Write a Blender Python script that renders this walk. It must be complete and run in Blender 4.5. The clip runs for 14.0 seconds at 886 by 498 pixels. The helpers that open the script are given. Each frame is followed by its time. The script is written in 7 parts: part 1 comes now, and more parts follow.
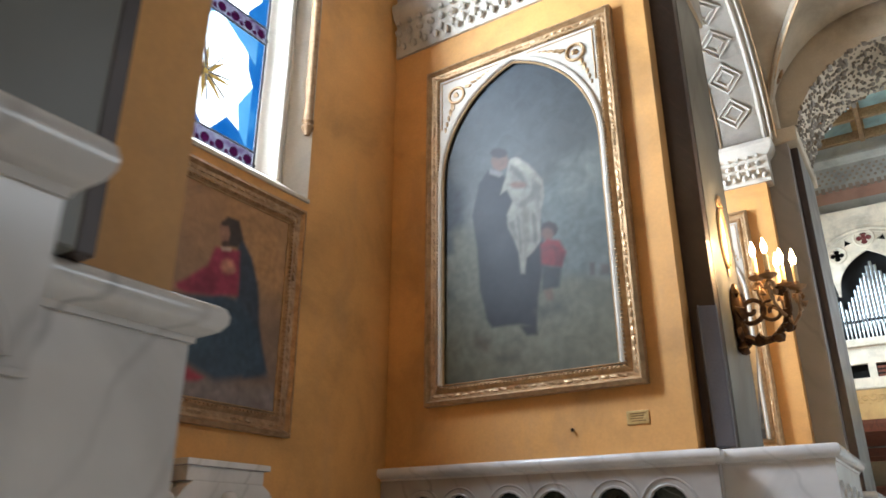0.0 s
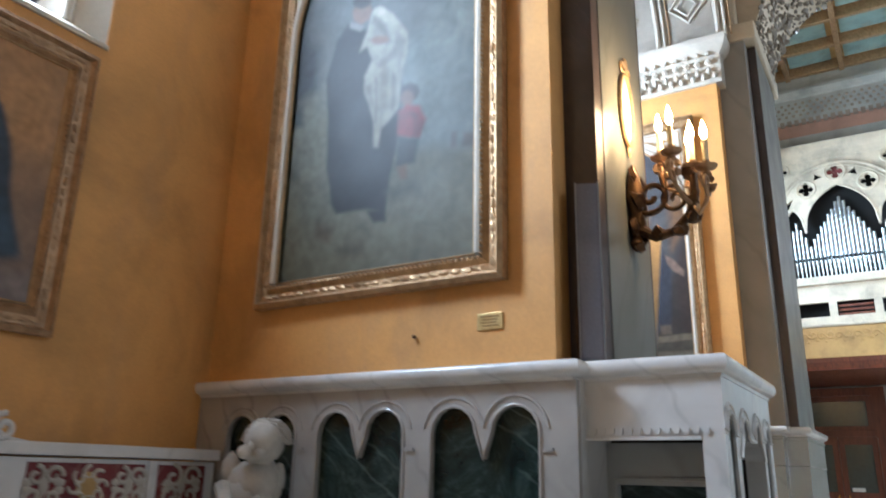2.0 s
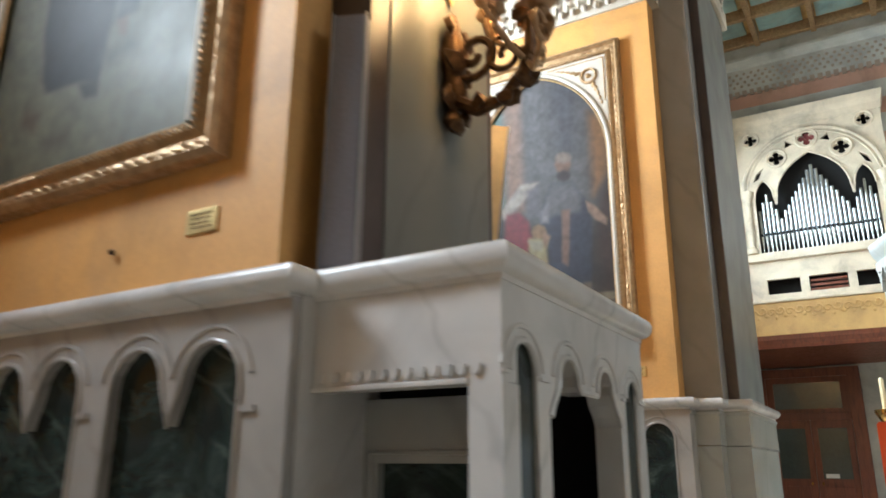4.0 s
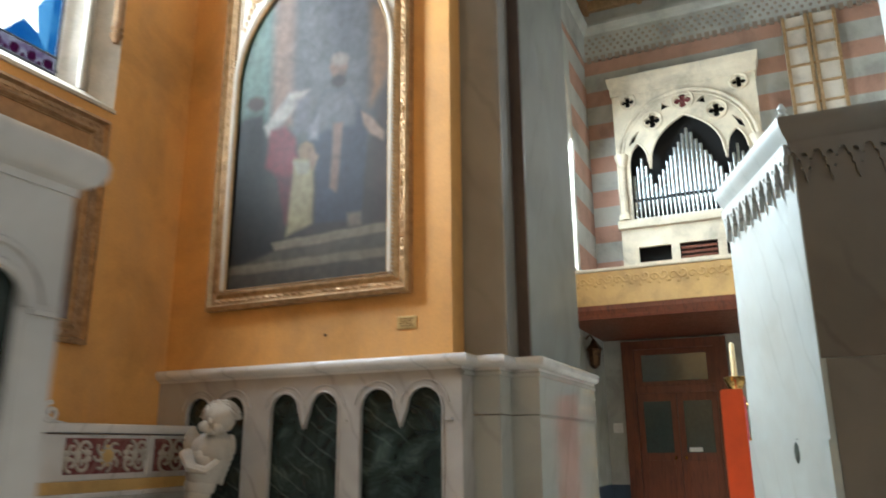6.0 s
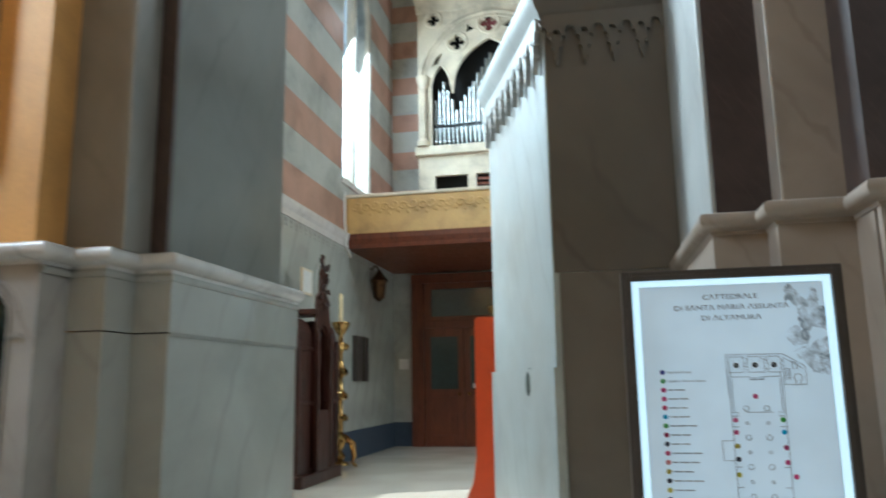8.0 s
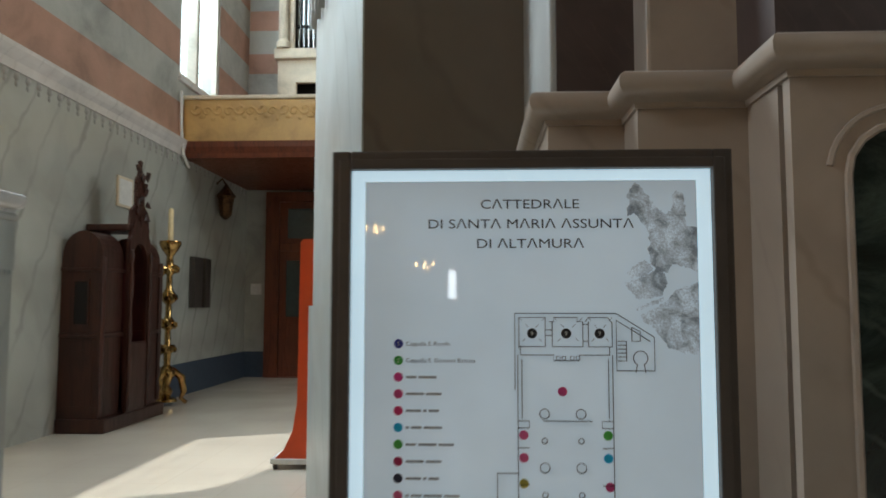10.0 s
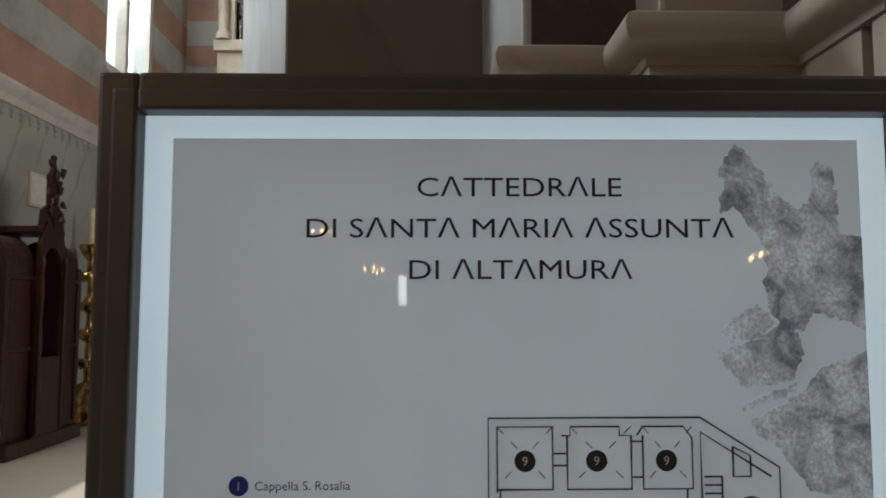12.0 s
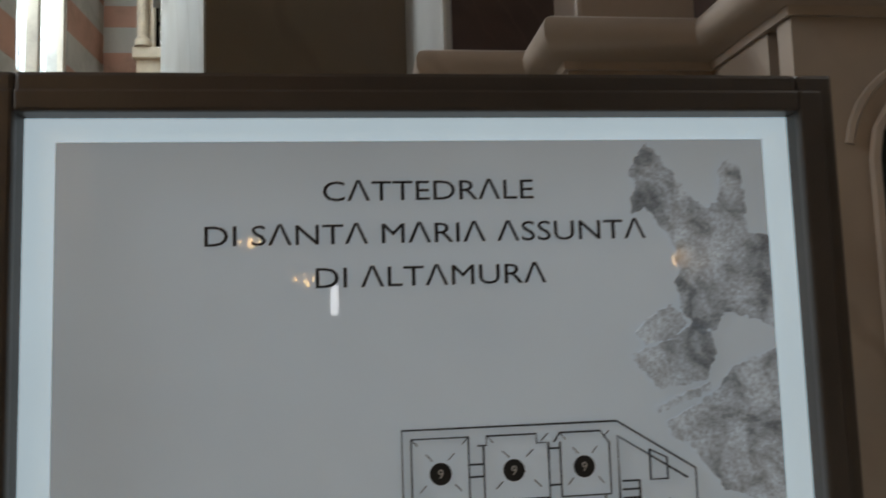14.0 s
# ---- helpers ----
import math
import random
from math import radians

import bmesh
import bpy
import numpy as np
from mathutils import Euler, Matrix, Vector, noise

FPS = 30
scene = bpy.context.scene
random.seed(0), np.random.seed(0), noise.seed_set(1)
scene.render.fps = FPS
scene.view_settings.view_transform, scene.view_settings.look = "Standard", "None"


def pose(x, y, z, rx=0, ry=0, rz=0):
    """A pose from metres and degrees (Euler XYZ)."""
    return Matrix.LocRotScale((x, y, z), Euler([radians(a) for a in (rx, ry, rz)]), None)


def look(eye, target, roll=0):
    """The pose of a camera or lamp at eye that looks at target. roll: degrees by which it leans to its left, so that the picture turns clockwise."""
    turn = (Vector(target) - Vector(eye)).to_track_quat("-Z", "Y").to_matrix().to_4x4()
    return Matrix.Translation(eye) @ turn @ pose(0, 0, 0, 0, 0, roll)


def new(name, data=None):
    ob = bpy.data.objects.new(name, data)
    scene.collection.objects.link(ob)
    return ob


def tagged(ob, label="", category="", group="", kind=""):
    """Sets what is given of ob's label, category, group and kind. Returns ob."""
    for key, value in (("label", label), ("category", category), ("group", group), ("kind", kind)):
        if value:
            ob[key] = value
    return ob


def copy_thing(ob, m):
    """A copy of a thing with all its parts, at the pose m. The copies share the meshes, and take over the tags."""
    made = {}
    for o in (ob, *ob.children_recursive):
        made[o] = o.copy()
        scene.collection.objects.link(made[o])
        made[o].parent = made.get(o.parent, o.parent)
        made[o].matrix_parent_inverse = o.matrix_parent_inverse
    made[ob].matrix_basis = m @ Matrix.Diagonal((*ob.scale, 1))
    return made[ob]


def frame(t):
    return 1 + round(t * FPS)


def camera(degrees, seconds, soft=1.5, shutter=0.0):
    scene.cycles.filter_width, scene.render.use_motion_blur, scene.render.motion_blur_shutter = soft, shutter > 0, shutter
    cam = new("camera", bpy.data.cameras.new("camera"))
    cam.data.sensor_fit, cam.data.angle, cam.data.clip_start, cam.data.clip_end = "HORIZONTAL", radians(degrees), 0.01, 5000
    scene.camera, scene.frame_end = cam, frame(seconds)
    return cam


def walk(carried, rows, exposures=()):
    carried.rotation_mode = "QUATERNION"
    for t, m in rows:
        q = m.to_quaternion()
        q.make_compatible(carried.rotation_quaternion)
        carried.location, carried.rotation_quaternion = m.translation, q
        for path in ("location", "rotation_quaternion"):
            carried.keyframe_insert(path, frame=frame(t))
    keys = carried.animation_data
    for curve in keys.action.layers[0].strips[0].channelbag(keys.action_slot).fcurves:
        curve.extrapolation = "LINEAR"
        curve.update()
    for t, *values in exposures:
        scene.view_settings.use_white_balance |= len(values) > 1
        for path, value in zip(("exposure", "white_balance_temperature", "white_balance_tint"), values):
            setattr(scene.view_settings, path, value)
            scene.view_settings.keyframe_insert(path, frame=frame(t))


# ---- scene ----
cam = camera(61.9, 14.0, soft=1.6, shutter=0.6)
PATH = [
    (0, (-0.255, 0.298, 1.56), (-1.278, 1.851, 2.296), -0.0),
    (0.5, (-0.146, 0.602, 1.574), (-1.175, 2.156, 2.298), 0.6),
    (1, (-0.142, 1.008, 1.533), (-1.168, 2.586, 2.209), 0.6),
    (1.5, (-0.134, 1.504, 1.541), (-1.174, 3.091, 2.174), 0.9),
    (2, (-0.088, 1.97, 1.558), (-1.103, 3.592, 2.14), 1.2),
    (2.2, (-0.091, 2.163, 1.543), (-1.098, 3.796, 2.106), 1.3),
    (4.3, (0.149, 4.268, 1.496), (-0.834, 5.913, 2.066), 0.0),
    (4.5, (0.186, 4.54, 1.49), (-0.771, 6.201, 2.06), 0.3),
    (5, (0.276, 5.069, 1.49), (-0.607, 6.77, 2.063), 0.5),
    (5.5, (0.359, 5.574, 1.518), (-0.471, 7.306, 2.073), 0.2),
    (6, (0.549, 6.067, 1.497), (-0.247, 7.828, 2.013), -0.5),
    (6.5, (0.719, 6.484, 1.447), (-0.03, 8.276, 1.923), -0.9),
    (7, (0.84, 6.971, 1.451), (0.171, 8.803, 1.896), -1.3),
    (7.5, (1.035, 7.429, 1.45), (0.482, 9.307, 1.858), -1.2),
    (8, (1.116, 7.872, 1.424), (0.732, 9.802, 1.783), -0.9),
    (8.5, (1.203, 8.254, 1.456), (0.968, 10.218, 1.753), -1.0),
    (9, (1.359, 8.593, 1.462), (1.188, 10.573, 1.687), -0.3),
    (9.2, (1.407, 8.72, 1.466), (1.247, 10.702, 1.676), -0.1),
    (11.3, (1.521, 9.833, 1.599), (1.52, 11.83, 1.703), -0.3),
    (11.5, (1.519, 9.881, 1.591), (1.503, 11.874, 1.753), -0.3),
    (12, (1.512, 9.939, 1.6), (1.55, 11.932, 1.765), -0.1),
    (12.5, (1.515, 9.948, 1.608), (1.607, 11.941, 1.752), -0.2),
    (13, (1.517, 9.96, 1.604), (1.638, 11.951, 1.746), -0.5),
    (13.5, (1.52, 9.978, 1.6), (1.657, 11.968, 1.743), -1.1),
    (14, (1.533, 9.962, 1.6), (1.753, 11.941, 1.783), -1.8),
]
EXPOSURES = [(0.0, 0.3, 5750, 9), (0.5, 0.34, 5350, 8), (2.2, 0.36, 5250, 7), (4.5, 0.22, 6100, 6), (6.5, 0.25, 5850, 4), (7.5, 0.1, 5500, 2), (8.1, 0.0, 5500, 0), (9.2, -0.2, 5850, 3), (11.3, -1.0, 6350, 9), (14.0, -1.02, 6550, 11)]
walk(cam, [(t, look(eye, target, roll)) for t, eye, target, roll in PATH], EXPOSURES)

# ---- world, sun, window and fill light ----
SUN_ELEV, SUN_FROM = 70.0, -114.0
world = bpy.data.worlds.new("sky_world")
scene.world = world
world.use_nodes = True
wn = world.node_tree
sky = wn.nodes.new("ShaderNodeTexSky")
sky.sky_type, sky.sun_disc = 'NISHITA', False
sky.sun_elevation, sky.sun_rotation = radians(SUN_ELEV), radians(SUN_FROM)
wn.nodes["Background"].inputs[1].default_value = 0.15
wn.links.new(sky.outputs[0], wn.nodes["Background"].inputs[0])

sun_data = bpy.data.lights.new("sun", 'SUN')
sun_data.energy, sun_data.angle, sun_data.color = 5.0, radians(0.6), (1.0, 0.95, 0.87)
sun = new("sun", sun_data)
e, a = radians(SUN_ELEV), radians(SUN_FROM)
sun_way = Vector((math.sin(a) * math.cos(e), math.cos(a) * math.cos(e), math.sin(e)))
sun.matrix_world = look(sun_way * 40, (0, 0, 0))


def area_light(name, eye, target, w, h, power, color=(0.86, 0.94, 1.0)):
    d = bpy.data.lights.new(name, 'AREA')
    d.shape, d.size, d.size_y, d.energy, d.color = 'RECTANGLE', w, h, power, color
    ob = new(name, d)
    ob.matrix_world = look(eye, target)
    return ob


def bulb_light(name, eye, power, color=(1.0, 0.62, 0.28), radius=0.02):
    d = bpy.data.lights.new(name, 'POINT')
    d.energy, d.color, d.shadow_soft_size = power, color, radius
    ob = new(name, d)
    ob.location = eye
    return ob


# chapel and transept windows, then unseen fill lamps added in the nave and behind the walk
area_light("chapel_window_light", (-5.05, 3.63, 6.0), (-3.5, 3.63, 5.7), 1.3, 3.2, 780)
area_light("chapel_window_light", (-5.05, 9.35, 6.0), (-3.5, 9.35, 5.7), 1.3, 3.2, 700)
area_light("transept_window_light", (-4.25, 16.3, 7.9), (0.0, 16.0, 5.0), 1.3, 4.4, 1450)
area_light("transept_window_light", (-4.25, 22.45, 7.9), (0.0, 22.45, 5.5), 1.6, 4.4, 450)
# added fill lamps: no window stands at these three places
area_light("nave_fill_light", (8.7, 7.0, 7.0), (-1.0, 7.0, 1.5), 5.0, 3.5, 195, (0.98, 1.0, 0.98))
area_light("nave_fill_light", (8.7, 20.0, 7.0), (0.0, 19.5, 2.0), 5.0, 4.0, 680, (0.98, 1.0, 0.98))
area_light("west_fill_light", (3.0, -5.7, 6.5), (0.0, 6.0, 3.0), 4.0, 4.0, 8, (0.98, 1.0, 0.98))

# ---- materials ----


def material(name):
    m = bpy.data.materials.new(name)
    m.use_nodes = True
    return m, m.node_tree, m.node_tree.nodes["Principled BSDF"]


def node(nt, kind, **vals):
    n = nt.nodes.new(kind)
    for k, v in vals.items():
        if k in n.inputs:
            n.inputs[k].default_value = v
    return n


def ramp(nt, fac, stops):
    r = nt.nodes.new("ShaderNodeValToRGB")
    els = r.color_ramp.elements
    while len(els) < len(stops):
        els.new(0.5)
    for el, (p, c) in zip(els, stops):
        el.position, el.color = p, (*c, 1) if len(c) == 3 else c
    nt.links.new(fac, r.inputs[0])
    return r.outputs[0]


def mixed(nt, fac, a, b, mode='MIX'):
    m = nt.nodes.new("ShaderNodeMix")
    m.data_type, m.blend_type = 'RGBA', mode
    for s, v in ((m.inputs[0], fac), (m.inputs[6], a), (m.inputs[7], b)):
        if hasattr(v, "links"):
            nt.links.new(v, s)
        elif isinstance(v, (int, float)):
            s.default_value = v
        else:
            s.default_value = (*v, 1)
    return m.outputs[2]


def noise_of(nt, co, scale, detail=4, rough=0.55, distort=0.0):
    n = node(nt, "ShaderNodeTexNoise", Scale=scale, Detail=detail, Roughness=rough, Distortion=distort)
    nt.links.new(co, n.inputs["Vector"])
    return n.outputs["Fac"]


def coords(nt, which="Object"):
    return nt.nodes.new("ShaderNodeTexCoord").outputs[which]


def bumped(nt, bsdf, height, strength=0.2, dist=0.01):
    b = node(nt, "ShaderNodeBump", Strength=strength, Distance=dist)
    nt.links.new(height, b.inputs["Height"])
    nt.links.new(b.outputs[0], bsdf.inputs["Normal"])


def world_co(nt):
    return nt.nodes.new("ShaderNodeNewGeometry").outputs["Position"]


def vein_lines(nt, co, scale, turn, width):
    """Long wandering lines across the stone."""
    mp = node(nt, "ShaderNodeMapping", Rotation=turn)
    nt.links.new(co, mp.inputs["Vector"])
    w = node(nt, "ShaderNodeTexWave", Scale=scale, Distortion=5.0, Detail=4.0)
    w.inputs["Detail Scale"].default_value = 0.7
    w.inputs["Detail Roughness"].default_value = 0.62
    nt.links.new(mp.outputs[0], w.inputs["Vector"])
    return ramp(nt, w.outputs["Fac"], [(0.0, (1, 1, 1)), (width * 0.4, (0.45,) * 3), (width, (0, 0, 0))])


def mat_stone(name, base, vein, scale=1.2, rough=0.3, vein_amount=0.7, dirt=(0.35, 0.3, 0.25), dirt_amount=0.25, bump=0.05):
    """Veined marble: soft clouds, long wandering veins broad and fine, grime and uneven polish."""
    m, nt, b = material(name)
    co = world_co(nt)
    cloud = noise_of(nt, co, scale * 1.1, 5, 0.55, 0.8)
    ground = ramp(nt, cloud, [(0.32, [c * 0.84 for c in base]), (0.5, base), (0.7, [min(1, c * 1.1) for c in base])])
    mask = ramp(nt, noise_of(nt, co, scale * 0.9, 3), [(0.38, (0, 0, 0)), (0.68, (vein_amount,) * 3)])
    broad = mixed(nt, 1.0, vein_lines(nt, co, scale * 0.5, (0.5, 0.75, 0.4), 0.34), mask, 'MULTIPLY')
    fine = mixed(nt, 1.0, vein_lines(nt, co, scale * 1.1, (0.9, -0.5, 0.8), 0.07), mask, 'MULTIPLY')
    c = mixed(nt, broad, ground, [0.5 * p + 0.5 * q for p, q in zip(base, vein)])
    c = mixed(nt, fine, c, vein)
    grime = ramp(nt, noise_of(nt, co, 0.9, 6, 0.6), [(0.45, (0, 0, 0)), (0.85, (dirt_amount,) * 3)])
    c = mixed(nt, grime, c, dirt)
    nt.links.new(c, b.inputs["Base Color"])
    r = ramp(nt, noise_of(nt, co, 2.2, 1), [(0.3, (rough * 0.85,) * 3), (0.7, (min(1, rough * 1.25),) * 3)])
    nt.links.new(r, b.inputs["Roughness"])
    bumped(nt, b, noise_of(nt, co, 5, 1), bump, 0.004)
    return m


def mat_plaster(name, base, worn, scale=0.8, rough=0.62, streak=0.35):
    """Painted plaster, sponged in uneven tones, with damp stains."""
    m, nt, b = material(name)
    co = world_co(nt)
    big = ramp(nt, noise_of(nt, co, scale, 6, 0.62, 0.4), [(0.32, [c * 0.68 for c in base]), (0.5, base), (0.7, [min(1, c * 1.16) for c in base])])
    mp = node(nt, "ShaderNodeMapping", Scale=(1.0, 1.0, 0.35))
    nt.links.new(co, mp.inputs["Vector"])
    st = ramp(nt, noise_of(nt, mp.outputs[0], 2.4, 7, 0.68), [(0.5, (0, 0, 0)), (0.74, (streak,) * 3)])
    c = mixed(nt, st, big, worn)
    fine = noise_of(nt, co, 45, 4)
    c = mixed(nt, 0.12, c, ramp(nt, fine, [(0.3, (0.3, 0.3, 0.3)), (0.7, (1, 1, 1))]), 'MULTIPLY')
    nt.links.new(c, b.inputs["Base Color"])
    b.inputs["Roughness"].default_value = rough
    bumped(nt, b, noise_of(nt, co, 16, 6, 0.6), 0.25, 0.006)
    return m


def mat_metal(name, base, dark, rough=0.35, metal=0.9, bump=0.15):
    m, nt, b = material(name)
    co = coords(nt)
    n1 = noise_of(nt, co, 14, 6, 0.65)
    nt.links.new(ramp(nt, n1, [(0.36, dark), (0.58, base)]), b.inputs["Base Color"])
    nt.links.new(ramp(nt, noise_of(nt, co, 30, 4), [(0.3, (rough * 0.7,) * 3), (0.7, (rough * 1.4,) * 3)]), b.inputs["Roughness"])
    b.inputs["Metallic"].default_value = metal
    bumped(nt, b, noise_of(nt, co, 60, 5), bump, 0.003)
    return m


def mat_wood(name, base, dark, rough=0.38, scale=6.0):
    m, nt, b = material(name)
    co = coords(nt)
    mp = node(nt, "ShaderNodeMapping", Scale=(scale, scale, scale * 0.12))
    nt.links.new(co, mp.inputs["Vector"])
    g = noise_of(nt, mp.outputs[0], 2.2, 8, 0.65, 1.2)
    c = ramp(nt, g, [(0.3, dark), (0.5, base), (0.72, [min(1, k * 1.25) for k in base])])
    c = mixed(nt, ramp(nt, noise_of(nt, co, 1.6, 4), [(0.45, (0, 0, 0)), (0.7, (0.5,) * 3)]), c, dark)
    nt.links.new(c, b.inputs["Base Color"])
    nt.links.new(ramp(nt, g, [(0.3, (rough * 1.4,) * 3), (0.7, (rough * 0.8,) * 3)]), b.inputs["Roughness"])
    bumped(nt, b, g, 0.2, 0.003)
    return m


def mat_plain(name, base, rough=0.5, metal=0.0, vary=0.12, scale=12.0):
    m, nt, b = material(name)
    co = coords(nt)
    n1 = noise_of(nt, co, scale, 5, 0.6)
    nt.links.new(ramp(nt, n1, [(0.3, [c * (1 - vary) for c in base]), (0.7, [min(1, c * (1 + vary)) for c in base])]), b.inputs["Base Color"])
    b.inputs["Roughness"].default_value = rough
    b.inputs["Metallic"].default_value = metal
    bumped(nt, b, noise_of(nt, co, scale * 5, 4), 0.08, 0.003)
    return m


def mat_glow(name, color, strength):
    m, nt, b = material(name)
    b.inputs["Base Color"].default_value = (*color, 1)
    b.inputs["Emission Color"].default_value = (*color, 1)
    b.inputs["Emission Strength"].default_value = strength
    return m


def mat_pane(name, stops, scale, rough=0.1):
    """Coloured leaded glass that lets daylight through."""
    m, nt, b = material(name)
    tr = nt.nodes.new("ShaderNodeBsdfTransparent")
    tl = nt.nodes.new("ShaderNodeBsdfTranslucent")
    c = ramp(nt, noise_of(nt, coords(nt), scale, 3), stops)
    nt.links.new(c, tr.inputs[0])
    nt.links.new(c, tl.inputs[0])
    mx = node(nt, "ShaderNodeMixShader", Fac=0.35)
    nt.links.new(tr.outputs[0], mx.inputs[1])
    nt.links.new(tl.outputs[0], mx.inputs[2])
    nt.links.new(mx.outputs[0], nt.nodes["Material Output"].inputs[0])
    return m


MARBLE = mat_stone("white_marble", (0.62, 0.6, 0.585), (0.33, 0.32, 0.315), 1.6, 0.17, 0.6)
# darker copy of the white marble, with the wainscots' shade in its colour
SHADED_MARBLE = mat_stone("shaded_white_marble", (0.38, 0.355, 0.335), (0.21, 0.195, 0.185), 1.6, 0.17, 0.65)
GREY_MARBLE = mat_stone("grey_veined_marble", (0.335, 0.335, 0.315), (0.2, 0.195, 0.18), 0.9, 0.36, 0.6, (0.24, 0.21, 0.17), 0.4)
SHAFT_MARBLE = mat_stone("dark_grey_marble", (0.15, 0.15, 0.134), (0.085, 0.08, 0.07), 0.9, 0.36, 0.6, (0.15, 0.13, 0.1), 0.4)
POLISHED_GREY = mat_stone("polished_grey_marble", (0.37, 0.37, 0.345), (0.22, 0.215, 0.195), 0.9, 0.07, 0.55, (0.27, 0.24, 0.2), 0.35, 0.02)
GREEN_MARBLE, nt, b = material("dark_green_marble")
co = world_co(nt)
c = ramp(nt, noise_of(nt, co, 3.2, 8, 0.68, 1.6), [(0.36, (0.007, 0.011, 0.01)), (0.52, (0.018, 0.028, 0.025)), (0.64, (0.045, 0.066, 0.058)), (0.8, (0.1, 0.13, 0.118))])
c = mixed(nt, mixed(nt, 1.0, vein_lines(nt, co, 2.6, (0.4, 0.9, 0.3), 0.08), ramp(nt, noise_of(nt, co, 2.0, 3), [(0.45, (0, 0, 0)), (0.7, (0.55,) * 3)]), 'MULTIPLY'), c, (0.15, 0.19, 0.17))
nt.links.new(c, b.inputs["Base Color"])
b.inputs["Roughness"].default_value = 0.13
BROWN_MARBLE = mat_stone("dark_brown_marble", (0.055, 0.036, 0.031), (0.12, 0.075, 0.065), 6.0, 0.4, 0.3, (0.016, 0.011, 0.01), 0.8)
ROSE_MARBLE = mat_stone("rose_beige_marble", (0.31, 0.25, 0.2), (0.19, 0.145, 0.115), 1.6, 0.34, 0.7, (0.16, 0.12, 0.09), 0.45)
RED_MARBLE = mat_stone("red_inlay_marble", (0.16, 0.035, 0.04), (0.4, 0.25, 0.22), 5.0, 0.2, 0.7)
OCHRE = mat_plaster("ochre_plaster", (0.67, 0.345, 0.1), (0.5, 0.29, 0.13), 0.9, 0.6, 0.55)
CREAM = mat_plaster("cream_plaster", (0.5, 0.42, 0.31), (0.4, 0.31, 0.21))
WHITE = mat_plaster("white_plaster", (0.56, 0.51, 0.43), (0.44, 0.37, 0.28), 1.0, 0.6, 0.25)
# dark brown for the added closing surfaces, so they return less light
DIM_BOUNCE = mat_plaster("dim_bounce_brown", (0.22, 0.18, 0.135), (0.15, 0.12, 0.09), 0.7)
STRIPE_PINK = mat_plaster("rose_band_plaster", (0.42, 0.245, 0.18), (0.38, 0.27, 0.21), 1.0)
STRIPE_GREY = mat_plaster("grey_band_plaster", (0.42, 0.43, 0.4), (0.3, 0.3, 0.27), 1.0)
GILT = mat_metal("worn_gilding", (0.5, 0.34, 0.185), (0.36, 0.235, 0.12), 0.42, 0.65, 0.15)
DULL_GILT = mat_metal("aged_bronze_gilding", (0.42, 0.27, 0.15), (0.28, 0.17, 0.09), 0.46, 0.6, 0.2)
BRONZE = mat_metal("dark_bronze", (0.12, 0.065, 0.03), (0.04, 0.02, 0.012), 0.42, 0.8, 0.35)
BRASS = mat_metal("polished_brass", (0.55, 0.36, 0.13), (0.2, 0.11, 0.04), 0.18, 1.0, 0.2)
TIN = mat_metal("organ_pipe_tin", (0.62, 0.65, 0.64), (0.4, 0.42, 0.42), 0.18, 0.9, 0.05)
DARK_WOOD = mat_wood("dark_walnut", (0.045, 0.014, 0.008), (0.014, 0.005, 0.004))
DOOR_WOOD = mat_wood("red_brown_door_wood", (0.145, 0.038, 0.016), (0.06, 0.016, 0.008))
ORGAN_WOOD = mat_plaster("cream_painted_wood", (0.66, 0.58, 0.44), (0.5, 0.41, 0.28), 1.6, 0.5, 0.25)
BALCONY_WOOD = mat_plaster("ochre_painted_wood", (0.56, 0.36, 0.13), (0.34, 0.2, 0.07), 1.4, 0.5, 0.4)
ORANGE = mat_plain("orange_lacquer", (0.62, 0.07, 0.012), 0.35, 0, 0.12, 3)
MAGENTA = mat_plain("crimson_cloth", (0.42, 0.03, 0.09), 0.85, 0, 0.2, 20)
# flat black that puts the shade of deep openings into colour
BLACK = mat_plain("black_opening_shade", (0.006, 0.006, 0.006), 0.9)
FRAME_DARK = mat_plain("dark_anodised_frame", (0.07, 0.058, 0.05), 0.42, 0.3)
SPEAKER_GREY = mat_plain("grey_speaker_grille", (0.16, 0.155, 0.18), 0.55, 0.1, 0.1, 60)
FRAME_GREY = mat_plain("grey_aluminium_edge", (0.3, 0.3, 0.31), 0.4, 0.3)
SPEAKER_SIDE = mat_plain("beige_speaker_case", (0.52, 0.42, 0.27), 0.5)
WAX = mat_plain("ivory_wax", (0.75, 0.62, 0.36), 0.5)
FLAME = mat_glow("bulb_glow", (1.0, 0.6, 0.22), 90.0)
LEAD = mat_plain("lead_came", (0.03, 0.03, 0.035), 0.5, 0.5)
PAPER = mat_plain("white_card", (0.7, 0.7, 0.68), 0.7)
BRASS_PLATE = mat_metal("brass_plate", (0.6, 0.45, 0.2), (0.42, 0.3, 0.12), 0.42, 0.8, 0.05)
DOOR_GLASS = mat_plain("dark_door_glass", (0.05, 0.07, 0.07), 0.08)
AGED_STONE = mat_plaster("aged_limestone", (0.46, 0.42, 0.37), (0.31, 0.27, 0.225), 2.0, 0.7)

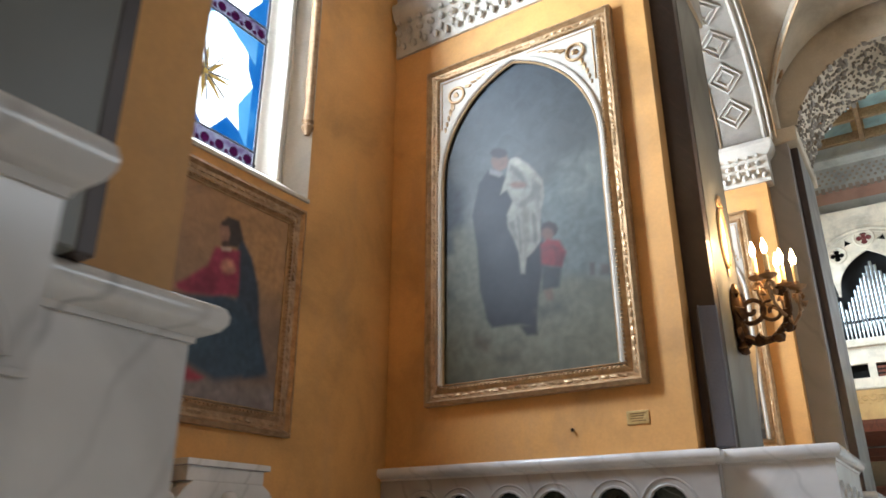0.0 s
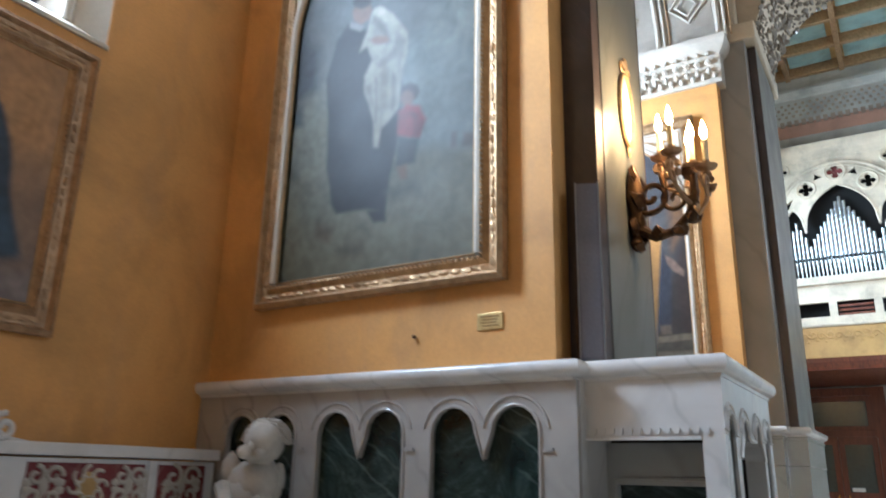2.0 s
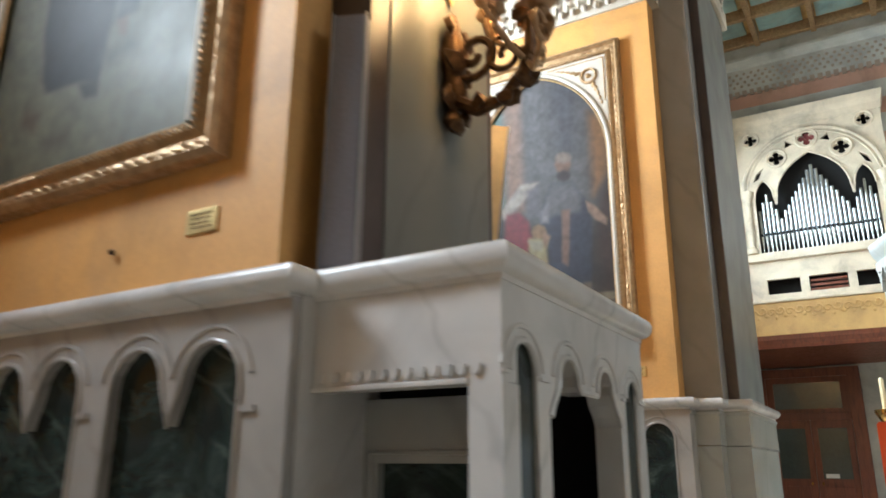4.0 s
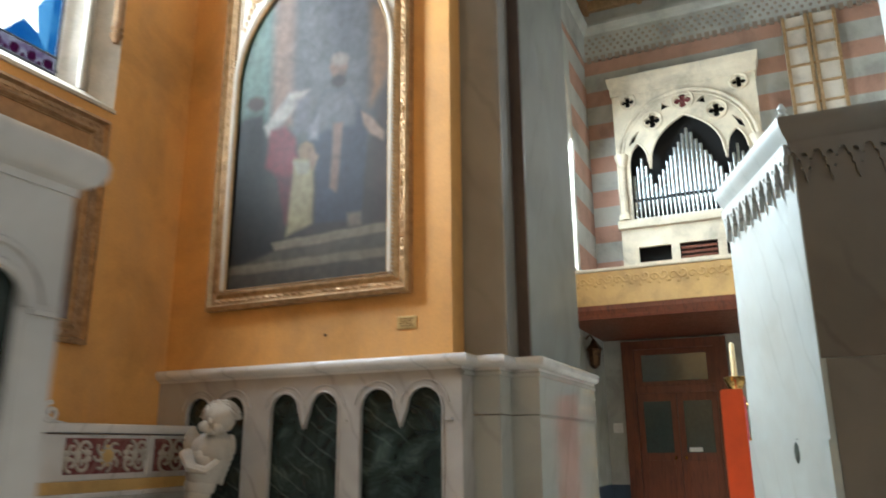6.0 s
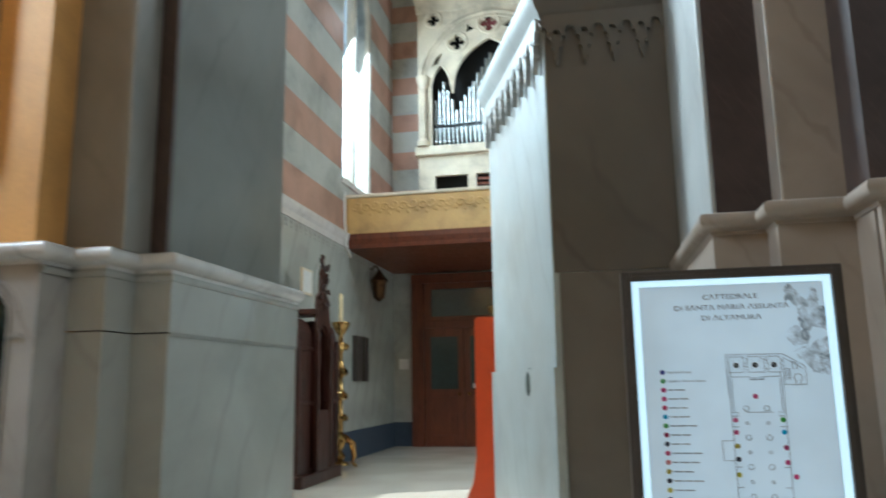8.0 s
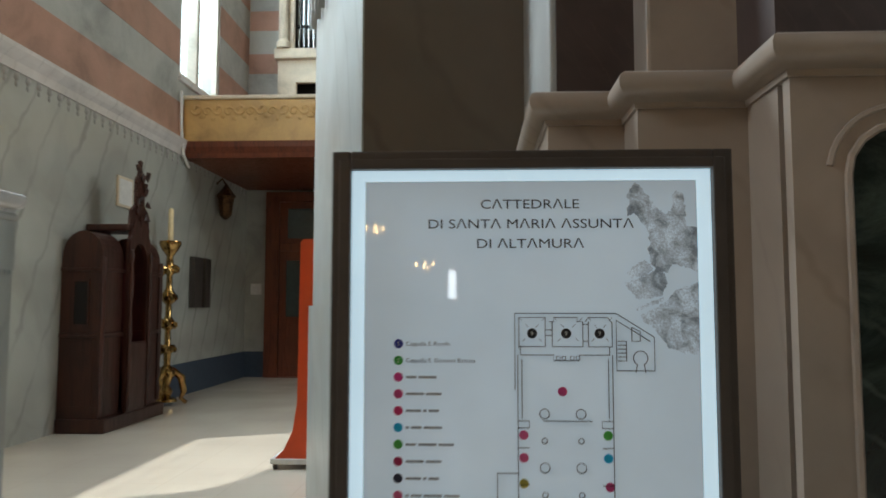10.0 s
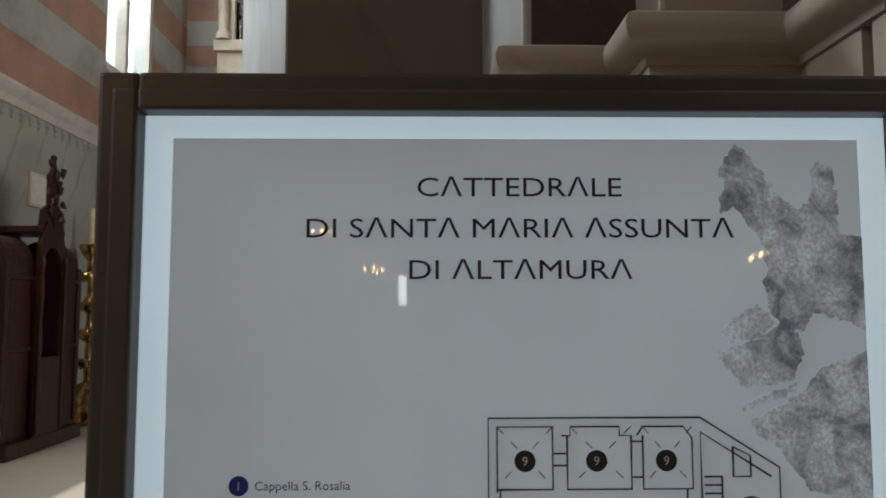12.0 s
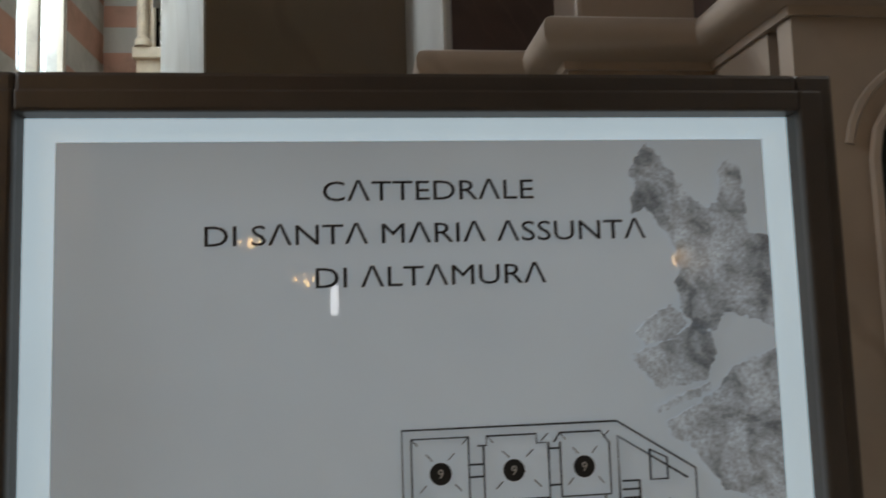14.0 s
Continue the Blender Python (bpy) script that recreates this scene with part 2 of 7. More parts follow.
m_floor, nt, b = material("pale_floor_stone")
co = world_co(nt)
br = node(nt, "ShaderNodeTexBrick", Scale=1.0)
br.offset = 0.0
br.inputs["Mortar Size"].default_value = 0.004
br.inputs["Brick Width"].default_value, br.inputs["Row Height"].default_value = 0.6, 0.6
nt.links.new(co, br.inputs["Vector"])
for k, v in (("Color1", (0.63, 0.57, 0.475, 1)), ("Color2", (0.625, 0.565, 0.47, 1)), ("Mortar", (0.57, 0.51, 0.42, 1))):
    br.inputs[k].default_value = v
c = mixed(nt, ramp(nt, noise_of(nt, co, 0.7, 6, 0.6), [(0.4, (0, 0, 0)), (0.9, (0.22,) * 3)]), br.outputs["Color"], (0.4, 0.35, 0.28))
nt.links.new(c, b.inputs["Base Color"])
nt.links.new(ramp(nt, noise_of(nt, co, 1.0, 1), [(0.3, (0.16,) * 3), (0.7, (0.25,) * 3)]), b.inputs["Roughness"])
FLOOR = m_floor

# ---- mesh helpers ----


def part(name, bm, mat, parent=None, label="", smooth=False):
    me = bpy.data.meshes.new(name)
    bmesh.ops.recalc_face_normals(bm, faces=bm.faces)
    bm.to_mesh(me)
    bm.free()
    me.materials.append(mat)
    if smooth:
        me.polygons.foreach_set("use_smooth", [True] * len(me.polygons))
        me.set_sharp_from_angle(angle=radians(40))
    ob = new(name, me)
    if parent is not None:
        ob.parent = parent
    if label:
        ob["label"] = label
    return ob


def thing(name, m, label, category, group="", kind=""):
    ob = new(name)
    ob.empty_display_size = 0.1
    ob.matrix_world = m
    return tagged(ob, label, category, group, kind)


def box(bm, x0, x1, y0, y1, z0, z1, bevel=0.0, m=None):
    vs = [bm.verts.new((x, y, z)) for x in (x0, x1) for y in (y0, y1) for z in (z0, z1)]
    fs = [bm.faces.new([vs[i] for i in f]) for f in ((0, 1, 3, 2), (4, 6, 7, 5), (0, 4, 5, 1), (2, 3, 7, 6), (0, 2, 6, 4), (1, 5, 7, 3))]
    if bevel > 0:
        es = list({e for f in fs for e in f.edges})
        r = bmesh.ops.bevel(bm, geom=es, offset=bevel, segments=2, affect='EDGES', profile=0.6)
        vs = list({v for f in r["faces"] for v in f.verts} | {v for v in vs if v.is_valid})
    if m is not None:
        for v in vs:
            v.co = m @ v.co
    return vs


def boxes(*specs, bevel=0.0):
    bm = bmesh.new()
    for s in specs:
        box(bm, *s, bevel=bevel)
    return bm


def prism(poly, z0, z1):
    bm = bmesh.new()
    lo = [bm.verts.new((x, y, z0)) for x, y in poly]
    hi = [bm.verts.new((x, y, z1)) for x, y in poly]
    bm.faces.new(lo[::-1])
    bm.faces.new(hi)
    n = len(poly)
    for i in range(n):
        j = (i + 1) % n
        bm.faces.new((lo[i], lo[j], hi[j], hi[i]))
    return bm


def sweep(path, profile, closed=False, bm=None, plane=None):
    """A moulding: profile points (out, up) carried along a path of (x, y), mitred; out is to the right of the way walked.
    plane maps (x, y, up) to the place."""
    bm = bm or bmesh.new()
    n = len(path)
    rings = []
    for i, p in enumerate(path):
        p = Vector(p)
        a = Vector(path[i - 1]) if (i > 0 or closed) else None
        c = Vector(path[(i + 1) % n]) if (i < n - 1 or closed) else None
        d0 = (p - a).normalized() if a is not None else None
        d1 = (c - p).normalized() if c is not None else None
        d0 = d0 or d1
        d1 = d1 or d0
        n0, n1 = Vector((d0.y, -d0.x)), Vector((d1.y, -d1.x))
        s = n0 + n1
        s = s / max(0.25, s.dot(n0))
        ring = []
        for o, up in profile:
            q = p + s * o
            co = Vector((q.x, q.y, up))
            ring.append(bm.verts.new(plane(co) if plane else co))
        rings.append(ring)
    k = len(profile)
    for i in range(n if closed else n - 1):
        a, c = rings[i], rings[(i + 1) % n]
        for j in range(k):
            bm.faces.new((a[j], a[(j + 1) % k], c[(j + 1) % k], c[j]))
    if not closed:
        bm.faces.new(rings[0])
        bm.faces.new(rings[-1][::-1])
    return bm


def tube(bm, pts, r, seg=8, closed=False, taper=None):
    """A round bar along points."""
    pts = [Vector(p) for p in pts]
    n = len(pts)
    rings, side = [], None
    for i, p in enumerate(pts):
        a = pts[i - 1] if (i > 0 or closed) else p
        c = pts[(i + 1) % n] if (i < n - 1 or closed) else p
        d = (c - a).normalized()
        if side is None:
            side = d.orthogonal().normalized()
        side = (side - d * side.dot(d)).normalized()
        up = d.cross(side)
        rr = r if taper is None else r * taper[min(i, len(taper) - 1)]
        rings.append([bm.verts.new(p + (side * math.cos(t) + up * math.sin(t)) * rr) for t in [2 * math.pi * k / seg for k in range(seg)]])
    for i in range(n if closed else n - 1):
        a, c = rings[i], rings[(i + 1) % n]
        for j in range(seg):
            bm.faces.new((a[j], a[(j + 1) % seg], c[(j + 1) % seg], c[j]))
    if not closed:
        bm.faces.new(rings[0][::-1])
        bm.faces.new(rings[-1])
    return bm


def lathe(bm, profile, seg=20, at=(0, 0, 0), m=None):
    at = Vector(at)
    rings = []
    for r, z in profile:
        ring = [bm.verts.new(at + Vector((max(r, 0.0005) * math.cos(t), max(r, 0.0005) * math.sin(t), z))) for t in [2 * math.pi * k / seg for k in range(seg)]]
        if m is not None:
            for v in ring:
                v.co = m @ v.co
        rings.append(ring)
    for a, c in zip(rings, rings[1:]):
        for j in range(seg):
            bm.faces.new((a[j], a[(j + 1) % seg], c[(j + 1) % seg], c[j]))
    bm.faces.new(rings[0][::-1])
    bm.faces.new(rings[-1])
    return bm


def blob(bm, at, r, sub=1, squash=(1, 1, 1), rough=0.0):
    g = bmesh.ops.create_icosphere(bm, subdivisions=sub, radius=1.0)
    for v in g["verts"]:
        k = 1 + rough * noise.noise(v.co * 2.3 + Vector(at) * 5)
        v.co = Vector(at) + Vector((v.co.x * squash[0], v.co.y * squash[1], v.co.z * squash[2])) * r * k
    return bm


def slab(outline, holes, thick, place=None, bm=None):
    """A plate cut out of (x, z) outlines, its face at y = 0 and its back at y = thick."""
    bm = bm or bmesh.new()
    edges = []
    for loop in (outline, *holes):
        vs = [bm.verts.new((x, 0, z)) for x, z in loop]
        edges += [bm.edges.new((vs[i], vs[(i + 1) % len(vs)])) for i in range(len(vs))]
    r = bmesh.ops.triangle_fill(bm, use_beauty=True, use_dissolve=False, edges=edges)
    faces = [g for g in r["geom"] if isinstance(g, bmesh.types.BMFace)]
    ex = bmesh.ops.extrude_face_region(bm, geom=faces)
    moved = [g for g in ex["geom"] if isinstance(g, bmesh.types.BMVert)]
    for v in moved:
        v.co.y += thick
    if place is not None:
        for v in {v for f in faces for v in f.verts} | set(moved):
            v.co = place @ v.co
    return bm


def arc(cx, cz, r, a0, a1, n=10):
    return [(cx + r * math.cos(radians(a0 + (a1 - a0) * i / n)), cz + r * math.sin(radians(a0 + (a1 - a0) * i / n))) for i in range(n + 1)]


def pointed(x0, x1, z0, spring, rise, n=10):
    """A pointed-arch opening; the outline runs from the lower left round to the lower right."""
    h = (x1 - x0) / 2
    r = (h * h + rise * rise) / (2 * h)
    top = math.degrees(math.asin(min(1, rise / r)))
    left = arc(x0 + r, spring, r, 180, 180 - top, n)
    right = arc(x1 - r, spring, r, top, 0, n)
    return [(x0, z0)] + left + right[1:] + [(x1, z0)]


def round_arch(x0, x1, z0, spring, n=10):
    return [(x0, z0)] + arc((x0 + x1) / 2, spring, (x1 - x0) / 2, 180, 0, n) + [(x1, z0)]


def twin_arch(x0, x1, z0, spring, drop, n=8):
    """Two round arch heads with a pointed pendant between them."""
    r = (x1 - x0) * 0.215
    mid = (x0 + x1) / 2
    return [(x0, z0)] + arc(x0 + r, spring, r, 180, 0, n) + [(mid, drop)] + arc(x1 - r, spring, r, 180, 0, n) + [(x1, z0)]


def place_xz(x, y, z, turn=0):
    return pose(x, y, z, 0, 0, turn)

# ---- the large structure ----
X_WALL = -4.445
CORNICE = [(-0.06, 2.045), (0.008, 2.045), (0.012, 2.062), (0.03, 2.068), (0.052, 2.08), (0.066, 2.1), (0.068, 2.122), (0.06, 2.142), (0.045, 2.152), (-0.06, 2.152)]
PLINTH = [(-0.06, 0.0), (0.06, 0.0), (0.06, 0.2), (0.045, 0.24), (0.02, 0.27), (-0.06, 0.27)]


def setting(name, bm, mat, label, category, smooth=False):
    return tagged(part(name, bm, mat, None, "", smooth), label, category, "", "structure")


setting("floor", boxes((-6.0, 9.5, -6.5, 27.0, -0.12, 0.0)), FLOOR, "pale worn stone church floor with square slabs", "floor")

# outer walls: chapel side, transept side, and plain closing walls, the nave ones dark to cut bounce
WIN_Y = (3.625, 9.345)
win_holes = [pointed(c - 0.885, c + 0.885, 4.32, 6.7, 1.35) for c in WIN_Y]
setting("wall_west", slab([(-6.5, 0), (13.3, 0), (13.3, 9.6), (-6.5, 9.6)], win_holes, 0.5, pose(X_WALL, 0, 0, 0, 0, 90)),
        OCHRE, "ochre painted plaster chapel wall with pointed window openings", "wall")
T_X = -3.6
tw = [pointed(13.9, 17.0, 5.46, 9.6, 1.6), pointed(21.4, 23.35, 5.46, 9.6, 1.4)]
setting("wall_transept", slab([(13.2, 0), (25.7, 0), (25.7, 14.2), (13.2, 14.2)], tw, 0.5, pose(T_X, 0, 0, 0, 0, 90)),
        STRIPE_GREY, "grey plaster transept wall with tall window openings", "wall")
setting("wall_north", boxes((-4.1, 9.6, 25.2, 25.7, 0, 14.2)), STRIPE_GREY, "grey plaster end wall behind the organ", "wall")
SLIT = [(0.79, 1.72), (0.99, 1.72), (0.99, 2.42), (0.79, 2.42)]
setting("wall_south", slab([(-4.9, 0), (9.6, 0), (9.6, 14.2), (-4.9, 14.2)], [SLIT], 0.5, pose(0, -6.5, 0)), DIM_BOUNCE, "added dark closing wall with a narrow bright opening", "wall")
slit = thing("window_5", Matrix(), "narrow daylit opening in the entrance wall", "window", "", "structure")
for a, c, lo, hi in ((0.73, 0.79, 1.66, 2.5), (0.99, 1.05, 1.66, 2.5), (0.79, 0.99, 2.42, 2.5), (0.79, 0.99, 1.66, 1.72)):
    part("window_frame", boxes((a, c, -6.0, -5.97, lo, hi), bevel=0.005), MARBLE, slit, "pale stone surround")
part("daylight", boxes((0.78, 1.0, -6.46, -6.44, 1.71, 2.43)), mat_glow("outdoor_daylight", (0.95, 0.97, 1.0), 22.0), slit, "bright outdoor daylight")
setting("wall_east", boxes((9.1, 9.6, -6.0, 25.2, 0, 14.2)), DIM_BOUNCE, "added unseen closing wall, dark to limit bounce", "wall")
setting("wall_gable", boxes((-4.1, T_X, 12.6, 13.2, 9.6, 14.2), (-4.1, 9.1, 13.22, 13.4, 9.7, 14.2)), CREAM, "cream plaster wall above the crossing arch", "wall")

# dividing walls between the chapels
DIV = {"a": (5.72, 7.36), "z": (-0.2, 1.47)}
for key, (y0, y1) in DIV.items():
    setting("wall_chapel_" + key, boxes((X_WALL, -1.69 if key == "a" else -1.9, y0, y1, 0, 9.6)), OCHRE, "ochre plaster wall between side chapels", "wall")
setting("wall_chapel_b", boxes((X_WALL, -1.65, 11.09, 13.2, 0, 9.6)), OCHRE, "ochre plaster wall between chapel and transept", "wall")


def pilaster_a(name, y0, y1, x):
    """Grey marble pier face with a broad and a narrow dark brown marble strip at its edges."""
    t = thing(name, Matrix(), "grey marble pier with dark brown marble edges", "pier", "", "structure")
    part("shaft", boxes((x - 0.25, x, y0 + 0.13, y1 - 0.05, 2.15, 9.6), bevel=0.008), SHAFT_MARBLE, t)
    part("brown_strip", boxes((x - 0.25, x - 0.006, y0, y0 + 0.13, 2.15, 9.6), bevel=0.006), BROWN_MARBLE, t, "dark brown marble strip")
    part("brown_strip", boxes((x - 0.25, x - 0.006, y1 - 0.05, y1, 2.15, 9.6), bevel=0.006), BROWN_MARBLE, t, "dark brown marble strip")
    return t


pilaster_a("pier_south", 5.93, 6.97, -1.48)
pilaster_a("pier_entry", 0.05, 1.16, -1.75)

pier = thing("pier_crossing", Matrix(), "stepped grey marble crossing pier with a brown strip", "pier", "", "structure")
part("shaft", boxes((-1.62, -1.19, 11.575, 13.1, 2.15, 7.15), bevel=0.012), SHAFT_MARBLE, pier)
part("side_shaft", boxes((-1.66, -1.295, 11.31, 11.57, 2.15, 7.15), bevel=0.012), mat_stone("warm_grey_marble", (0.22, 0.2, 0.175), (0.13, 0.115, 0.1), 0.9, 0.36, 0.6, (0.18, 0.15, 0.12), 0.4), pier)
part("brown_strip", boxes((-1.293, -1.194, 11.55, 11.573, 2.15, 7.15)), BROWN_MARBLE, pier, "dark brown marble strip")
part("impost", boxes((-1.62, -1.14, 11.27, 13.27, 7.15, 7.4), bevel=0.03), CREAM, pier, "cream impost block")
B_PATH = [(X_WALL, 11.04), (-1.56, 11.04), (-1.56, 11.26), (-1.35, 11.26), (-1.35, 11.51), (-1.13, 11.51), (-1.13, 13.28)]
ped = thing("pier_pedestal", Matrix(), "grey-white marble pier pedestal with moulded top", "pedestal", "", "structure")
part("body", prism([(-1.62, 11.26), (-1.35, 11.26), (-1.35, 11.51), (-1.13, 11.51), (-1.13, 13.28), (-1.62, 13.28)], 0, 1.715), POLISHED_GREY, ped)
part("return", boxes((-1.62, -1.562, 11.086, 11.259, 0, 2.05)), SHADED_MARBLE, ped)
part("upper_course", prism([(-1.62, 11.254), (-1.344, 11.254), (-1.344, 11.504), (-1.122, 11.504), (-1.122, 13.286), (-1.62, 13.286)], 1.722, 2.05), POLISHED_GREY, ped)
for i in range(44):
    part("dentil", boxes((-1.131, -1.113, 11.52 + i * 0.0399, 11.542 + i * 0.0399, 1.7, 1.724)), POLISHED_GREY, ped)
part("cap_line", sweep(B_PATH[1:], [(-0.02, 2.0), (0.014, 2.0), (0.024, 2.012), (0.024, 2.03), (-0.02, 2.044)]), POLISHED_GREY, ped, "", True)
part("cornice", sweep(B_PATH, CORNICE), MARBLE, ped, "polished white marble cornice", True)
part("plinth", sweep(B_PATH[1:], PLINTH), POLISHED_GREY, ped)

# the pier across the aisle, behind the lit sign
R_PATH = [(1.74, 13.3), (1.74, 11.74), (2.0, 11.74), (2.0, 11.53), (2.34, 11.53), (2.34, 11.22), (4.2, 11.22)]
pr = thing("pier_nave", Matrix(), "stepped marble nave pier in rose, brown and white", "pier", "", "structure")
part("white_edge", boxes((1.755, 2.09, 11.81, 13.22, 2.15, 9.6), bevel=0.01), GREY_MARBLE, pr)
part("brown_panel", boxes((1.778, 2.075, 11.792, 11.83, 2.15, 9.6)), BROWN_MARBLE, pr, "dark brown marble panel")
part("rose_shaft", boxes((2.05, 2.45, 11.6, 13.2, 2.15, 9.6), bevel=0.012), ROSE_MARBLE, pr, "rose beige marble shaft")
part("brown_return", boxes((2.34, 4.3, 11.3, 13.19, 2.15, 9.6)), BROWN_MARBLE, pr, "dark brown marble facing")
part("pedestal", prism([(1.74, 13.3), (1.74, 11.74), (2.0, 11.74), (2.0, 11.53), (2.34, 11.53), (2.34, 11.3), (4.2, 11.3), (4.2, 13.3)], 0, 2.15), ROSE_MARBLE, pr)
part("cornice", sweep(R_PATH, [(o, z + 0.095) for o, z in CORNICE]), ROSE_MARBLE, pr, "rounded rose marble cornice", True)
part("plinth", sweep(R_PATH[1:6], PLINTH), ROSE_MARBLE, pr)


def wainscot(name, x0, x1, openings, turn_m, marble, label, lift=0.0):
    """Marble arcade facing over dark green panels; the facing runs along local x, its face at local y = 0."""
    t = thing(name, turn_m, label, "wall panelling", "marble wainscots", "structure")
    spring = 1.78 + lift
    holes = [twin_arch(a, c, 0.42, spring, spring - 0.14) for a, c in openings]
    part("arcade", slab([(x0, 0.0), (x1, 0.0), (x1, 2.05 + lift), (x0, 2.05 + lift)], holes, 0.045), marble, t)
    for (a, c), h in zip(openings, holes):
        part("arch_bead", tube(bmesh.new(), [(x, -0.002, z) for x, z in h], 0.011, 6), marble, t, "", True)
        r = (c - a) * 0.215
        for cx in (a + r, c - r):
            part("hood_bead", tube(bmesh.new(), [(x, 0.0, z) for x, z in arc(cx, spring, r + 0.05, 172, 8, 14)], 0.01, 6), marble, t, "", True)
        part("green_panel", boxes((a - 0.03, c + 0.03, 0.044, 0.06, 0.4, 1.96 + lift)), GREEN_MARBLE, t, "dark green veined marble panel")
        part("capital_line", boxes((c + 0.012, c + 0.075, -0.012, 0.0, spring - 0.1, spring - 0.08)), marble, t)
    return t


# chapel wainscots a and b use the marble greyed for shade
wainscot("wainscot_b", X_WALL, -1.56, [(-4.12, -3.49), (-3.245, -2.59), (-2.405, -1.71)], pose(0, 11.04, 0), SHADED_MARBLE, "white marble arcaded wainscot, greyed for shade, with dark green panels")
wainscot("wainscot_a", X_WALL, -1.56, [(-4.14, -3.5), (-3.32, -2.65), (-2.46, -1.77)], pose(0, 5.67, 0), SHADED_MARBLE, "white marble arcaded wainscot, greyed for shade, with dark green panels")
wainscot("wainscot_z", 1.864, -X_WALL, [(1.98, 2.5), (2.66, 3.3), (3.5, 4.12)], pose(0, 1.52, 0, 0, 0, 180), MARBLE, "white marble arcaded wainscot with dark green panels")
wainscot("wainscot_r", 2.34, 4.2, [(2.485, 3.12), (3.32, 3.96)], pose(0, 11.22, 0), ROSE_MARBLE, "rose marble arcaded wainscot with dark panels", 0.09)
A_PATH = [(X_WALL, 5.67), (-1.585, 5.67), (-1.585, 5.82)]
setting("trim_a", sweep(A_PATH, CORNICE), MARBLE, "polished white marble wainscot cornice", "cornice", True)
Z_PATH = [(-1.86, 0.8), (-1.86, 1.52), (X_WALL, 1.52)]
setting("trim_z", sweep(Z_PATH[::-1], [(-o, z) for o, z in CORNICE]), MARBLE, "polished white marble wainscot cornice", "cornice", True)
setting("pedestal_z", boxes((-1.93, -1.862, 0.0, 1.518, 0, 2.06)), MARBLE, "white marble base of the entry pier", "pedestal")
setting("trim_back", sweep([(-1.56, 7.25), (-1.56, 7.41), (X_WALL, 7.41)], CORNICE), MARBLE, "white marble cornice on the far side of the pier", "cornice", True)
setting("wainscot_back", boxes((X_WALL, -1.56, 7.362, 7.41, 0, 2.06), (-1.63, -1.56, 5.72, 7.36, 0, 2.06)), MARBLE, "plain white marble facing", "wall panelling")


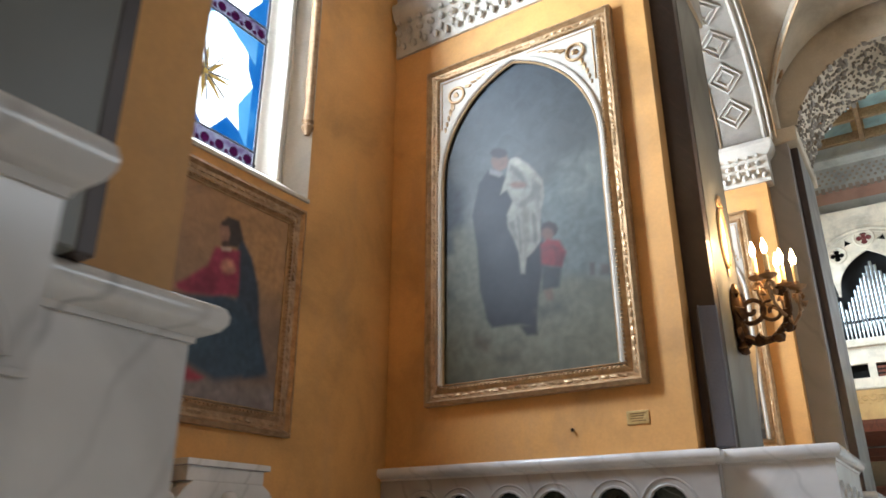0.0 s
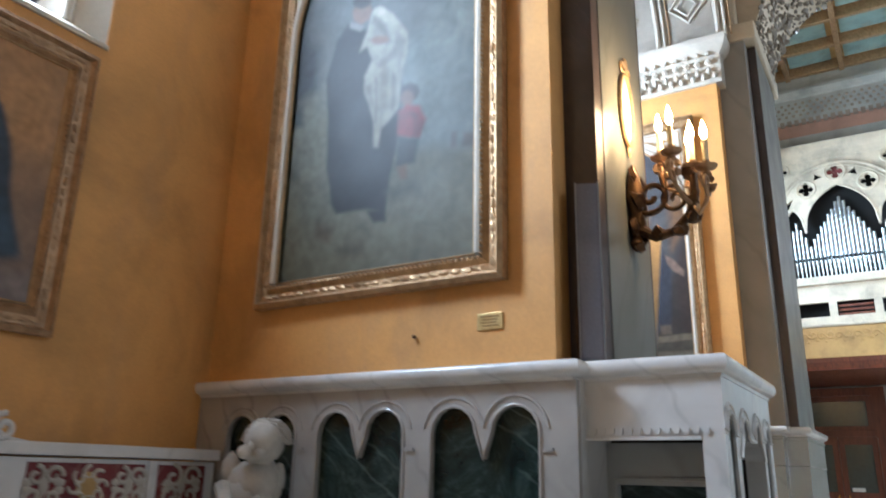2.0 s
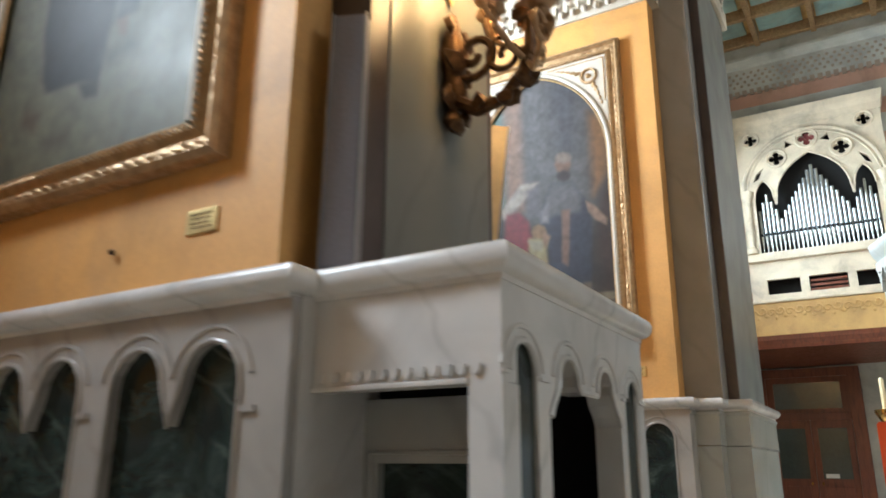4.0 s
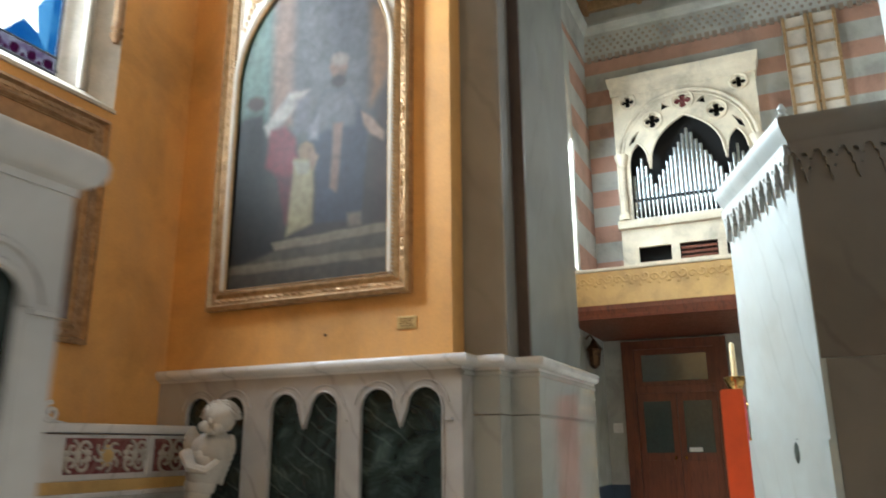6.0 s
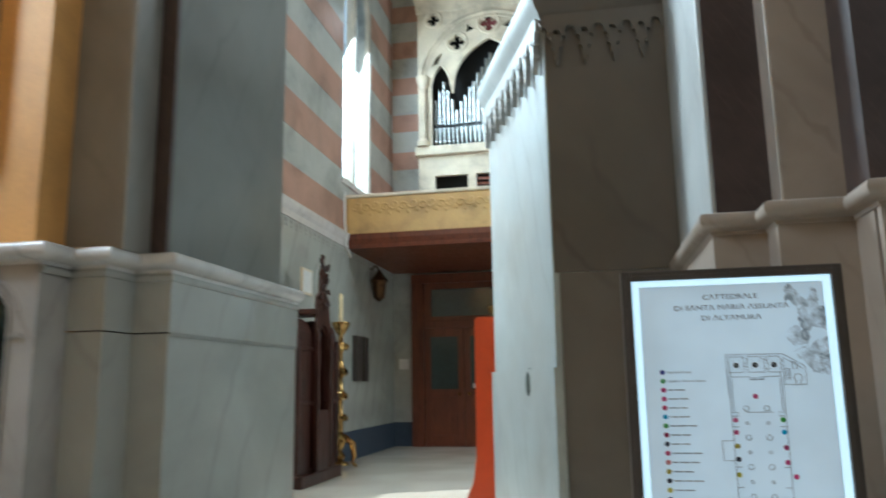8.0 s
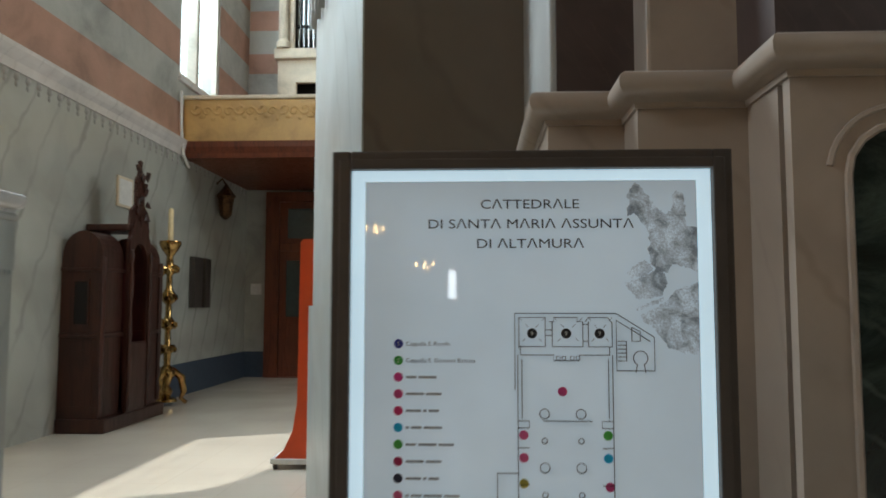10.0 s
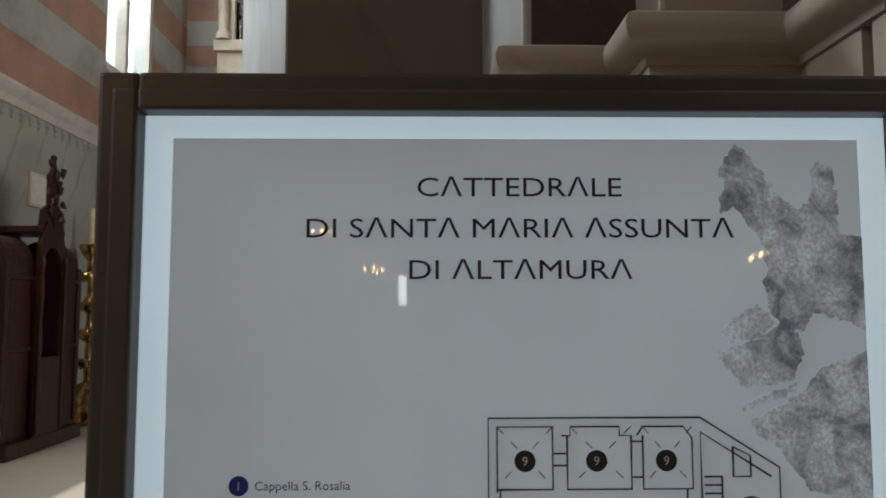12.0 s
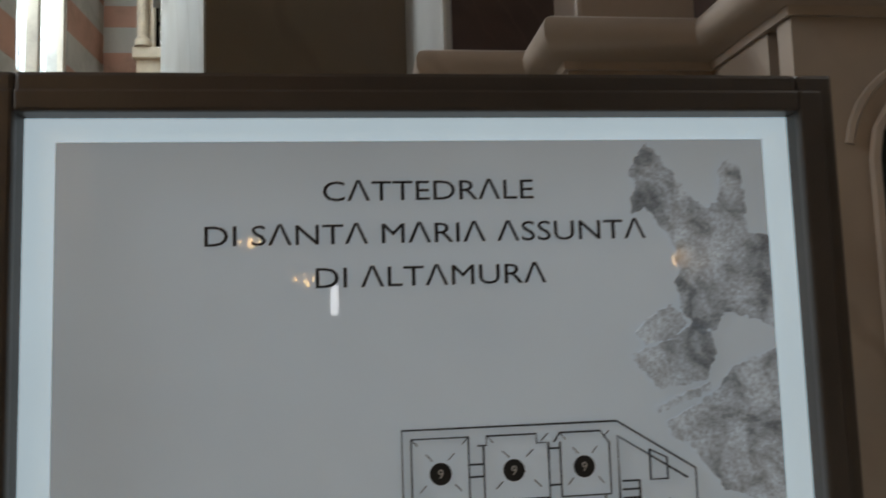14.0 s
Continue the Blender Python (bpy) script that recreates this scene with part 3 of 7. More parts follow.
def marble_booth(name, m, label):
    """A marble booth that stands against a pier: arcaded front with a dark doorway, open side with a deep lintel."""
    t = thing(name, m, label, "marble booth", "marble booths")
    FX, Y0, L = -0.855, 5.785, 1.375
    Y1, SP = Y0 + L, 1.782
    holes = [round_arch(0.045, 0.245, 0.35, SP), round_arch(1.12, 1.29, 0.35, SP)]
    door = [(0.34, 0.0), (0.34, 1.665), (0.36, 1.7), (0.4, 1.745), (0.415, SP)] + arc(0.507, SP, 0.092, 180, 0, 8) + [(0.615, 1.765), (0.775, 1.765)] + arc(0.875, SP, 0.092, 180, 0, 8) + [(0.985, 1.745), (1.03, 1.7), (1.05, 1.665), (1.05, 0.0)]
    out = [(0, 0)] + door + [(L, 0), (L, 2.06), (0, 2.06)]
    face = pose(FX, Y0, 0, 0, 0, 90)
    part("front", slab(out, holes, 0.11, face), MARBLE, t)
    for h in (*holes, door):
        part("arch_bead", tube(bmesh.new(), [face @ Vector((x, -0.002, z)) for x, z in h[1:-1]], 0.012, 6), MARBLE, t, "", True)
    for cx, r in ((0.145, 0.142), (0.507, 0.14), (0.875, 0.14), (1.205, 0.13)):
        part("hood_bead", tube(bmesh.new(), [face @ Vector((x, 0, z)) for x, z in arc(cx, SP, r, 175, 5, 14)], 0.01, 6), MARBLE, t, "", True)
    for a, c in ((0.003, 0.036), (0.257, 0.33), (1.065, 1.108), (1.302, L - 0.005)):
        bm = bmesh.new()
        box(bm, a, c, -0.009, 0.004, 1.768, 1.78, 0.003, m=face)
        part("capital_line", bm, MARBLE, t)
    for a, c in ((0.03, 0.265), (1.1, 1.31)):
        bm = bmesh.new()
        box(bm, a, c, 0.014, 0.05, 0.3, 1.92, m=face)
        part("green_panel", bm, GREEN_MARBLE, t, "dark green veined marble panel")
    part("corner_post", boxes((FX - 0.105, FX - 0.002, Y0 + 0.002, Y0 + 0.12, 0, 1.745), bevel=0.006), MARBLE, t)
    part("lintel", boxes((-1.6, FX - 0.003, Y0 + 0.004, Y0 + 0.11, 1.745, 2.06), bevel=0.006), MARBLE, t)
    part("lintel_bead", boxes((-1.6, FX - 0.11, Y0 - 0.006, Y0 + 0.02, 1.74, 1.758), bevel=0.005), MARBLE, t)
    for i in range(13):
        x = -1.53 + i * 0.048
        part("drop", slab([(x, 1.8), (x + 0.03, 1.8), (x + 0.03, 1.782), (x + 0.022, 1.768), (x + 0.008, 1.768), (x, 1.782)], [], 0.014, pose(0, Y0 - 0.009, 0)), MARBLE, t)
    part("far_side", boxes((-1.6, FX - 0.002, Y1 - 0.1, Y1 - 0.002, 0, 2.06), bevel=0.006), MARBLE, t)
    part("roof", boxes((-1.6, FX - 0.01, Y0 + 0.12, Y1 - 0.1, 1.93, 2.06)), MARBLE, t)
    part("niche_back", slab([(-1.6, 0), (FX - 0.1, 0), (FX - 0.1, 1.74), (-1.6, 1.74)], [[(-1.5, 0.5), (FX - 0.15, 0.5), (FX - 0.15, 1.52), (-1.5, 1.52)]], 0.06, pose(0, Y0 + 0.3, 0)), GREY_MARBLE, t)
    part("niche_moulding", tube(bmesh.new(), [(-1.53, Y0 + 0.3, 0.4), (-1.53, Y0 + 0.3, 1.555), (FX - 0.11, Y0 + 0.3, 1.555)], 0.014, 6), GREY_MARBLE, t, "", True)
    part("niche_panel", boxes((-1.54, FX - 0.13, Y0 + 0.34, Y0 + 0.355, 0.45, 1.55)), GREEN_MARBLE, t, "black-green marble panel")
    # black sheets stand in for the shade inside the booth
    part("inner_back", boxes((-1.6, -1.55, Y0 + 0.38, Y1 - 0.1, 0, 1.93)), BLACK, t, "black sheet for interior shade")
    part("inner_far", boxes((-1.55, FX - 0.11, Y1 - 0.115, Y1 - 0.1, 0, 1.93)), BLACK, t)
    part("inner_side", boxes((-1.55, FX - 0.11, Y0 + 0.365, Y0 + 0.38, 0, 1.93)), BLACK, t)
    part("cornice", sweep([(-1.6, Y0), (FX, Y0), (FX, Y1), (-1.6, Y1)], [(o * 0.72, z) for o, z in CORNICE]), MARBLE, t, "polished rounded marble cornice", True)
    return t


booth = marble_booth("marble_booth", Matrix(), "white marble booth with arcaded front and dark doorway")
copy_thing(booth, pose(-0.44, -6.33, 0))

# entablature friezes and vaults
FRIEZE = [(-0.08, 6.5), (0.03, 6.5), (0.03, 6.92), (0.06, 6.95), (0.1, 7.0), (0.13, 7.08), (0.13, 7.15), (-0.08, 7.15)]
runs = [[(-1.9, 1.47), (X_WALL + 0.02, 1.47)],
        [(X_WALL + 0.02, 5.72), (-1.69, 5.72), (-1.69, 5.93), (-1.48, 5.93), (-1.48, 6.97), (-1.69, 6.97), (-1.69, 7.36), (X_WALL + 0.02, 7.36)],
        [(X_WALL + 0.02, 11.09), (-1.6, 11.09), (-1.6, 11.31)]]
for r in runs:
    setting("frieze_trim", sweep(r, FRIEZE), WHITE, "white stucco frieze with a moulded cornice", "frieze")


def frieze_ornament(name, p0, p1):
    """A row of stucco drops and rosettes along a frieze."""
    bm = bmesh.new()
    a, c = Vector(p0), Vector(p1)
    d = (c - a)
    n = int(d.length / 0.14)
    d.normalize()
    out = Vector((d.y, -d.x, 0))
    for i in range(n):
        q = a + d * (0.07 + i * 0.14) + out * 0.03
        blob(bm, q + Vector((0, 0, 0.3)), 0.045, 1, (1, 1, 1.1))
        blob(bm, q + Vector((0, 0, 0.17)), 0.03, 1, (1, 1, 2.0))
        blob(bm, q + d * 0.07 + Vector((0, 0, 0.1)), 0.035, 1, (1, 1, 1.6))
        box(bm, *[v for k in range(3) for v in sorted((q[k] - 0.02, q[k] + 0.02))][:4], q.z + 0.4, q.z + 0.45)
    return tagged(part(name, bm, WHITE, None, "", True), "white stucco frieze ornament of drops and rosettes", "frieze ornament", "", "stuff")


frieze_ornament("frieze_ornament", (X_WALL, 5.69, 6.5), (-1.62, 5.69, 6.5))
frieze_ornament("frieze_ornament", (X_WALL, 11.06, 6.5), (-1.6, 11.06, 6.5))


def chapel_vault(name, y0, y1):
    """Barrel vault of a chapel with raised panel frames and gilt lines on its lining."""
    cy, r = (y0 + y1) / 2, (y1 - y0) / 2
    t = thing(name, Matrix(), "white stucco barrel vault with panel frames", "ceiling", "", "structure")
    bm = bmesh.new()
    n = 24
    rows = []
    for x in (X_WALL, -1.5):
        rows.append([bm.verts.new((x, cy + r * math.cos(math.pi * i / n), 7.15 + r * 0.95 * math.sin(math.pi * i / n))) for i in range(n + 1)])
    for i in range(n):
        bm.faces.new((rows[0][i], rows[0][i + 1], rows[1][i + 1], rows[1][i]))
    bmesh.ops.solidify(bm, geom=bm.faces[:], thickness=-0.12)
    part("vault_shell", bm, WHITE, t)
    for x in (-4.2, -3.3, -2.35, -1.56):
        bm = bmesh.new()
        for dx in (0.0, 0.09):
            tube(bm, [(x + dx, cy + (r - 0.01) * math.cos(math.pi * i / n), 7.15 + (r - 0.01) * 0.95 * math.sin(math.pi * i / n)) for i in range(n + 1)], 0.035 - dx * 0.15, 6)
        part("vault_band", bm, WHITE, t, "", True)
        bm = tube(bmesh.new(), [(x + 0.16, cy + (r - 0.01) * math.cos(math.pi * i / n), 7.15 + (r - 0.01) * 0.95 * math.sin(math.pi * i / n)) for i in range(n + 1)], 0.012, 5)
        part("gilt_line", bm, GILT, t, "thin gilt line", True)
    for k in range(9):
        a = math.pi * (0.1 + 0.1 * k)
        for x in (-3.75, -2.83, -1.92):
            bm = bmesh.new()
            for s in (0.24, 0.14):
                pts = []
                for dx, da in ((s, 0), (0, s / r), (-s, 0), (0, -s / r)):
                    pts.append((x + dx, cy + (r - 0.015) * math.cos(a + da), 7.15 + (r - 0.015) * 0.95 * math.sin(a + da)))
                tube(bm, pts, 0.022, 5, closed=True)
            part("diamond_frame", bm, WHITE, t, "", True)
    return t


chapel_vault("ceiling_chapel_a", 1.47, 5.72)
chapel_vault("ceiling_chapel_b", 7.36, 11.09)


def aisle_vault(name, y0, y1, x0=-1.55, x1=1.95):
    """Groined vault: the higher of two crossing barrels, with gilt ribs along the groins."""
    cx, cy, rx, ry = (x0 + x1) / 2, (y0 + y1) / 2, (x1 - x0) / 2, (y1 - y0) / 2

    def h(x, y):
        u, v = min(1, abs(x - cx) / rx), min(1, abs(y - cy) / ry)
        return 7.2 + 2.0 * math.sqrt(max(0.0, 1 - min(u, v) ** 2))
    t = thing(name, Matrix(), "cream groined aisle vault with gilt ribs", "ceiling", "", "structure")
    bm = bmesh.new()
    n = 28
    g = [[bm.verts.new((x0 + (x1 - x0) * i / n, y0 + (y1 - y0) * j / n, h(x0 + (x1 - x0) * i / n, y0 + (y1 - y0) * j / n))) for j in range(n + 1)] for i in range(n + 1)]
    for i in range(n):
        for j in range(n):
            bm.faces.new((g[i][j], g[i + 1][j], g[i + 1][j + 1], g[i][j + 1]))
    part("vault_shell", bm, CREAM, t, "", True)
    for s in (1, -1):
        pts = [(cx + rx * k / 14, cy + s * ry * k / 14, 7.18 + 2.0 * math.sqrt(max(0.0, 1 - (k / 14) ** 2))) for k in range(-14, 15)]
        part("rib", tube(bmesh.new(), pts, 0.06, 8), CREAM, t, "cream vault rib", True)
        part("gilt_line", tube(bmesh.new(), [(a, c, z - 0.06) for a, c, z in pts], 0.018, 6), GILT, t, "thin gilt line", True)
    return t


for y0, y1 in ((-4.2, 1.17), (1.17, 6.54), (6.54, 11.5)):
    aisle_vault("ceiling_aisle", y0, y1)
# unseen lid over nave and aisle, added to close off the light
setting("ceiling_nave", boxes((1.95, 9.1, -6.0, 13.3, 9.7, 9.9), (-4.9, 2.0, -6.0, 13.3, 9.6, 9.7)), DIM_BOUNCE, "added unseen closing ceiling, dark to limit bounce", "ceiling")
bm = lathe(bmesh.new(), [(0.02, 0.0), (0.1, 0.05), (0.13, 0.16), (0.19, 0.2), (0.15, 0.26), (0.22, 0.36), (0.24, 0.44)], 14, (-1.42, 11.36, 8.08))
for k in range(12):
    a = radians(30 * k)
    blob(bm, (-1.42 + 0.2 * math.cos(a), 11.36 + 0.2 * math.sin(a), 8.4 + 0.04 * (k % 2)), 0.06, 1, (1, 1, 1.5), 0.6)
setting("rib_bracket", bm, DULL_GILT, "gilt foliage bracket under the vault ribs", "bracket", True)
setting("rib_shaft", lathe(bmesh.new(), [(0.09, 7.4), (0.07, 7.46), (0.07, 8.08)], 14, (-1.42, 11.36, 0)), CREAM, "slim cream wall shaft below the bracket", "shaft", True)

# crossing arch between the two piers
archway = slab([(-1.62, 7.15), (-1.19, 7.15)] + arc(0.3, 7.15, 1.49, 180, 0, 24)[1:-1] + [(1.79, 7.15), (2.4, 7.15), (2.4, 9.8), (-1.62, 9.8)], [], 1.6, pose(0, 11.56, 0))
setting("wall_crossing_arch", archway, CREAM, "cream plaster arch over the aisle", "wall")
bm = bmesh.new()
rng = random.Random(5)
for ring in range(12):
    for k in range(58):
        a = radians(4 + k * 2.98 + rng.uniform(-1.2, 1.2))
        r = rng.uniform(0.022, 0.052)
        blob(bm, (0.3 + 1.485 * math.cos(a), 11.62 + ring * 0.135 + rng.uniform(-0.05, 0.05), 7.15 + 1.485 * math.sin(a)), r, 1, (rng.uniform(0.7, 1.2), rng.uniform(0.6, 2.2), rng.uniform(0.7, 1.2)), 0.8)
tagged(part("arch_ornament", bm, mat_plaster("grey_stucco", (0.21, 0.175, 0.135), (0.14, 0.11, 0.085)), None, "", True), "grey-brown stucco relief under the crossing arch", "stucco relief", "", "stuff")

# transept: dado, stripes, coffered ceiling
setting("dado_transept", boxes((T_X, T_X + 0.03, 13.25, 25.2, 0, 4.1)), mat_stone("pale_green_marble", (0.42, 0.435, 0.4), (0.25, 0.26, 0.235), 0.7, 0.2, 0.75), "pale veined marble dado along the transept wall", "wall panelling")
setting("trim_transept", sweep([(T_X + 0.03, 13.25), (T_X + 0.03, 25.2)], [(-0.02, 4.1), (0.02, 4.1), (0.03, 4.2), (0.06, 4.26), (0.08, 4.33), (0.08, 4.38), (-0.02, 4.38)]), MARBLE, "white marble dado cornice", "cornice")
bm = bmesh.new()
for i in range(56):
    y = 13.4 + i * 0.21
    blob(bm, (T_X + 0.035, y, 4.05), 0.05, 1, (0.5, 1, 1.2))
    blob(bm, (T_X + 0.035, y, 3.97), 0.028, 1, (0.6, 1, 1.6))
tagged(part("dado_drops", bm, GREY_MARBLE, None, "", True), "carved row of pointed drops under the dado cornice", "carved trim", "", "stuff")
for i in range(8):
    z = 4.4 + i * 1.25
    spans = [(13.25, 13.9), (17.0, 21.4), (23.35, 25.2)] if 5.5 < z + 0.62 and z < 10.8 else [(13.25, 25.2)]
    for y0, y1 in spans:
        setting("stripe_band", boxes((T_X, T_X + 0.006, y0, y1, z, z + 0.62)), STRIPE_PINK, "rose painted band on the grey plaster wall", "painted band")
for i in range(8):
    z = 4.73 + i * 0.99
    setting("stripe_band", boxes((T_X + 0.01, 9.0, 25.192, 25.2, z, z + 0.45)), STRIPE_PINK, "rose painted band on the end wall", "painted band")
setting("ceiling_transept", boxes((-4.1, 9.1, 13.2, 25.7, 13.9, 14.2)), BALCONY_WOOD, "gilded wooden coffered ceiling", "ceiling")
cof = mat_plaster("painted_coffer", (0.26, 0.38, 0.36), (0.42, 0.3, 0.12), 1.5)
bm = bmesh.new()
for i in range(8):
    for j in range(8):
        sx, sy = -3.3 + i * 1.5, 13.8 + j * 1.42
        box(bm, sx, sx + 1.15, sy, sy + 1.08, 13.8, 13.9)
setting("ceiling_coffer_panels", bm, cof, "painted blue-green panels in the coffered ceiling", "ceiling")
bm = bmesh.new()
for i in range(9):
    box(bm, -3.5 + i * 1.5, -3.35 + i * 1.5, 13.4, 25.2, 13.55, 13.9, bevel=0.03)
for j in range(9):
    box(bm, -3.6, 9.0, 13.58 + j * 1.42, 13.74 + j * 1.42, 13.56, 13.9, bevel=0.03)
setting("ceiling_beams", bm, GILT, "carved and gilded coffer beams", "ceiling")
setting("cornice_north", sweep([(T_X, 13.4), (T_X, 25.2), (9.0, 25.2)], [(-0.05, 12.1), (0.04, 12.1), (0.05, 12.9), (0.12, 12.95), (0.2, 13.1), (0.2, 13.2), (-0.05, 13.2)]), STRIPE_GREY, "grey painted cornice under the coffered ceiling", "cornice")
bm = bmesh.new()
for i in range(46):
    x = T_X + 0.1 + i * 0.2
    for k in range(4):
        blob(bm, (x + (k % 2) * 0.1, 25.15, 12.35 + k * 0.13), 0.05, 1, (1, 0.4, 1))
    box(bm, x, x + 0.12, 25.13, 25.17, 12.02, 12.2)
tagged(part("cornice_lattice", bm, ROSE_MARBLE, None), "lattice ornament and fringe on the end cornice", "cornice ornament", "", "stuff")

# ---- windows ----
GLASS_BLUE = mat_pane("blue_glass", [(0.3, (0.002, 0.016, 0.05)), (0.6, (0.007, 0.032, 0.068)), (0.75, (0.02, 0.055, 0.085))], 2.2)
GLASS_SKY = mat_pane("pale_blue_glass", [(0.3, (0.014, 0.05, 0.09)), (0.6, (0.028, 0.065, 0.1)), (0.75, (0.05, 0.08, 0.11))], 1.6)
GLASS_CENTRE = mat_pane("milky_glass", [(0.3, (0.12, 0.16, 0.2)), (0.5, (0.3, 0.3, 0.29)), (0.7, (0.28, 0.25, 0.19))], 1.8)
GLASS_WHITE = mat_pane("lilac_white_glass", [(0.35, (0.018, 0.011, 0.022)), (0.5, (0.034, 0.03, 0.04)), (0.7, (0.045, 0.045, 0.05))], 14.0)
GLASS_GOLD = mat_pane("amber_glass", [(0.3, (0.05, 0.028, 0.006)), (0.7, (0.07, 0.046, 0.014))], 6.0)
GLASS_RED = mat_pane("crimson_glass", [(0.3, (0.004, 0.0007, 0.003)), (0.7, (0.011, 0.0012, 0.007))], 9.0)
GLASS_CLEAR = mat_pane("clear_glass", [(0.3, (0.8, 0.87, 0.85)), (0.7, (0.95, 0.97, 0.95))], 2.0)


def pane(name, loop, y, mat, parent, label=""):
    ob = part(name, slab(loop, [], 0.006, pose(0, y, 0)), mat, parent, label)
    ob.visible_shadow = False
    return ob


def chapel_window(name, cy):
    """Splayed white marble reveal with colonnettes and a leaded stained-glass light; local x runs along the wall."""
    t = thing(name, pose(X_WALL, cy, 0, 0, 0, 90), "pointed stained-glass window with blue glass and a golden star", "window", "chapel windows", "structure")
    outer = pointed(-0.885, 0.885, 4.32, 6.7, 1.35, 12)
    inner = pointed(-0.53, 0.53, 4.56, 6.5, 0.85, 12)
    bm = bmesh.new()
    mids = [[0.5 * (p[0] + q[0]) - (0.06 if p[0] > q[0] else -0.06) * 0, 0.5 * (p[1] + q[1])] for p, q in zip(outer, inner)]
    rings = [[bm.verts.new((x, d, z)) for x, z in loop] for loop, d in ((outer, -0.004), (mids, 0.13), (mids, 0.17), (inner, 0.36))]
    for a, c in zip(rings, rings[1:]):
        for i in range(len(a)):
            j = (i + 1) % len(a)
            bm.faces.new((a[i], a[j], c[j], c[i]))
    part("window_reveal", bm, WHITE, t, "white splayed stone reveal")
    for s in (-1, 1):
        for k, (dx, dy, r) in enumerate(((0.84, 0.02, 0.045), (0.66, 0.16, 0.035))):
            bm = bmesh.new()
            if k == 0:
                lathe(bm, [(r * 0.6, 4.95), (r * 0.9, 4.99), (r * 1.3, 5.03), (r * 0.9, 5.06), (r * 1.25, 5.09), (r, 5.13), (r, 6.6), (r * 1.5, 6.66), (r * 1.6, 6.75)], 12, (s * dx, dy, 0))
            else:
                lathe(bm, [(r, 4.45), (r, 6.5), (r * 1.4, 6.6)], 10, (s * dx, dy, 0))
            part("colonnette", bm, WHITE if k else DULL_GILT, t, "", True)
    part("window_sill", boxes((-0.9, 0.9, -0.02, 0.34, 4.29, 4.325), bevel=0.008), WHITE, t)
    y = 0.34
    lace_lo, lace_hi = 4.56, 4.72
    pane("lace_pane", [(-0.53, lace_lo), (0.53, lace_lo), (0.53, lace_hi), (-0.53, lace_hi)], y, GLASS_WHITE, t, "white glass border band")
    pane("lace_pane", [(-0.53, 5.86), (0.53, 5.86), (0.53, 6.03), (-0.53, 6.03)], y - 0.008, GLASS_WHITE, t, "white glass border band")
    for s, lo in ((-1, 5.7), (1, 5.7)):
        pane("blue_pane", [(s * 0.44, lo + 0.155), (s * 0.06, lo + 0.155), (s * 0.3, lo), (s * 0.44, lo - 0.12)], y - 0.008, GLASS_SKY, t)
    for i in range(14):
        cx, lift = -0.46 + (i % 7) * 0.153, 1.31 * (i // 7)
        pane("crimson_pane", arc(cx, 4.63 + lift, 0.045, 0, 330, 10), y - 0.016, GLASS_RED, t, "small crimson glass roundel")
        pane("crimson_pane", arc(cx + 0.076, 4.6 + lift, 0.02, 0, 320, 7), y - 0.016, GLASS_RED, t)
    for s in (-1, 1):
        pane("blue_pane", [(s * 0.53, lace_hi), (s * 0.44, lace_hi), (s * 0.44, 7.0), (s * 0.53, 6.6)], y, GLASS_BLUE, t, "blue glass border strip")
        pane("blue_pane", [(s * 0.44, lace_hi), (s * 0.03, lace_hi), (s * 0.2, 4.93), (s * 0.34, 4.86)], y, GLASS_BLUE, t)
        pane("cyan_pane", [(s * 0.44, lace_hi), (s * 0.34, 4.86), (s * 0.3, 5.1), (s * 0.44, 5.35)], y, GLASS_SKY, t)
        pane("blue_pane", [(s * 0.44, 5.35), (s * 0.37, 5.5), (s * 0.3, 6.1), (s * 0.44, 6.3)], y, GLASS_BLUE, t)
    pane("sky_pane", [(-0.03, lace_hi), (0.03, lace_hi), (0.2, 4.93), (0.34, 4.86), (0.3, 5.1), (0.44, 5.35), (0.37, 5.5), (0.3, 6.1), (0.44, 6.3), (0.44, 7.0), (0.1, 7.3), (-0.1, 7.3), (-0.44, 7.0), (-0.44, 6.3), (-0.3, 6.1), (-0.37, 5.5), (-0.44, 5.35), (-0.3, 5.1), (-0.34, 4.86), (-0.2, 4.93)], y, GLASS_CENTRE, t, "white glass centre")
    star = []
    for i in range(16):
        r = 0.3 if i % 2 == 0 else 0.07
        star.append((-0.08 + r * math.cos(radians(i * 22.5)), 5.22 + r * math.sin(radians(i * 22.5))))
    pane("star_pane", star, y - 0.012, GLASS_GOLD, t, "amber glass star")
    bm = bmesh.new()
    for i in range(8):
        a = radians(i * 45 + 10)
        tube(bm, [(-0.08 + 0.03 * math.cos(a), y - 0.02, 5.22 + 0.03 * math.sin(a)), (-0.08 + 0.27 * math.cos(a), y - 0.02, 5.22 + 0.27 * math.sin(a))], 0.008, 5)
    for z in (lace_hi, lace_lo + 0.01, 5.86, 6.03):
        tube(bm, [(-0.53, y - 0.015, z), (0.53, y - 0.015, z)], 0.01, 5)
    tube(bm, [(x, y - 0.01, z) for x, z in inner], 0.014, 5)
    part("lead_came", bm, LEAD, t, "dark lead lines")
    return t


for i, cy in enumerate(WIN_Y):
    chapel_window("window_%d" % (i + 1), cy)


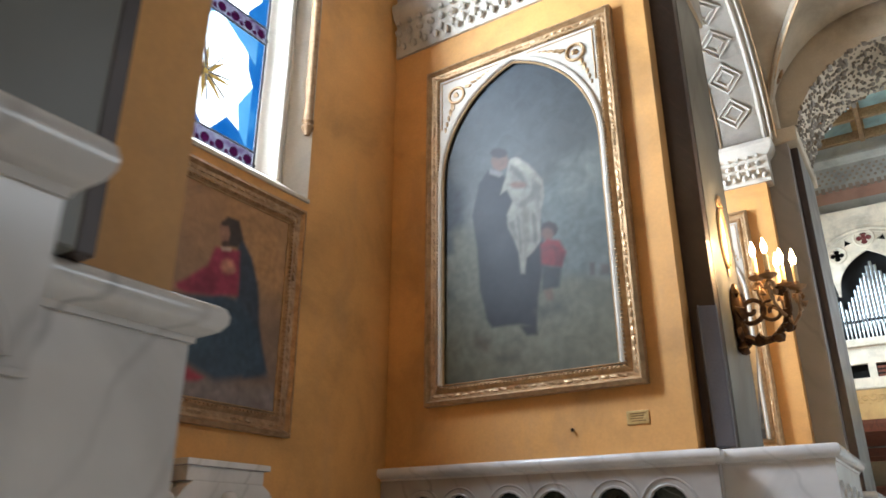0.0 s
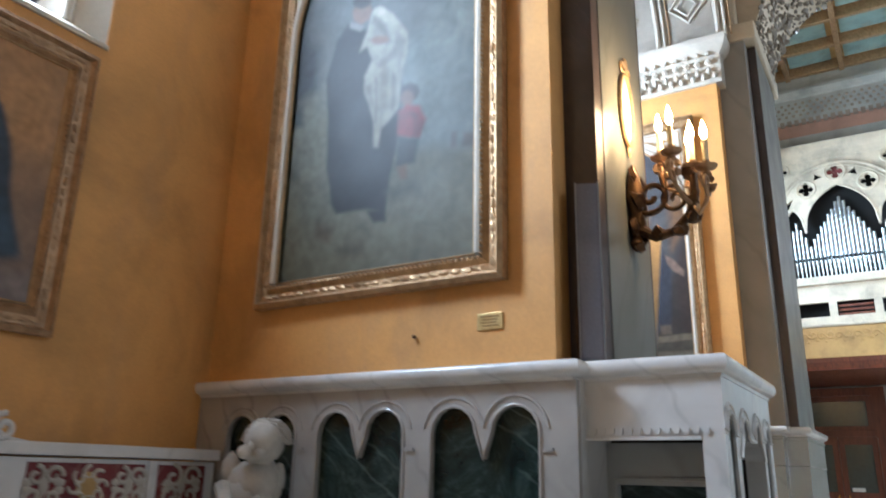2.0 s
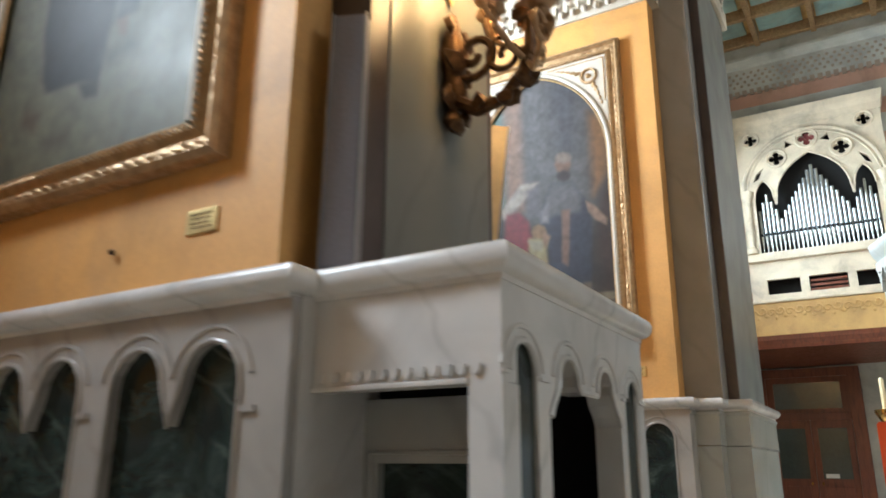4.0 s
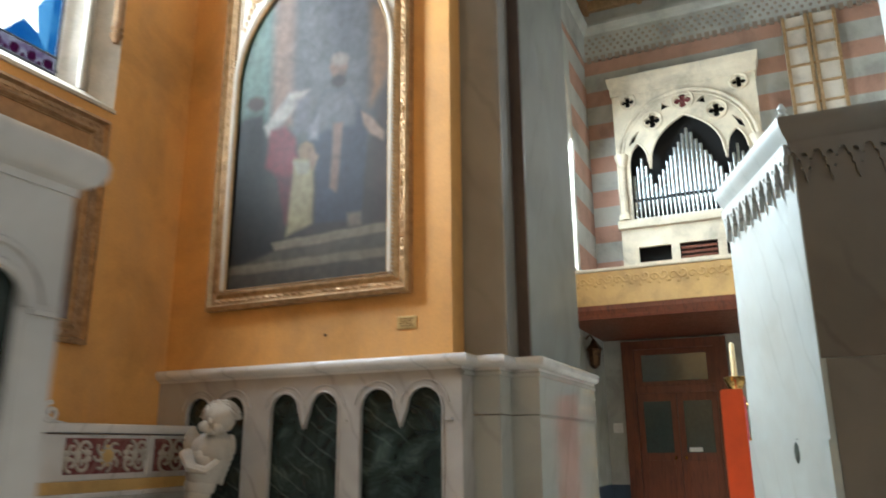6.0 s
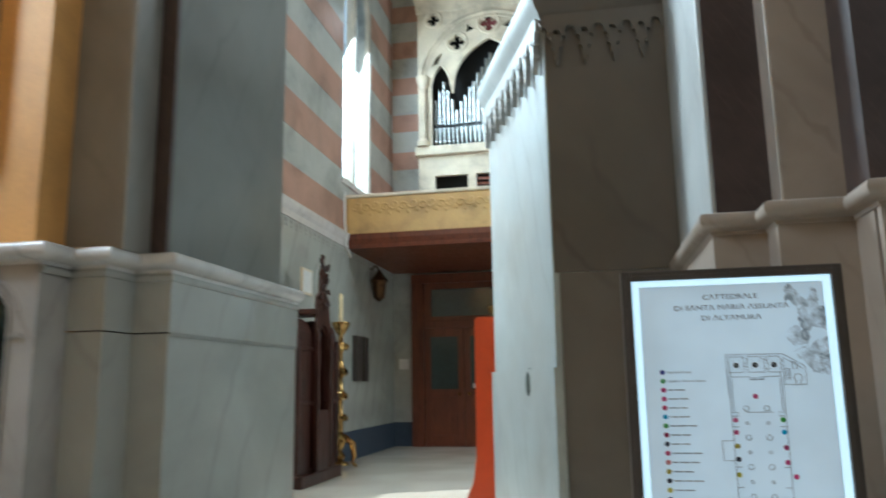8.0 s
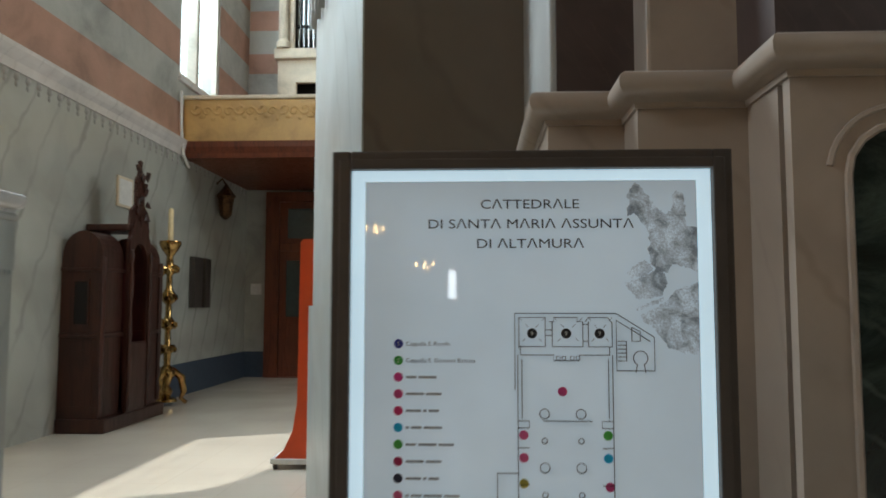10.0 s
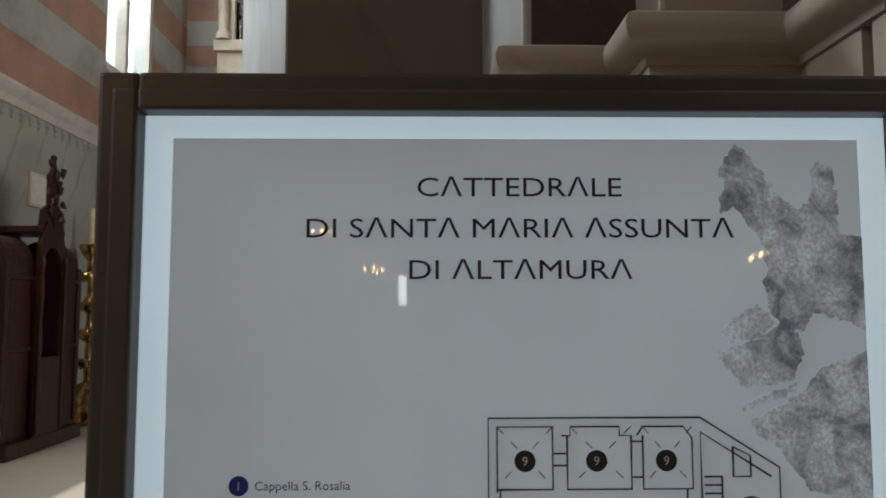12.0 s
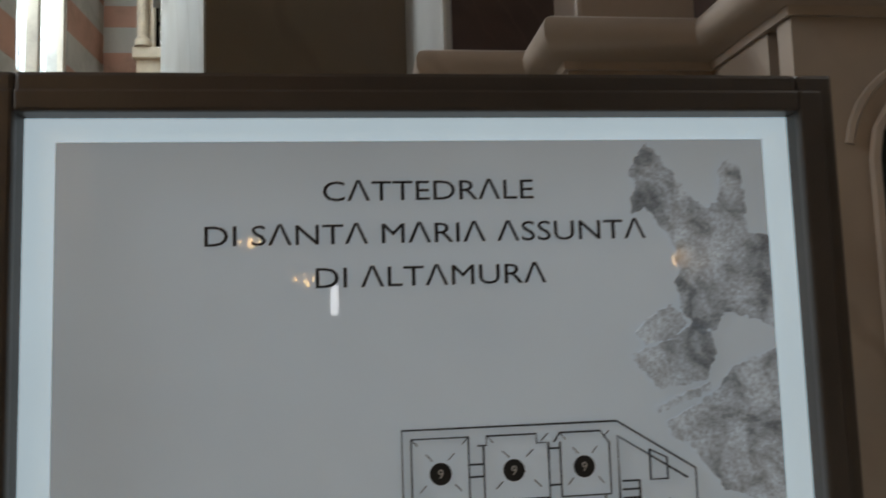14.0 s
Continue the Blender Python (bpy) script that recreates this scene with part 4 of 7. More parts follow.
def tall_window(name, y0, y1):
    t = thing(name, pose(T_X, 0, 0, 0, 0, 90), "tall pointed window with clear leaded panes", "window", "transept windows", "structure")
    rise = 1.6 if y1 - y0 > 2 else 1.4
    loop = pointed(y0, y1, 5.46, 9.6, rise)
    inset = pointed(y0 + 0.1, y1 - 0.1, 5.56, 9.6, rise - 0.1)
    part("window_frame", slab(loop, [inset], 0.1, pose(0, 0.02, 0)), WHITE, t, "white stone window surround")
    pane("pane", inset, 0.3, GLASS_CLEAR, t)
    bm = bmesh.new()
    for i in range(1, 9):
        box(bm, y0 + 0.1, y1 - 0.1, 0.29, 0.3, 5.5 + i * 0.55, 5.507 + i * 0.55)
    for i in range(1, 5):
        x = y0 + 0.1 + (y1 - y0 - 0.2) * i / 5
        box(bm, x - 0.004, x + 0.004, 0.29, 0.3, 5.5, 10.2)
    part("lead_came", bm, LEAD, t)
    part("window_sill", boxes((y0 - 0.05, y1 + 0.05, -0.06, 0.2, 5.38, 5.455), bevel=0.01), MARBLE, t)
    if y1 < 20:
        return t
    part("mullion", boxes(((y0 + y1) / 2 - 0.06, (y0 + y1) / 2 + 0.06, 0.05, 0.25, 5.46, 10.6), bevel=0.02), WHITE, t)
    return t


tall_window("window_3", 13.9, 17.0)
tall_window("window_4", 21.4, 23.35)

# ---- paintings ----


def beads(bm, p0, p1, step, r, squash, rough=0.3):
    a, c = Vector(p0), Vector(p1)
    n = max(2, int((c - a).length / step))
    for i in range(n):
        blob(bm, a + (c - a) * ((i + 0.5) / n), r, 1, squash, rough)


def gilt_frame(t, w, h, width, depth, mat, bead_mat):
    """Four mitred mouldings with a raised beaded edge round a picture w by h, its foot at z = 0 and its back at y = 0."""
    prof = [(0.0, 0.0), (0.0, depth * 0.8), (width * 0.18, depth), (width * 0.3, depth * 0.55), (width * 0.62, depth * 0.5), (width * 0.78, depth * 0.8), (width * 0.92, depth * 0.55), (width, depth * 0.2), (width, 0.0)]
    c = [(-w / 2, 0), (w / 2, 0), (w / 2, h), (-w / 2, h)]
    inn = [(-w / 2 + width, width), (w / 2 - width, width), (w / 2 - width, h - width), (-w / 2 + width, h - width)]
    for i in range(4):
        j = (i + 1) % 4
        bm = bmesh.new()
        ends = []
        for o, q in ((c[i], inn[i]), (c[j], inn[j])):
            ends.append([bm.verts.new((o[0] + (q[0] - o[0]) * p / width, -d, o[1] + (q[1] - o[1]) * p / width)) for p, d in prof])
        for k in range(len(prof)):
            m2 = (k + 1) % len(prof)
            bm.faces.new((ends[0][k], ends[0][m2], ends[1][m2], ends[1][k]))
        bm.faces.new(ends[0])
        bm.faces.new(ends[1])
        rail = part("frame_rail", bm, mat, t, "", True)
        bm = bmesh.new()
        f = 0.46
        p = (c[i][0] + (inn[i][0] - c[i][0]) * f, -depth * 0.5, c[i][1] + (inn[i][1] - c[i][1]) * f)
        q = (c[j][0] + (inn[j][0] - c[j][0]) * f, -depth * 0.5, c[j][1] + (inn[j][1] - c[j][1]) * f)
        along = (2.3, 0.8, 1.0) if i % 2 == 0 else (1.0, 0.8, 2.3)
        beads(bm, p, q, width * 0.42, width * 0.1, along, 0.7)
        f = 0.84
        p = (c[i][0] + (inn[i][0] - c[i][0]) * f, -depth * 0.8, c[i][1] + (inn[i][1] - c[i][1]) * f)
        q = (c[j][0] + (inn[j][0] - c[j][0]) * f, -depth * 0.8, c[j][1] + (inn[j][1] - c[j][1]) * f)
        beads(bm, p, q, 0.035, 0.012, (1, 1, 1), 0.2)
        tagged(part("frame_carving", bm, bead_mat, rail, "carved gilt leaves and beads", True), kind="stuff")


def arched_painting(name, m, mat, label):
    t = thing(name, m, label, "painting", "altar paintings")
    w, h = 2.0, 3.45
    gilt_frame(t, w, h, 0.17, 0.09, GILT, GILT)
    hole = pointed(-0.832, 0.832, 0.168, 2.16, 1.1, 14)
    part("spandrel_board", slab([(-0.84, 0.16), (0.84, 0.16), (0.84, h - 0.16), (-0.84, h - 0.16)], [hole], 0.03, pose(0, -0.06, 0)), WHITE, t, "white board with pointed arch")
    bm = bmesh.new()
    tube(bm, [(x, -0.062, z) for x, z in hole], 0.026, 8)
    part("arch_moulding", bm, WHITE, t, "cream arch moulding", True)
    part("inner_line", tube(bmesh.new(), [(x * 0.965, -0.058, 0.2 + (z - 0.2) * 0.985) for x, z in hole], 0.012, 6, closed=True), GILT, t, "thin gilt line", True)
    for s in (-1, 1):
        bm = bmesh.new()
        tube(bm, [(s * 0.64 + x, -0.066, z) for x, z in arc(0, 3.07, 0.085, 0, 345, 16)], 0.016, 6, closed=True)
        blob(bm, (s * 0.64, -0.066, 3.07), 0.035, 1, (1, 0.6, 1), 0.4)
        for k in range(5):
            z = 2.95 - k * 0.06
            edge = -0.311 + math.sqrt(1.3066 - (z - 2.16) ** 2)
            blob(bm, (s * ((edge + 0.86) / 2), -0.064, z), 0.032 - k * 0.004, 1, (0.8, 0.5, 1.6), 0.7)
            x = 0.5 - k * 0.055
            edge = 2.16 + math.sqrt(1.3066 - (x + 0.311) ** 2)
            blob(bm, (s * x, -0.064, (edge + 3.3) / 2), 0.03 - k * 0.004, 1, (1.6, 0.5, 0.8), 0.7)
        tube(bm, [(s * 0.815, -0.062, 3.26), (s * 0.815, -0.062, 2.72)], 0.007, 5)
        tube(bm, [(s * 0.815, -0.062, 3.26), (s * 0.15, -0.062, 3.26)], 0.007, 5)
        part("gilt_scroll", bm, GILT, t, "gilt scroll and rosette", True)
    painted_canvas(-0.83, 0.83, 0.165, 3.28, -0.034, 120, 226, *mat, t)
    part("back_board", boxes((-0.9, 0.9, -0.02, -0.002, 0.1, h - 0.1)), DARK_WOOD, t)
    return t


# painted shapes, in shares of the canvas from its lower left corner: outline, colour, softness of the edge
ONE = [
    ([(-0.081, 0.51), (0.177, 0.481), (0.631, 0.29), (1.023, 0.236), (1.04, -0.064), (-0.031, -0.039)], (0.195, 0.195, 0.138), 0.12),
    ([(-0.048, 0.148), (1.073, 0.11), (1.04, -0.064), (-0.031, -0.039)], (0.216, 0.209, 0.144), 0.14),
    ([(0.626, 0.526), (0.786, 0.576), (1.003, 0.6), (1.058, 0.441), (1.04, 0.225), (0.608, 0.272)], (0.162, 0.188, 0.175), 0.05),
    ([(0.743, 0.587), (1.005, 0.616), (1.011, 0.519), (0.815, 0.45)], (0.216, 0.238, 0.216), 0.08),
    ([(-0.029, 0.695), (0.148, 0.587), (0.152, 0.484), (-0.022, 0.436)], (0.042, 0.051, 0.061), 0.05),
    ([(-0.023, 0.448), (0.079, 0.448), (0.082, 0.393), (-0.006, 0.391)], (0.061, 0.068, 0.065), 0.03),
    ([(0.311, 0.636), (0.249, 0.597), (0.201, 0.501), (0.228, 0.389), (0.242, 0.264), (0.278, 0.174), (0.311, 0.148), (0.474, 0.142), (0.567, 0.127), (0.589, 0.236), (0.62, 0.31), (0.624, 0.431), (0.513, 0.541), (0.425, 0.597)], (0.021, 0.024, 0.03), 0.012),
    ([(0.505, 0.361), (0.614, 0.35), (0.595, 0.226), (0.54, 0.202)], (0.016, 0.018, 0.023), 0.02),
    ([(0.441, 0.647), (0.494, 0.649), (0.563, 0.618), (0.64, 0.557), (0.647, 0.502), (0.622, 0.463), (0.611, 0.371), (0.57, 0.345), (0.53, 0.329), (0.514, 0.283), (0.491, 0.288), (0.482, 0.353), (0.426, 0.432), (0.422, 0.475), (0.456, 0.515), (0.424, 0.552), (0.381, 0.544), (0.425, 0.603)], (0.33, 0.31, 0.245), 0.01),
    ([(0.455, 0.632), (0.52, 0.6), (0.56, 0.545), (0.535, 0.54), (0.49, 0.588), (0.445, 0.615)], (0.17, 0.16, 0.13), 0.014),
    ([(0.6, 0.56), (0.632, 0.535), (0.59, 0.5), (0.5, 0.487), (0.48, 0.5), (0.56, 0.518)], (0.18, 0.17, 0.138), 0.014),
    ([(0.57, 0.47), (0.6, 0.44), (0.585, 0.36), (0.565, 0.37)], (0.16, 0.15, 0.12), 0.012),
    ([(0.475, 0.47), (0.497, 0.45), (0.5, 0.34), (0.488, 0.35)], (0.17, 0.16, 0.128), 0.01),
    ([(0.512, 0.508), (0.551, 0.482), (0.554, 0.377), (0.518, 0.35), (0.503, 0.423)], (0.216, 0.202, 0.156), 0.02),
    ([(0.583, 0.565), (0.631, 0.526), (0.609, 0.433), (0.596, 0.476)], (0.188, 0.181, 0.15), 0.02),
    ([(0.422, 0.454), (0.463, 0.449), (0.487, 0.363), (0.461, 0.397)], (0.188, 0.175, 0.138), 0.015),
    ([(0.444, 0.649), (0.426, 0.627), (0.385, 0.622), (0.343, 0.638), (0.326, 0.666), (0.344, 0.688), (0.386, 0.693), (0.427, 0.676)], (0.202, 0.112, 0.076), 0.012),
    ([(0.439, 0.674), (0.422, 0.665), (0.38, 0.666), (0.339, 0.677), (0.321, 0.692), (0.339, 0.701), (0.381, 0.7), (0.423, 0.688)], (0.034, 0.027, 0.025), 0.01),
    ([(0.323, 0.64), (0.409, 0.613), (0.384, 0.603), (0.318, 0.623)], (0.22, 0.21, 0.19), 0.008),
    ([(0.546, 0.553), (0.531, 0.547), (0.495, 0.549), (0.458, 0.556), (0.444, 0.566), (0.459, 0.572), (0.496, 0.571), (0.532, 0.563)], (0.238, 0.138, 0.098), 0.012),
    ([(0.524, 0.632), (0.513, 0.624), (0.486, 0.623), (0.459, 0.631), (0.448, 0.642), (0.46, 0.651), (0.487, 0.651), (0.514, 0.643)], (0.445, 0.413, 0.332), 0.01),
    ([(0.716, 0.392), (0.7, 0.377), (0.663, 0.373), (0.627, 0.384), (0.613, 0.403), (0.63, 0.419), (0.667, 0.422), (0.703, 0.411)], (0.042, 0.027, 0.023), 0.01),
    ([(0.689, 0.381), (0.677, 0.368), (0.649, 0.365), (0.623, 0.373), (0.612, 0.389), (0.625, 0.402), (0.653, 0.405), (0.679, 0.396)], (0.195, 0.098, 0.068), 0.012),
    ([(0.606, 0.359), (0.648, 0.371), (0.721, 0.357), (0.745, 0.323), (0.718, 0.282), (0.61, 0.299)], (0.246, 0.018, 0.023), 0.012),
    ([(0.688, 0.343), (0.743, 0.323), (0.718, 0.282), (0.684, 0.294)], (0.138, 0.012, 0.016), 0.015),
    ([(0.61, 0.301), (0.718, 0.282), (0.701, 0.228), (0.605, 0.223)], (0.042, 0.048, 0.048), 0.015),
    ([(0.616, 0.226), (0.663, 0.228), (0.669, 0.192), (0.636, 0.195)], (0.188, 0.127, 0.089), 0.012),
    ([(0.474, 0.137), (0.562, 0.136), (0.572, 0.108), (0.504, 0.111)], (0.025, 0.025, 0.025), 0.012),
    ([(0.57, 0.172), (0.705, 0.185), (0.722, 0.161), (0.6, 0.152)], (0.098, 0.098, 0.076), 0.04),
    ([(0.211, 0.131), (0.289, 0.112), (0.279, 0.081), (0.2, 0.104)], (0.138, 0.102, 0.065), 0.03),
    ([(0.333, 0.065), (0.471, 0.07), (0.47, 0.04), (0.344, 0.046)], (0.122, 0.112, 0.08), 0.03),
    ([(0.871, 0.277), (0.898, 0.274), (0.893, 0.24), (0.866, 0.242)], (0.107, 0.089, 0.084), 0.012),
    ([(0.928, 0.267), (0.974, 0.263), (0.97, 0.236), (0.924, 0.24)], (0.117, 0.098, 0.089), 0.015),
    ([(0.014, 0.283), (0.088, 0.282), (0.084, 0.252), (0.016, 0.258)], (0.122, 0.122, 0.093), 0.02),
]
TWO = [
    ([(-0.04, 1.014), (0.231, 0.991), (0.254, 0.476), (-0.003, 0.475)], (0.117, 0.195, 0.156), 0.08),
    ([(0.23, 1.012), (0.38, 1), (0.397, 0.466), (0.254, 0.476)], (0.27, 0.162, 0.112), 0.05),
    ([(0.38, 1), (0.857, 1.002), (0.851, 0.36), (0.399, 0.391)], (0.125, 0.12, 0.125), 0.08),
    ([(0.583, 0.983), (0.794, 0.986), (0.772, 0.658), (0.628, 0.659)], (0.085, 0.085, 0.1), 0.1),
    ([(0.865, 0.798), (0.998, 0.748), (0.984, 0.565), (0.872, 0.479)], (0.246, 0.122, 0.045), 0.05),
    ([(0.02, 0.436), (1.009, 0.367), (1.003, 0.134), (0.044, 0.08)], (0.048, 0.037, 0.032), 0.1),
    ([(0.994, 0.555), (0.922, 0.485), (0.89, 0.357), (0.907, 0.149), (1.003, 0.134)], (0.054, 0.032, 0.027), 0.04),
    ([(0.056, 0.528), (0.19, 0.528), (0.225, 0.44), (0.22, 0.329), (0.339, 0.132), (0.005, 0.074), (-0.015, 0.495)], (0.025, 0.027, 0.027), 0.035),
    ([(0.203, 0.556), (0.184, 0.538), (0.138, 0.534), (0.09, 0.545), (0.07, 0.565), (0.088, 0.583), (0.135, 0.587), (0.182, 0.576)], (0.068, 0.045, 0.032), 0.02),
    ([(0.016, 0.197), (0.355, 0.211), (0.34, 0.088), (-0.014, 0.057)], (0.019, 0.019, 0.018), 0.06),
    ([(0.353, 0.572), (0.486, 0.568), (0.45, 0.538), (0.325, 0.48), (0.229, 0.448), (0.202, 0.48)], (0.371, 0.314, 0.27), 0.02),
    ([(0.405, 0.541), (0.486, 0.554), (0.509, 0.439), (0.408, 0.437)], (0.138, 0.127, 0.144), 0.03),
    ([(0.244, 0.465), (0.346, 0.468), (0.408, 0.428), (0.431, 0.361), (0.402, 0.308), (0.373, 0.175), (0.311, 0.314), (0.225, 0.355)], (0.216, 0.025, 0.037), 0.022),
    ([(0.311, 0.323), (0.402, 0.308), (0.373, 0.175)], (0.098, 0.019, 0.025), 0.03),
    ([(0.589, 0.556), (0.731, 0.546), (0.812, 0.474), (0.851, 0.397), (0.84, 0.27), (0.829, 0.154), (0.555, 0.163), (0.535, 0.345), (0.49, 0.417), (0.528, 0.504)], (0.042, 0.048, 0.076), 0.018),
    ([(0.589, 0.554), (0.731, 0.544), (0.792, 0.485), (0.771, 0.43), (0.59, 0.433), (0.51, 0.416), (0.532, 0.503)], (0.135, 0.13, 0.14), 0.03),
    ([(0.499, 0.459), (0.559, 0.483), (0.55, 0.408), (0.5, 0.412)], (0.223, 0.216, 0.231), 0.02),
    ([(0.647, 0.446), (0.707, 0.444), (0.695, 0.334), (0.676, 0.244), (0.636, 0.261)], (0.231, 0.138, 0.107), 0.014),
    ([(0.727, 0.613), (0.71, 0.587), (0.67, 0.579), (0.629, 0.593), (0.612, 0.622), (0.629, 0.648), (0.669, 0.656), (0.71, 0.642)], (0.188, 0.107, 0.076), 0.014),
    ([(0.731, 0.637), (0.714, 0.623), (0.674, 0.62), (0.633, 0.629), (0.616, 0.646), (0.633, 0.66), (0.673, 0.663), (0.714, 0.653)], (0.25, 0.2, 0.16), 0.018),
    ([(0.719, 0.571), (0.705, 0.557), (0.67, 0.553), (0.635, 0.562), (0.621, 0.578), (0.635, 0.592), (0.67, 0.595), (0.704, 0.587)], (0.045, 0.034, 0.032), 0.015),
    ([(0.816, 0.464), (0.871, 0.444), (0.954, 0.389), (0.946, 0.367), (0.871, 0.393), (0.827, 0.426)], (0.342, 0.223, 0.162), 0.012),
    ([(0.535, 0.377), (0.519, 0.358), (0.481, 0.353), (0.442, 0.364), (0.426, 0.384), (0.441, 0.403), (0.48, 0.409), (0.519, 0.398)], (0.27, 0.168, 0.089), 0.012),
    ([(0.41, 0.361), (0.551, 0.353), (0.536, 0.308), (0.535, 0.164), (0.378, 0.137), (0.398, 0.263)], (0.342, 0.287, 0.15), 0.016),
    ([(0.401, 0.354), (0.521, 0.346), (0.502, 0.31), (0.432, 0.315)], (0.33, 0.29, 0.2), 0.014),
    ([(0.511, 0.383), (0.563, 0.357), (0.532, 0.317), (0.507, 0.347)], (0.305, 0.188, 0.122), 0.014),
    ([(0.741, 0.178), (0.829, 0.176), (0.829, 0.141), (0.751, 0.14)], (0.188, 0.144, 0.107), 0.014),
    ([(0.289, 0.125), (1.003, 0.139), (1.003, 0.111), (0.31, 0.099)], (0.254, 0.216, 0.15), 0.008),
    ([(0.3, 0.099), (1.003, 0.111), (1.002, 0.066), (0.045, 0.063)], (0.107, 0.093, 0.072), 0.012),
    ([(0.001, 0.07), (1.002, 0.071), (1.001, 0.045), (0.007, 0.043)], (0.223, 0.195, 0.138), 0.008),
    ([(0.003, 0.043), (1.001, 0.045), (1.009, -0.005), (-0.01, -0.004)], (0.089, 0.076, 0.061), 0.012),
]
HEART = [
    ([(-0.054, 0.322), (0.257, 0.275), (0.261, 0.013), (-0.013, -0.021)], (0.107, 0.112, 0.133), 0.12),
    ([(0.534, 0.953), (1.014, 1.004), (0.992, 0.547), (0.725, 0.618)], (0.27, 0.145, 0.06), 0.14),
    ([(0.023, 0.061), (0.997, 0.119), (1.014, -0.007), (0.003, -0.019)], (0.14, 0.115, 0.11), 0.05),
    ([(0.611, 0.831), (0.721, 0.731), (0.789, 0.601), (0.833, 0.383), (0.915, 0.189), (0.747, 0.131), (0.646, 0.473), (0.611, 0.718)], (0.023, 0.032, 0.048), 0.018),
    ([(0.233, 0.426), (0.511, 0.497), (0.658, 0.507), (0.813, 0.38), (0.918, 0.17), (0.55, 0.097), (0.346, 0.147), (0.199, 0.056), (0.179, 0.316)], (0.024, 0.042, 0.066), 0.035),
    ([(0.297, 0.397), (0.481, 0.407), (0.466, 0.226), (0.323, 0.231)], (0.03, 0.056, 0.082), 0.08),
    ([(0.457, 0.714), (0.629, 0.736), (0.649, 0.517), (0.513, 0.487), (0.298, 0.453), (0.212, 0.462), (0.413, 0.603)], (0.188, 0.021, 0.048), 0.018),
    ([(0.411, 0.587), (0.499, 0.579), (0.49, 0.492), (0.326, 0.469)], (0.127, 0.014, 0.034), 0.03),
    ([(0.47, 0.82), (0.516, 0.887), (0.602, 0.89), (0.643, 0.807), (0.611, 0.75), (0.542, 0.74)], (0.025, 0.018, 0.016), 0.014),
    ([(0.542, 0.807), (0.537, 0.763), (0.513, 0.738), (0.485, 0.748), (0.468, 0.785), (0.473, 0.829), (0.496, 0.854), (0.525, 0.845)], (0.209, 0.112, 0.076), 0.012),
    ([(0.549, 0.755), (0.542, 0.739), (0.522, 0.728), (0.499, 0.727), (0.489, 0.737), (0.496, 0.753), (0.516, 0.764), (0.538, 0.765)], (0.045, 0.025, 0.019), 0.012),
    ([(0.543, 0.859), (0.535, 0.845), (0.511, 0.833), (0.485, 0.83), (0.474, 0.837), (0.482, 0.851), (0.506, 0.863), (0.531, 0.866)], (0.03, 0.019, 0.016), 0.012),
    ([(0.488, 0.725), (0.566, 0.737), (0.564, 0.718), (0.502, 0.707)], (0.352, 0.262, 0.216), 0.01),
    ([(0.602, 0.651), (0.591, 0.622), (0.558, 0.603), (0.523, 0.605), (0.505, 0.626), (0.515, 0.656), (0.547, 0.675), (0.583, 0.674)], (0.371, 0.162, 0.107), 0.022),
    ([(0.613, 0.635), (0.606, 0.622), (0.584, 0.612), (0.562, 0.611), (0.551, 0.62), (0.559, 0.633), (0.58, 0.643), (0.602, 0.644)], (0.262, 0.117, 0.084), 0.015),
    ([(0.144, 0.451), (0.223, 0.49), (0.243, 0.463), (0.185, 0.432)], (0.231, 0.117, 0.076), 0.014),
    ([(0.337, 0.141), (0.481, 0.1), (0.446, 0.083), (0.29, 0.069)], (0.202, 0.025, 0.042), 0.02),
    ([(0.123, 0.028), (0.216, 0.061), (0.238, 0.043), (0.142, 0.018)], (0.076, 0.054, 0.048), 0.015),
]


def mat_canvas(name):
    """Varnished oil paint: the pigment lies in the canvas mesh, with brushwork and weave over it."""
    m, nt, b = material(name)
    co = coords(nt)
    pig = nt.nodes.new("ShaderNodeVertexColor")
    pig.layer_name = "pigment"
    brush = ramp(nt, noise_of(nt, co, 6, 4, 0.55, 0.8), [(0.3, (0.74, 0.74, 0.74)), (0.7, (1.08, 1.08, 1.08))])
    nt.links.new(mixed(nt, 1.0, pig.outputs[0], brush, 'MULTIPLY'), b.inputs["Base Color"])
    nt.links.new(ramp(nt, noise_of(nt, co, 3, 5), [(0.3, (0.42,) * 3), (0.7, (0.6,) * 3)]), b.inputs["Roughness"])
    b.inputs["Specular IOR Level"].default_value = 0.35
    bumped(nt, b, noise_of(nt, co, 120, 4), 0.14, 0.002)
    return m


CANVAS = mat_canvas("varnished_canvas")


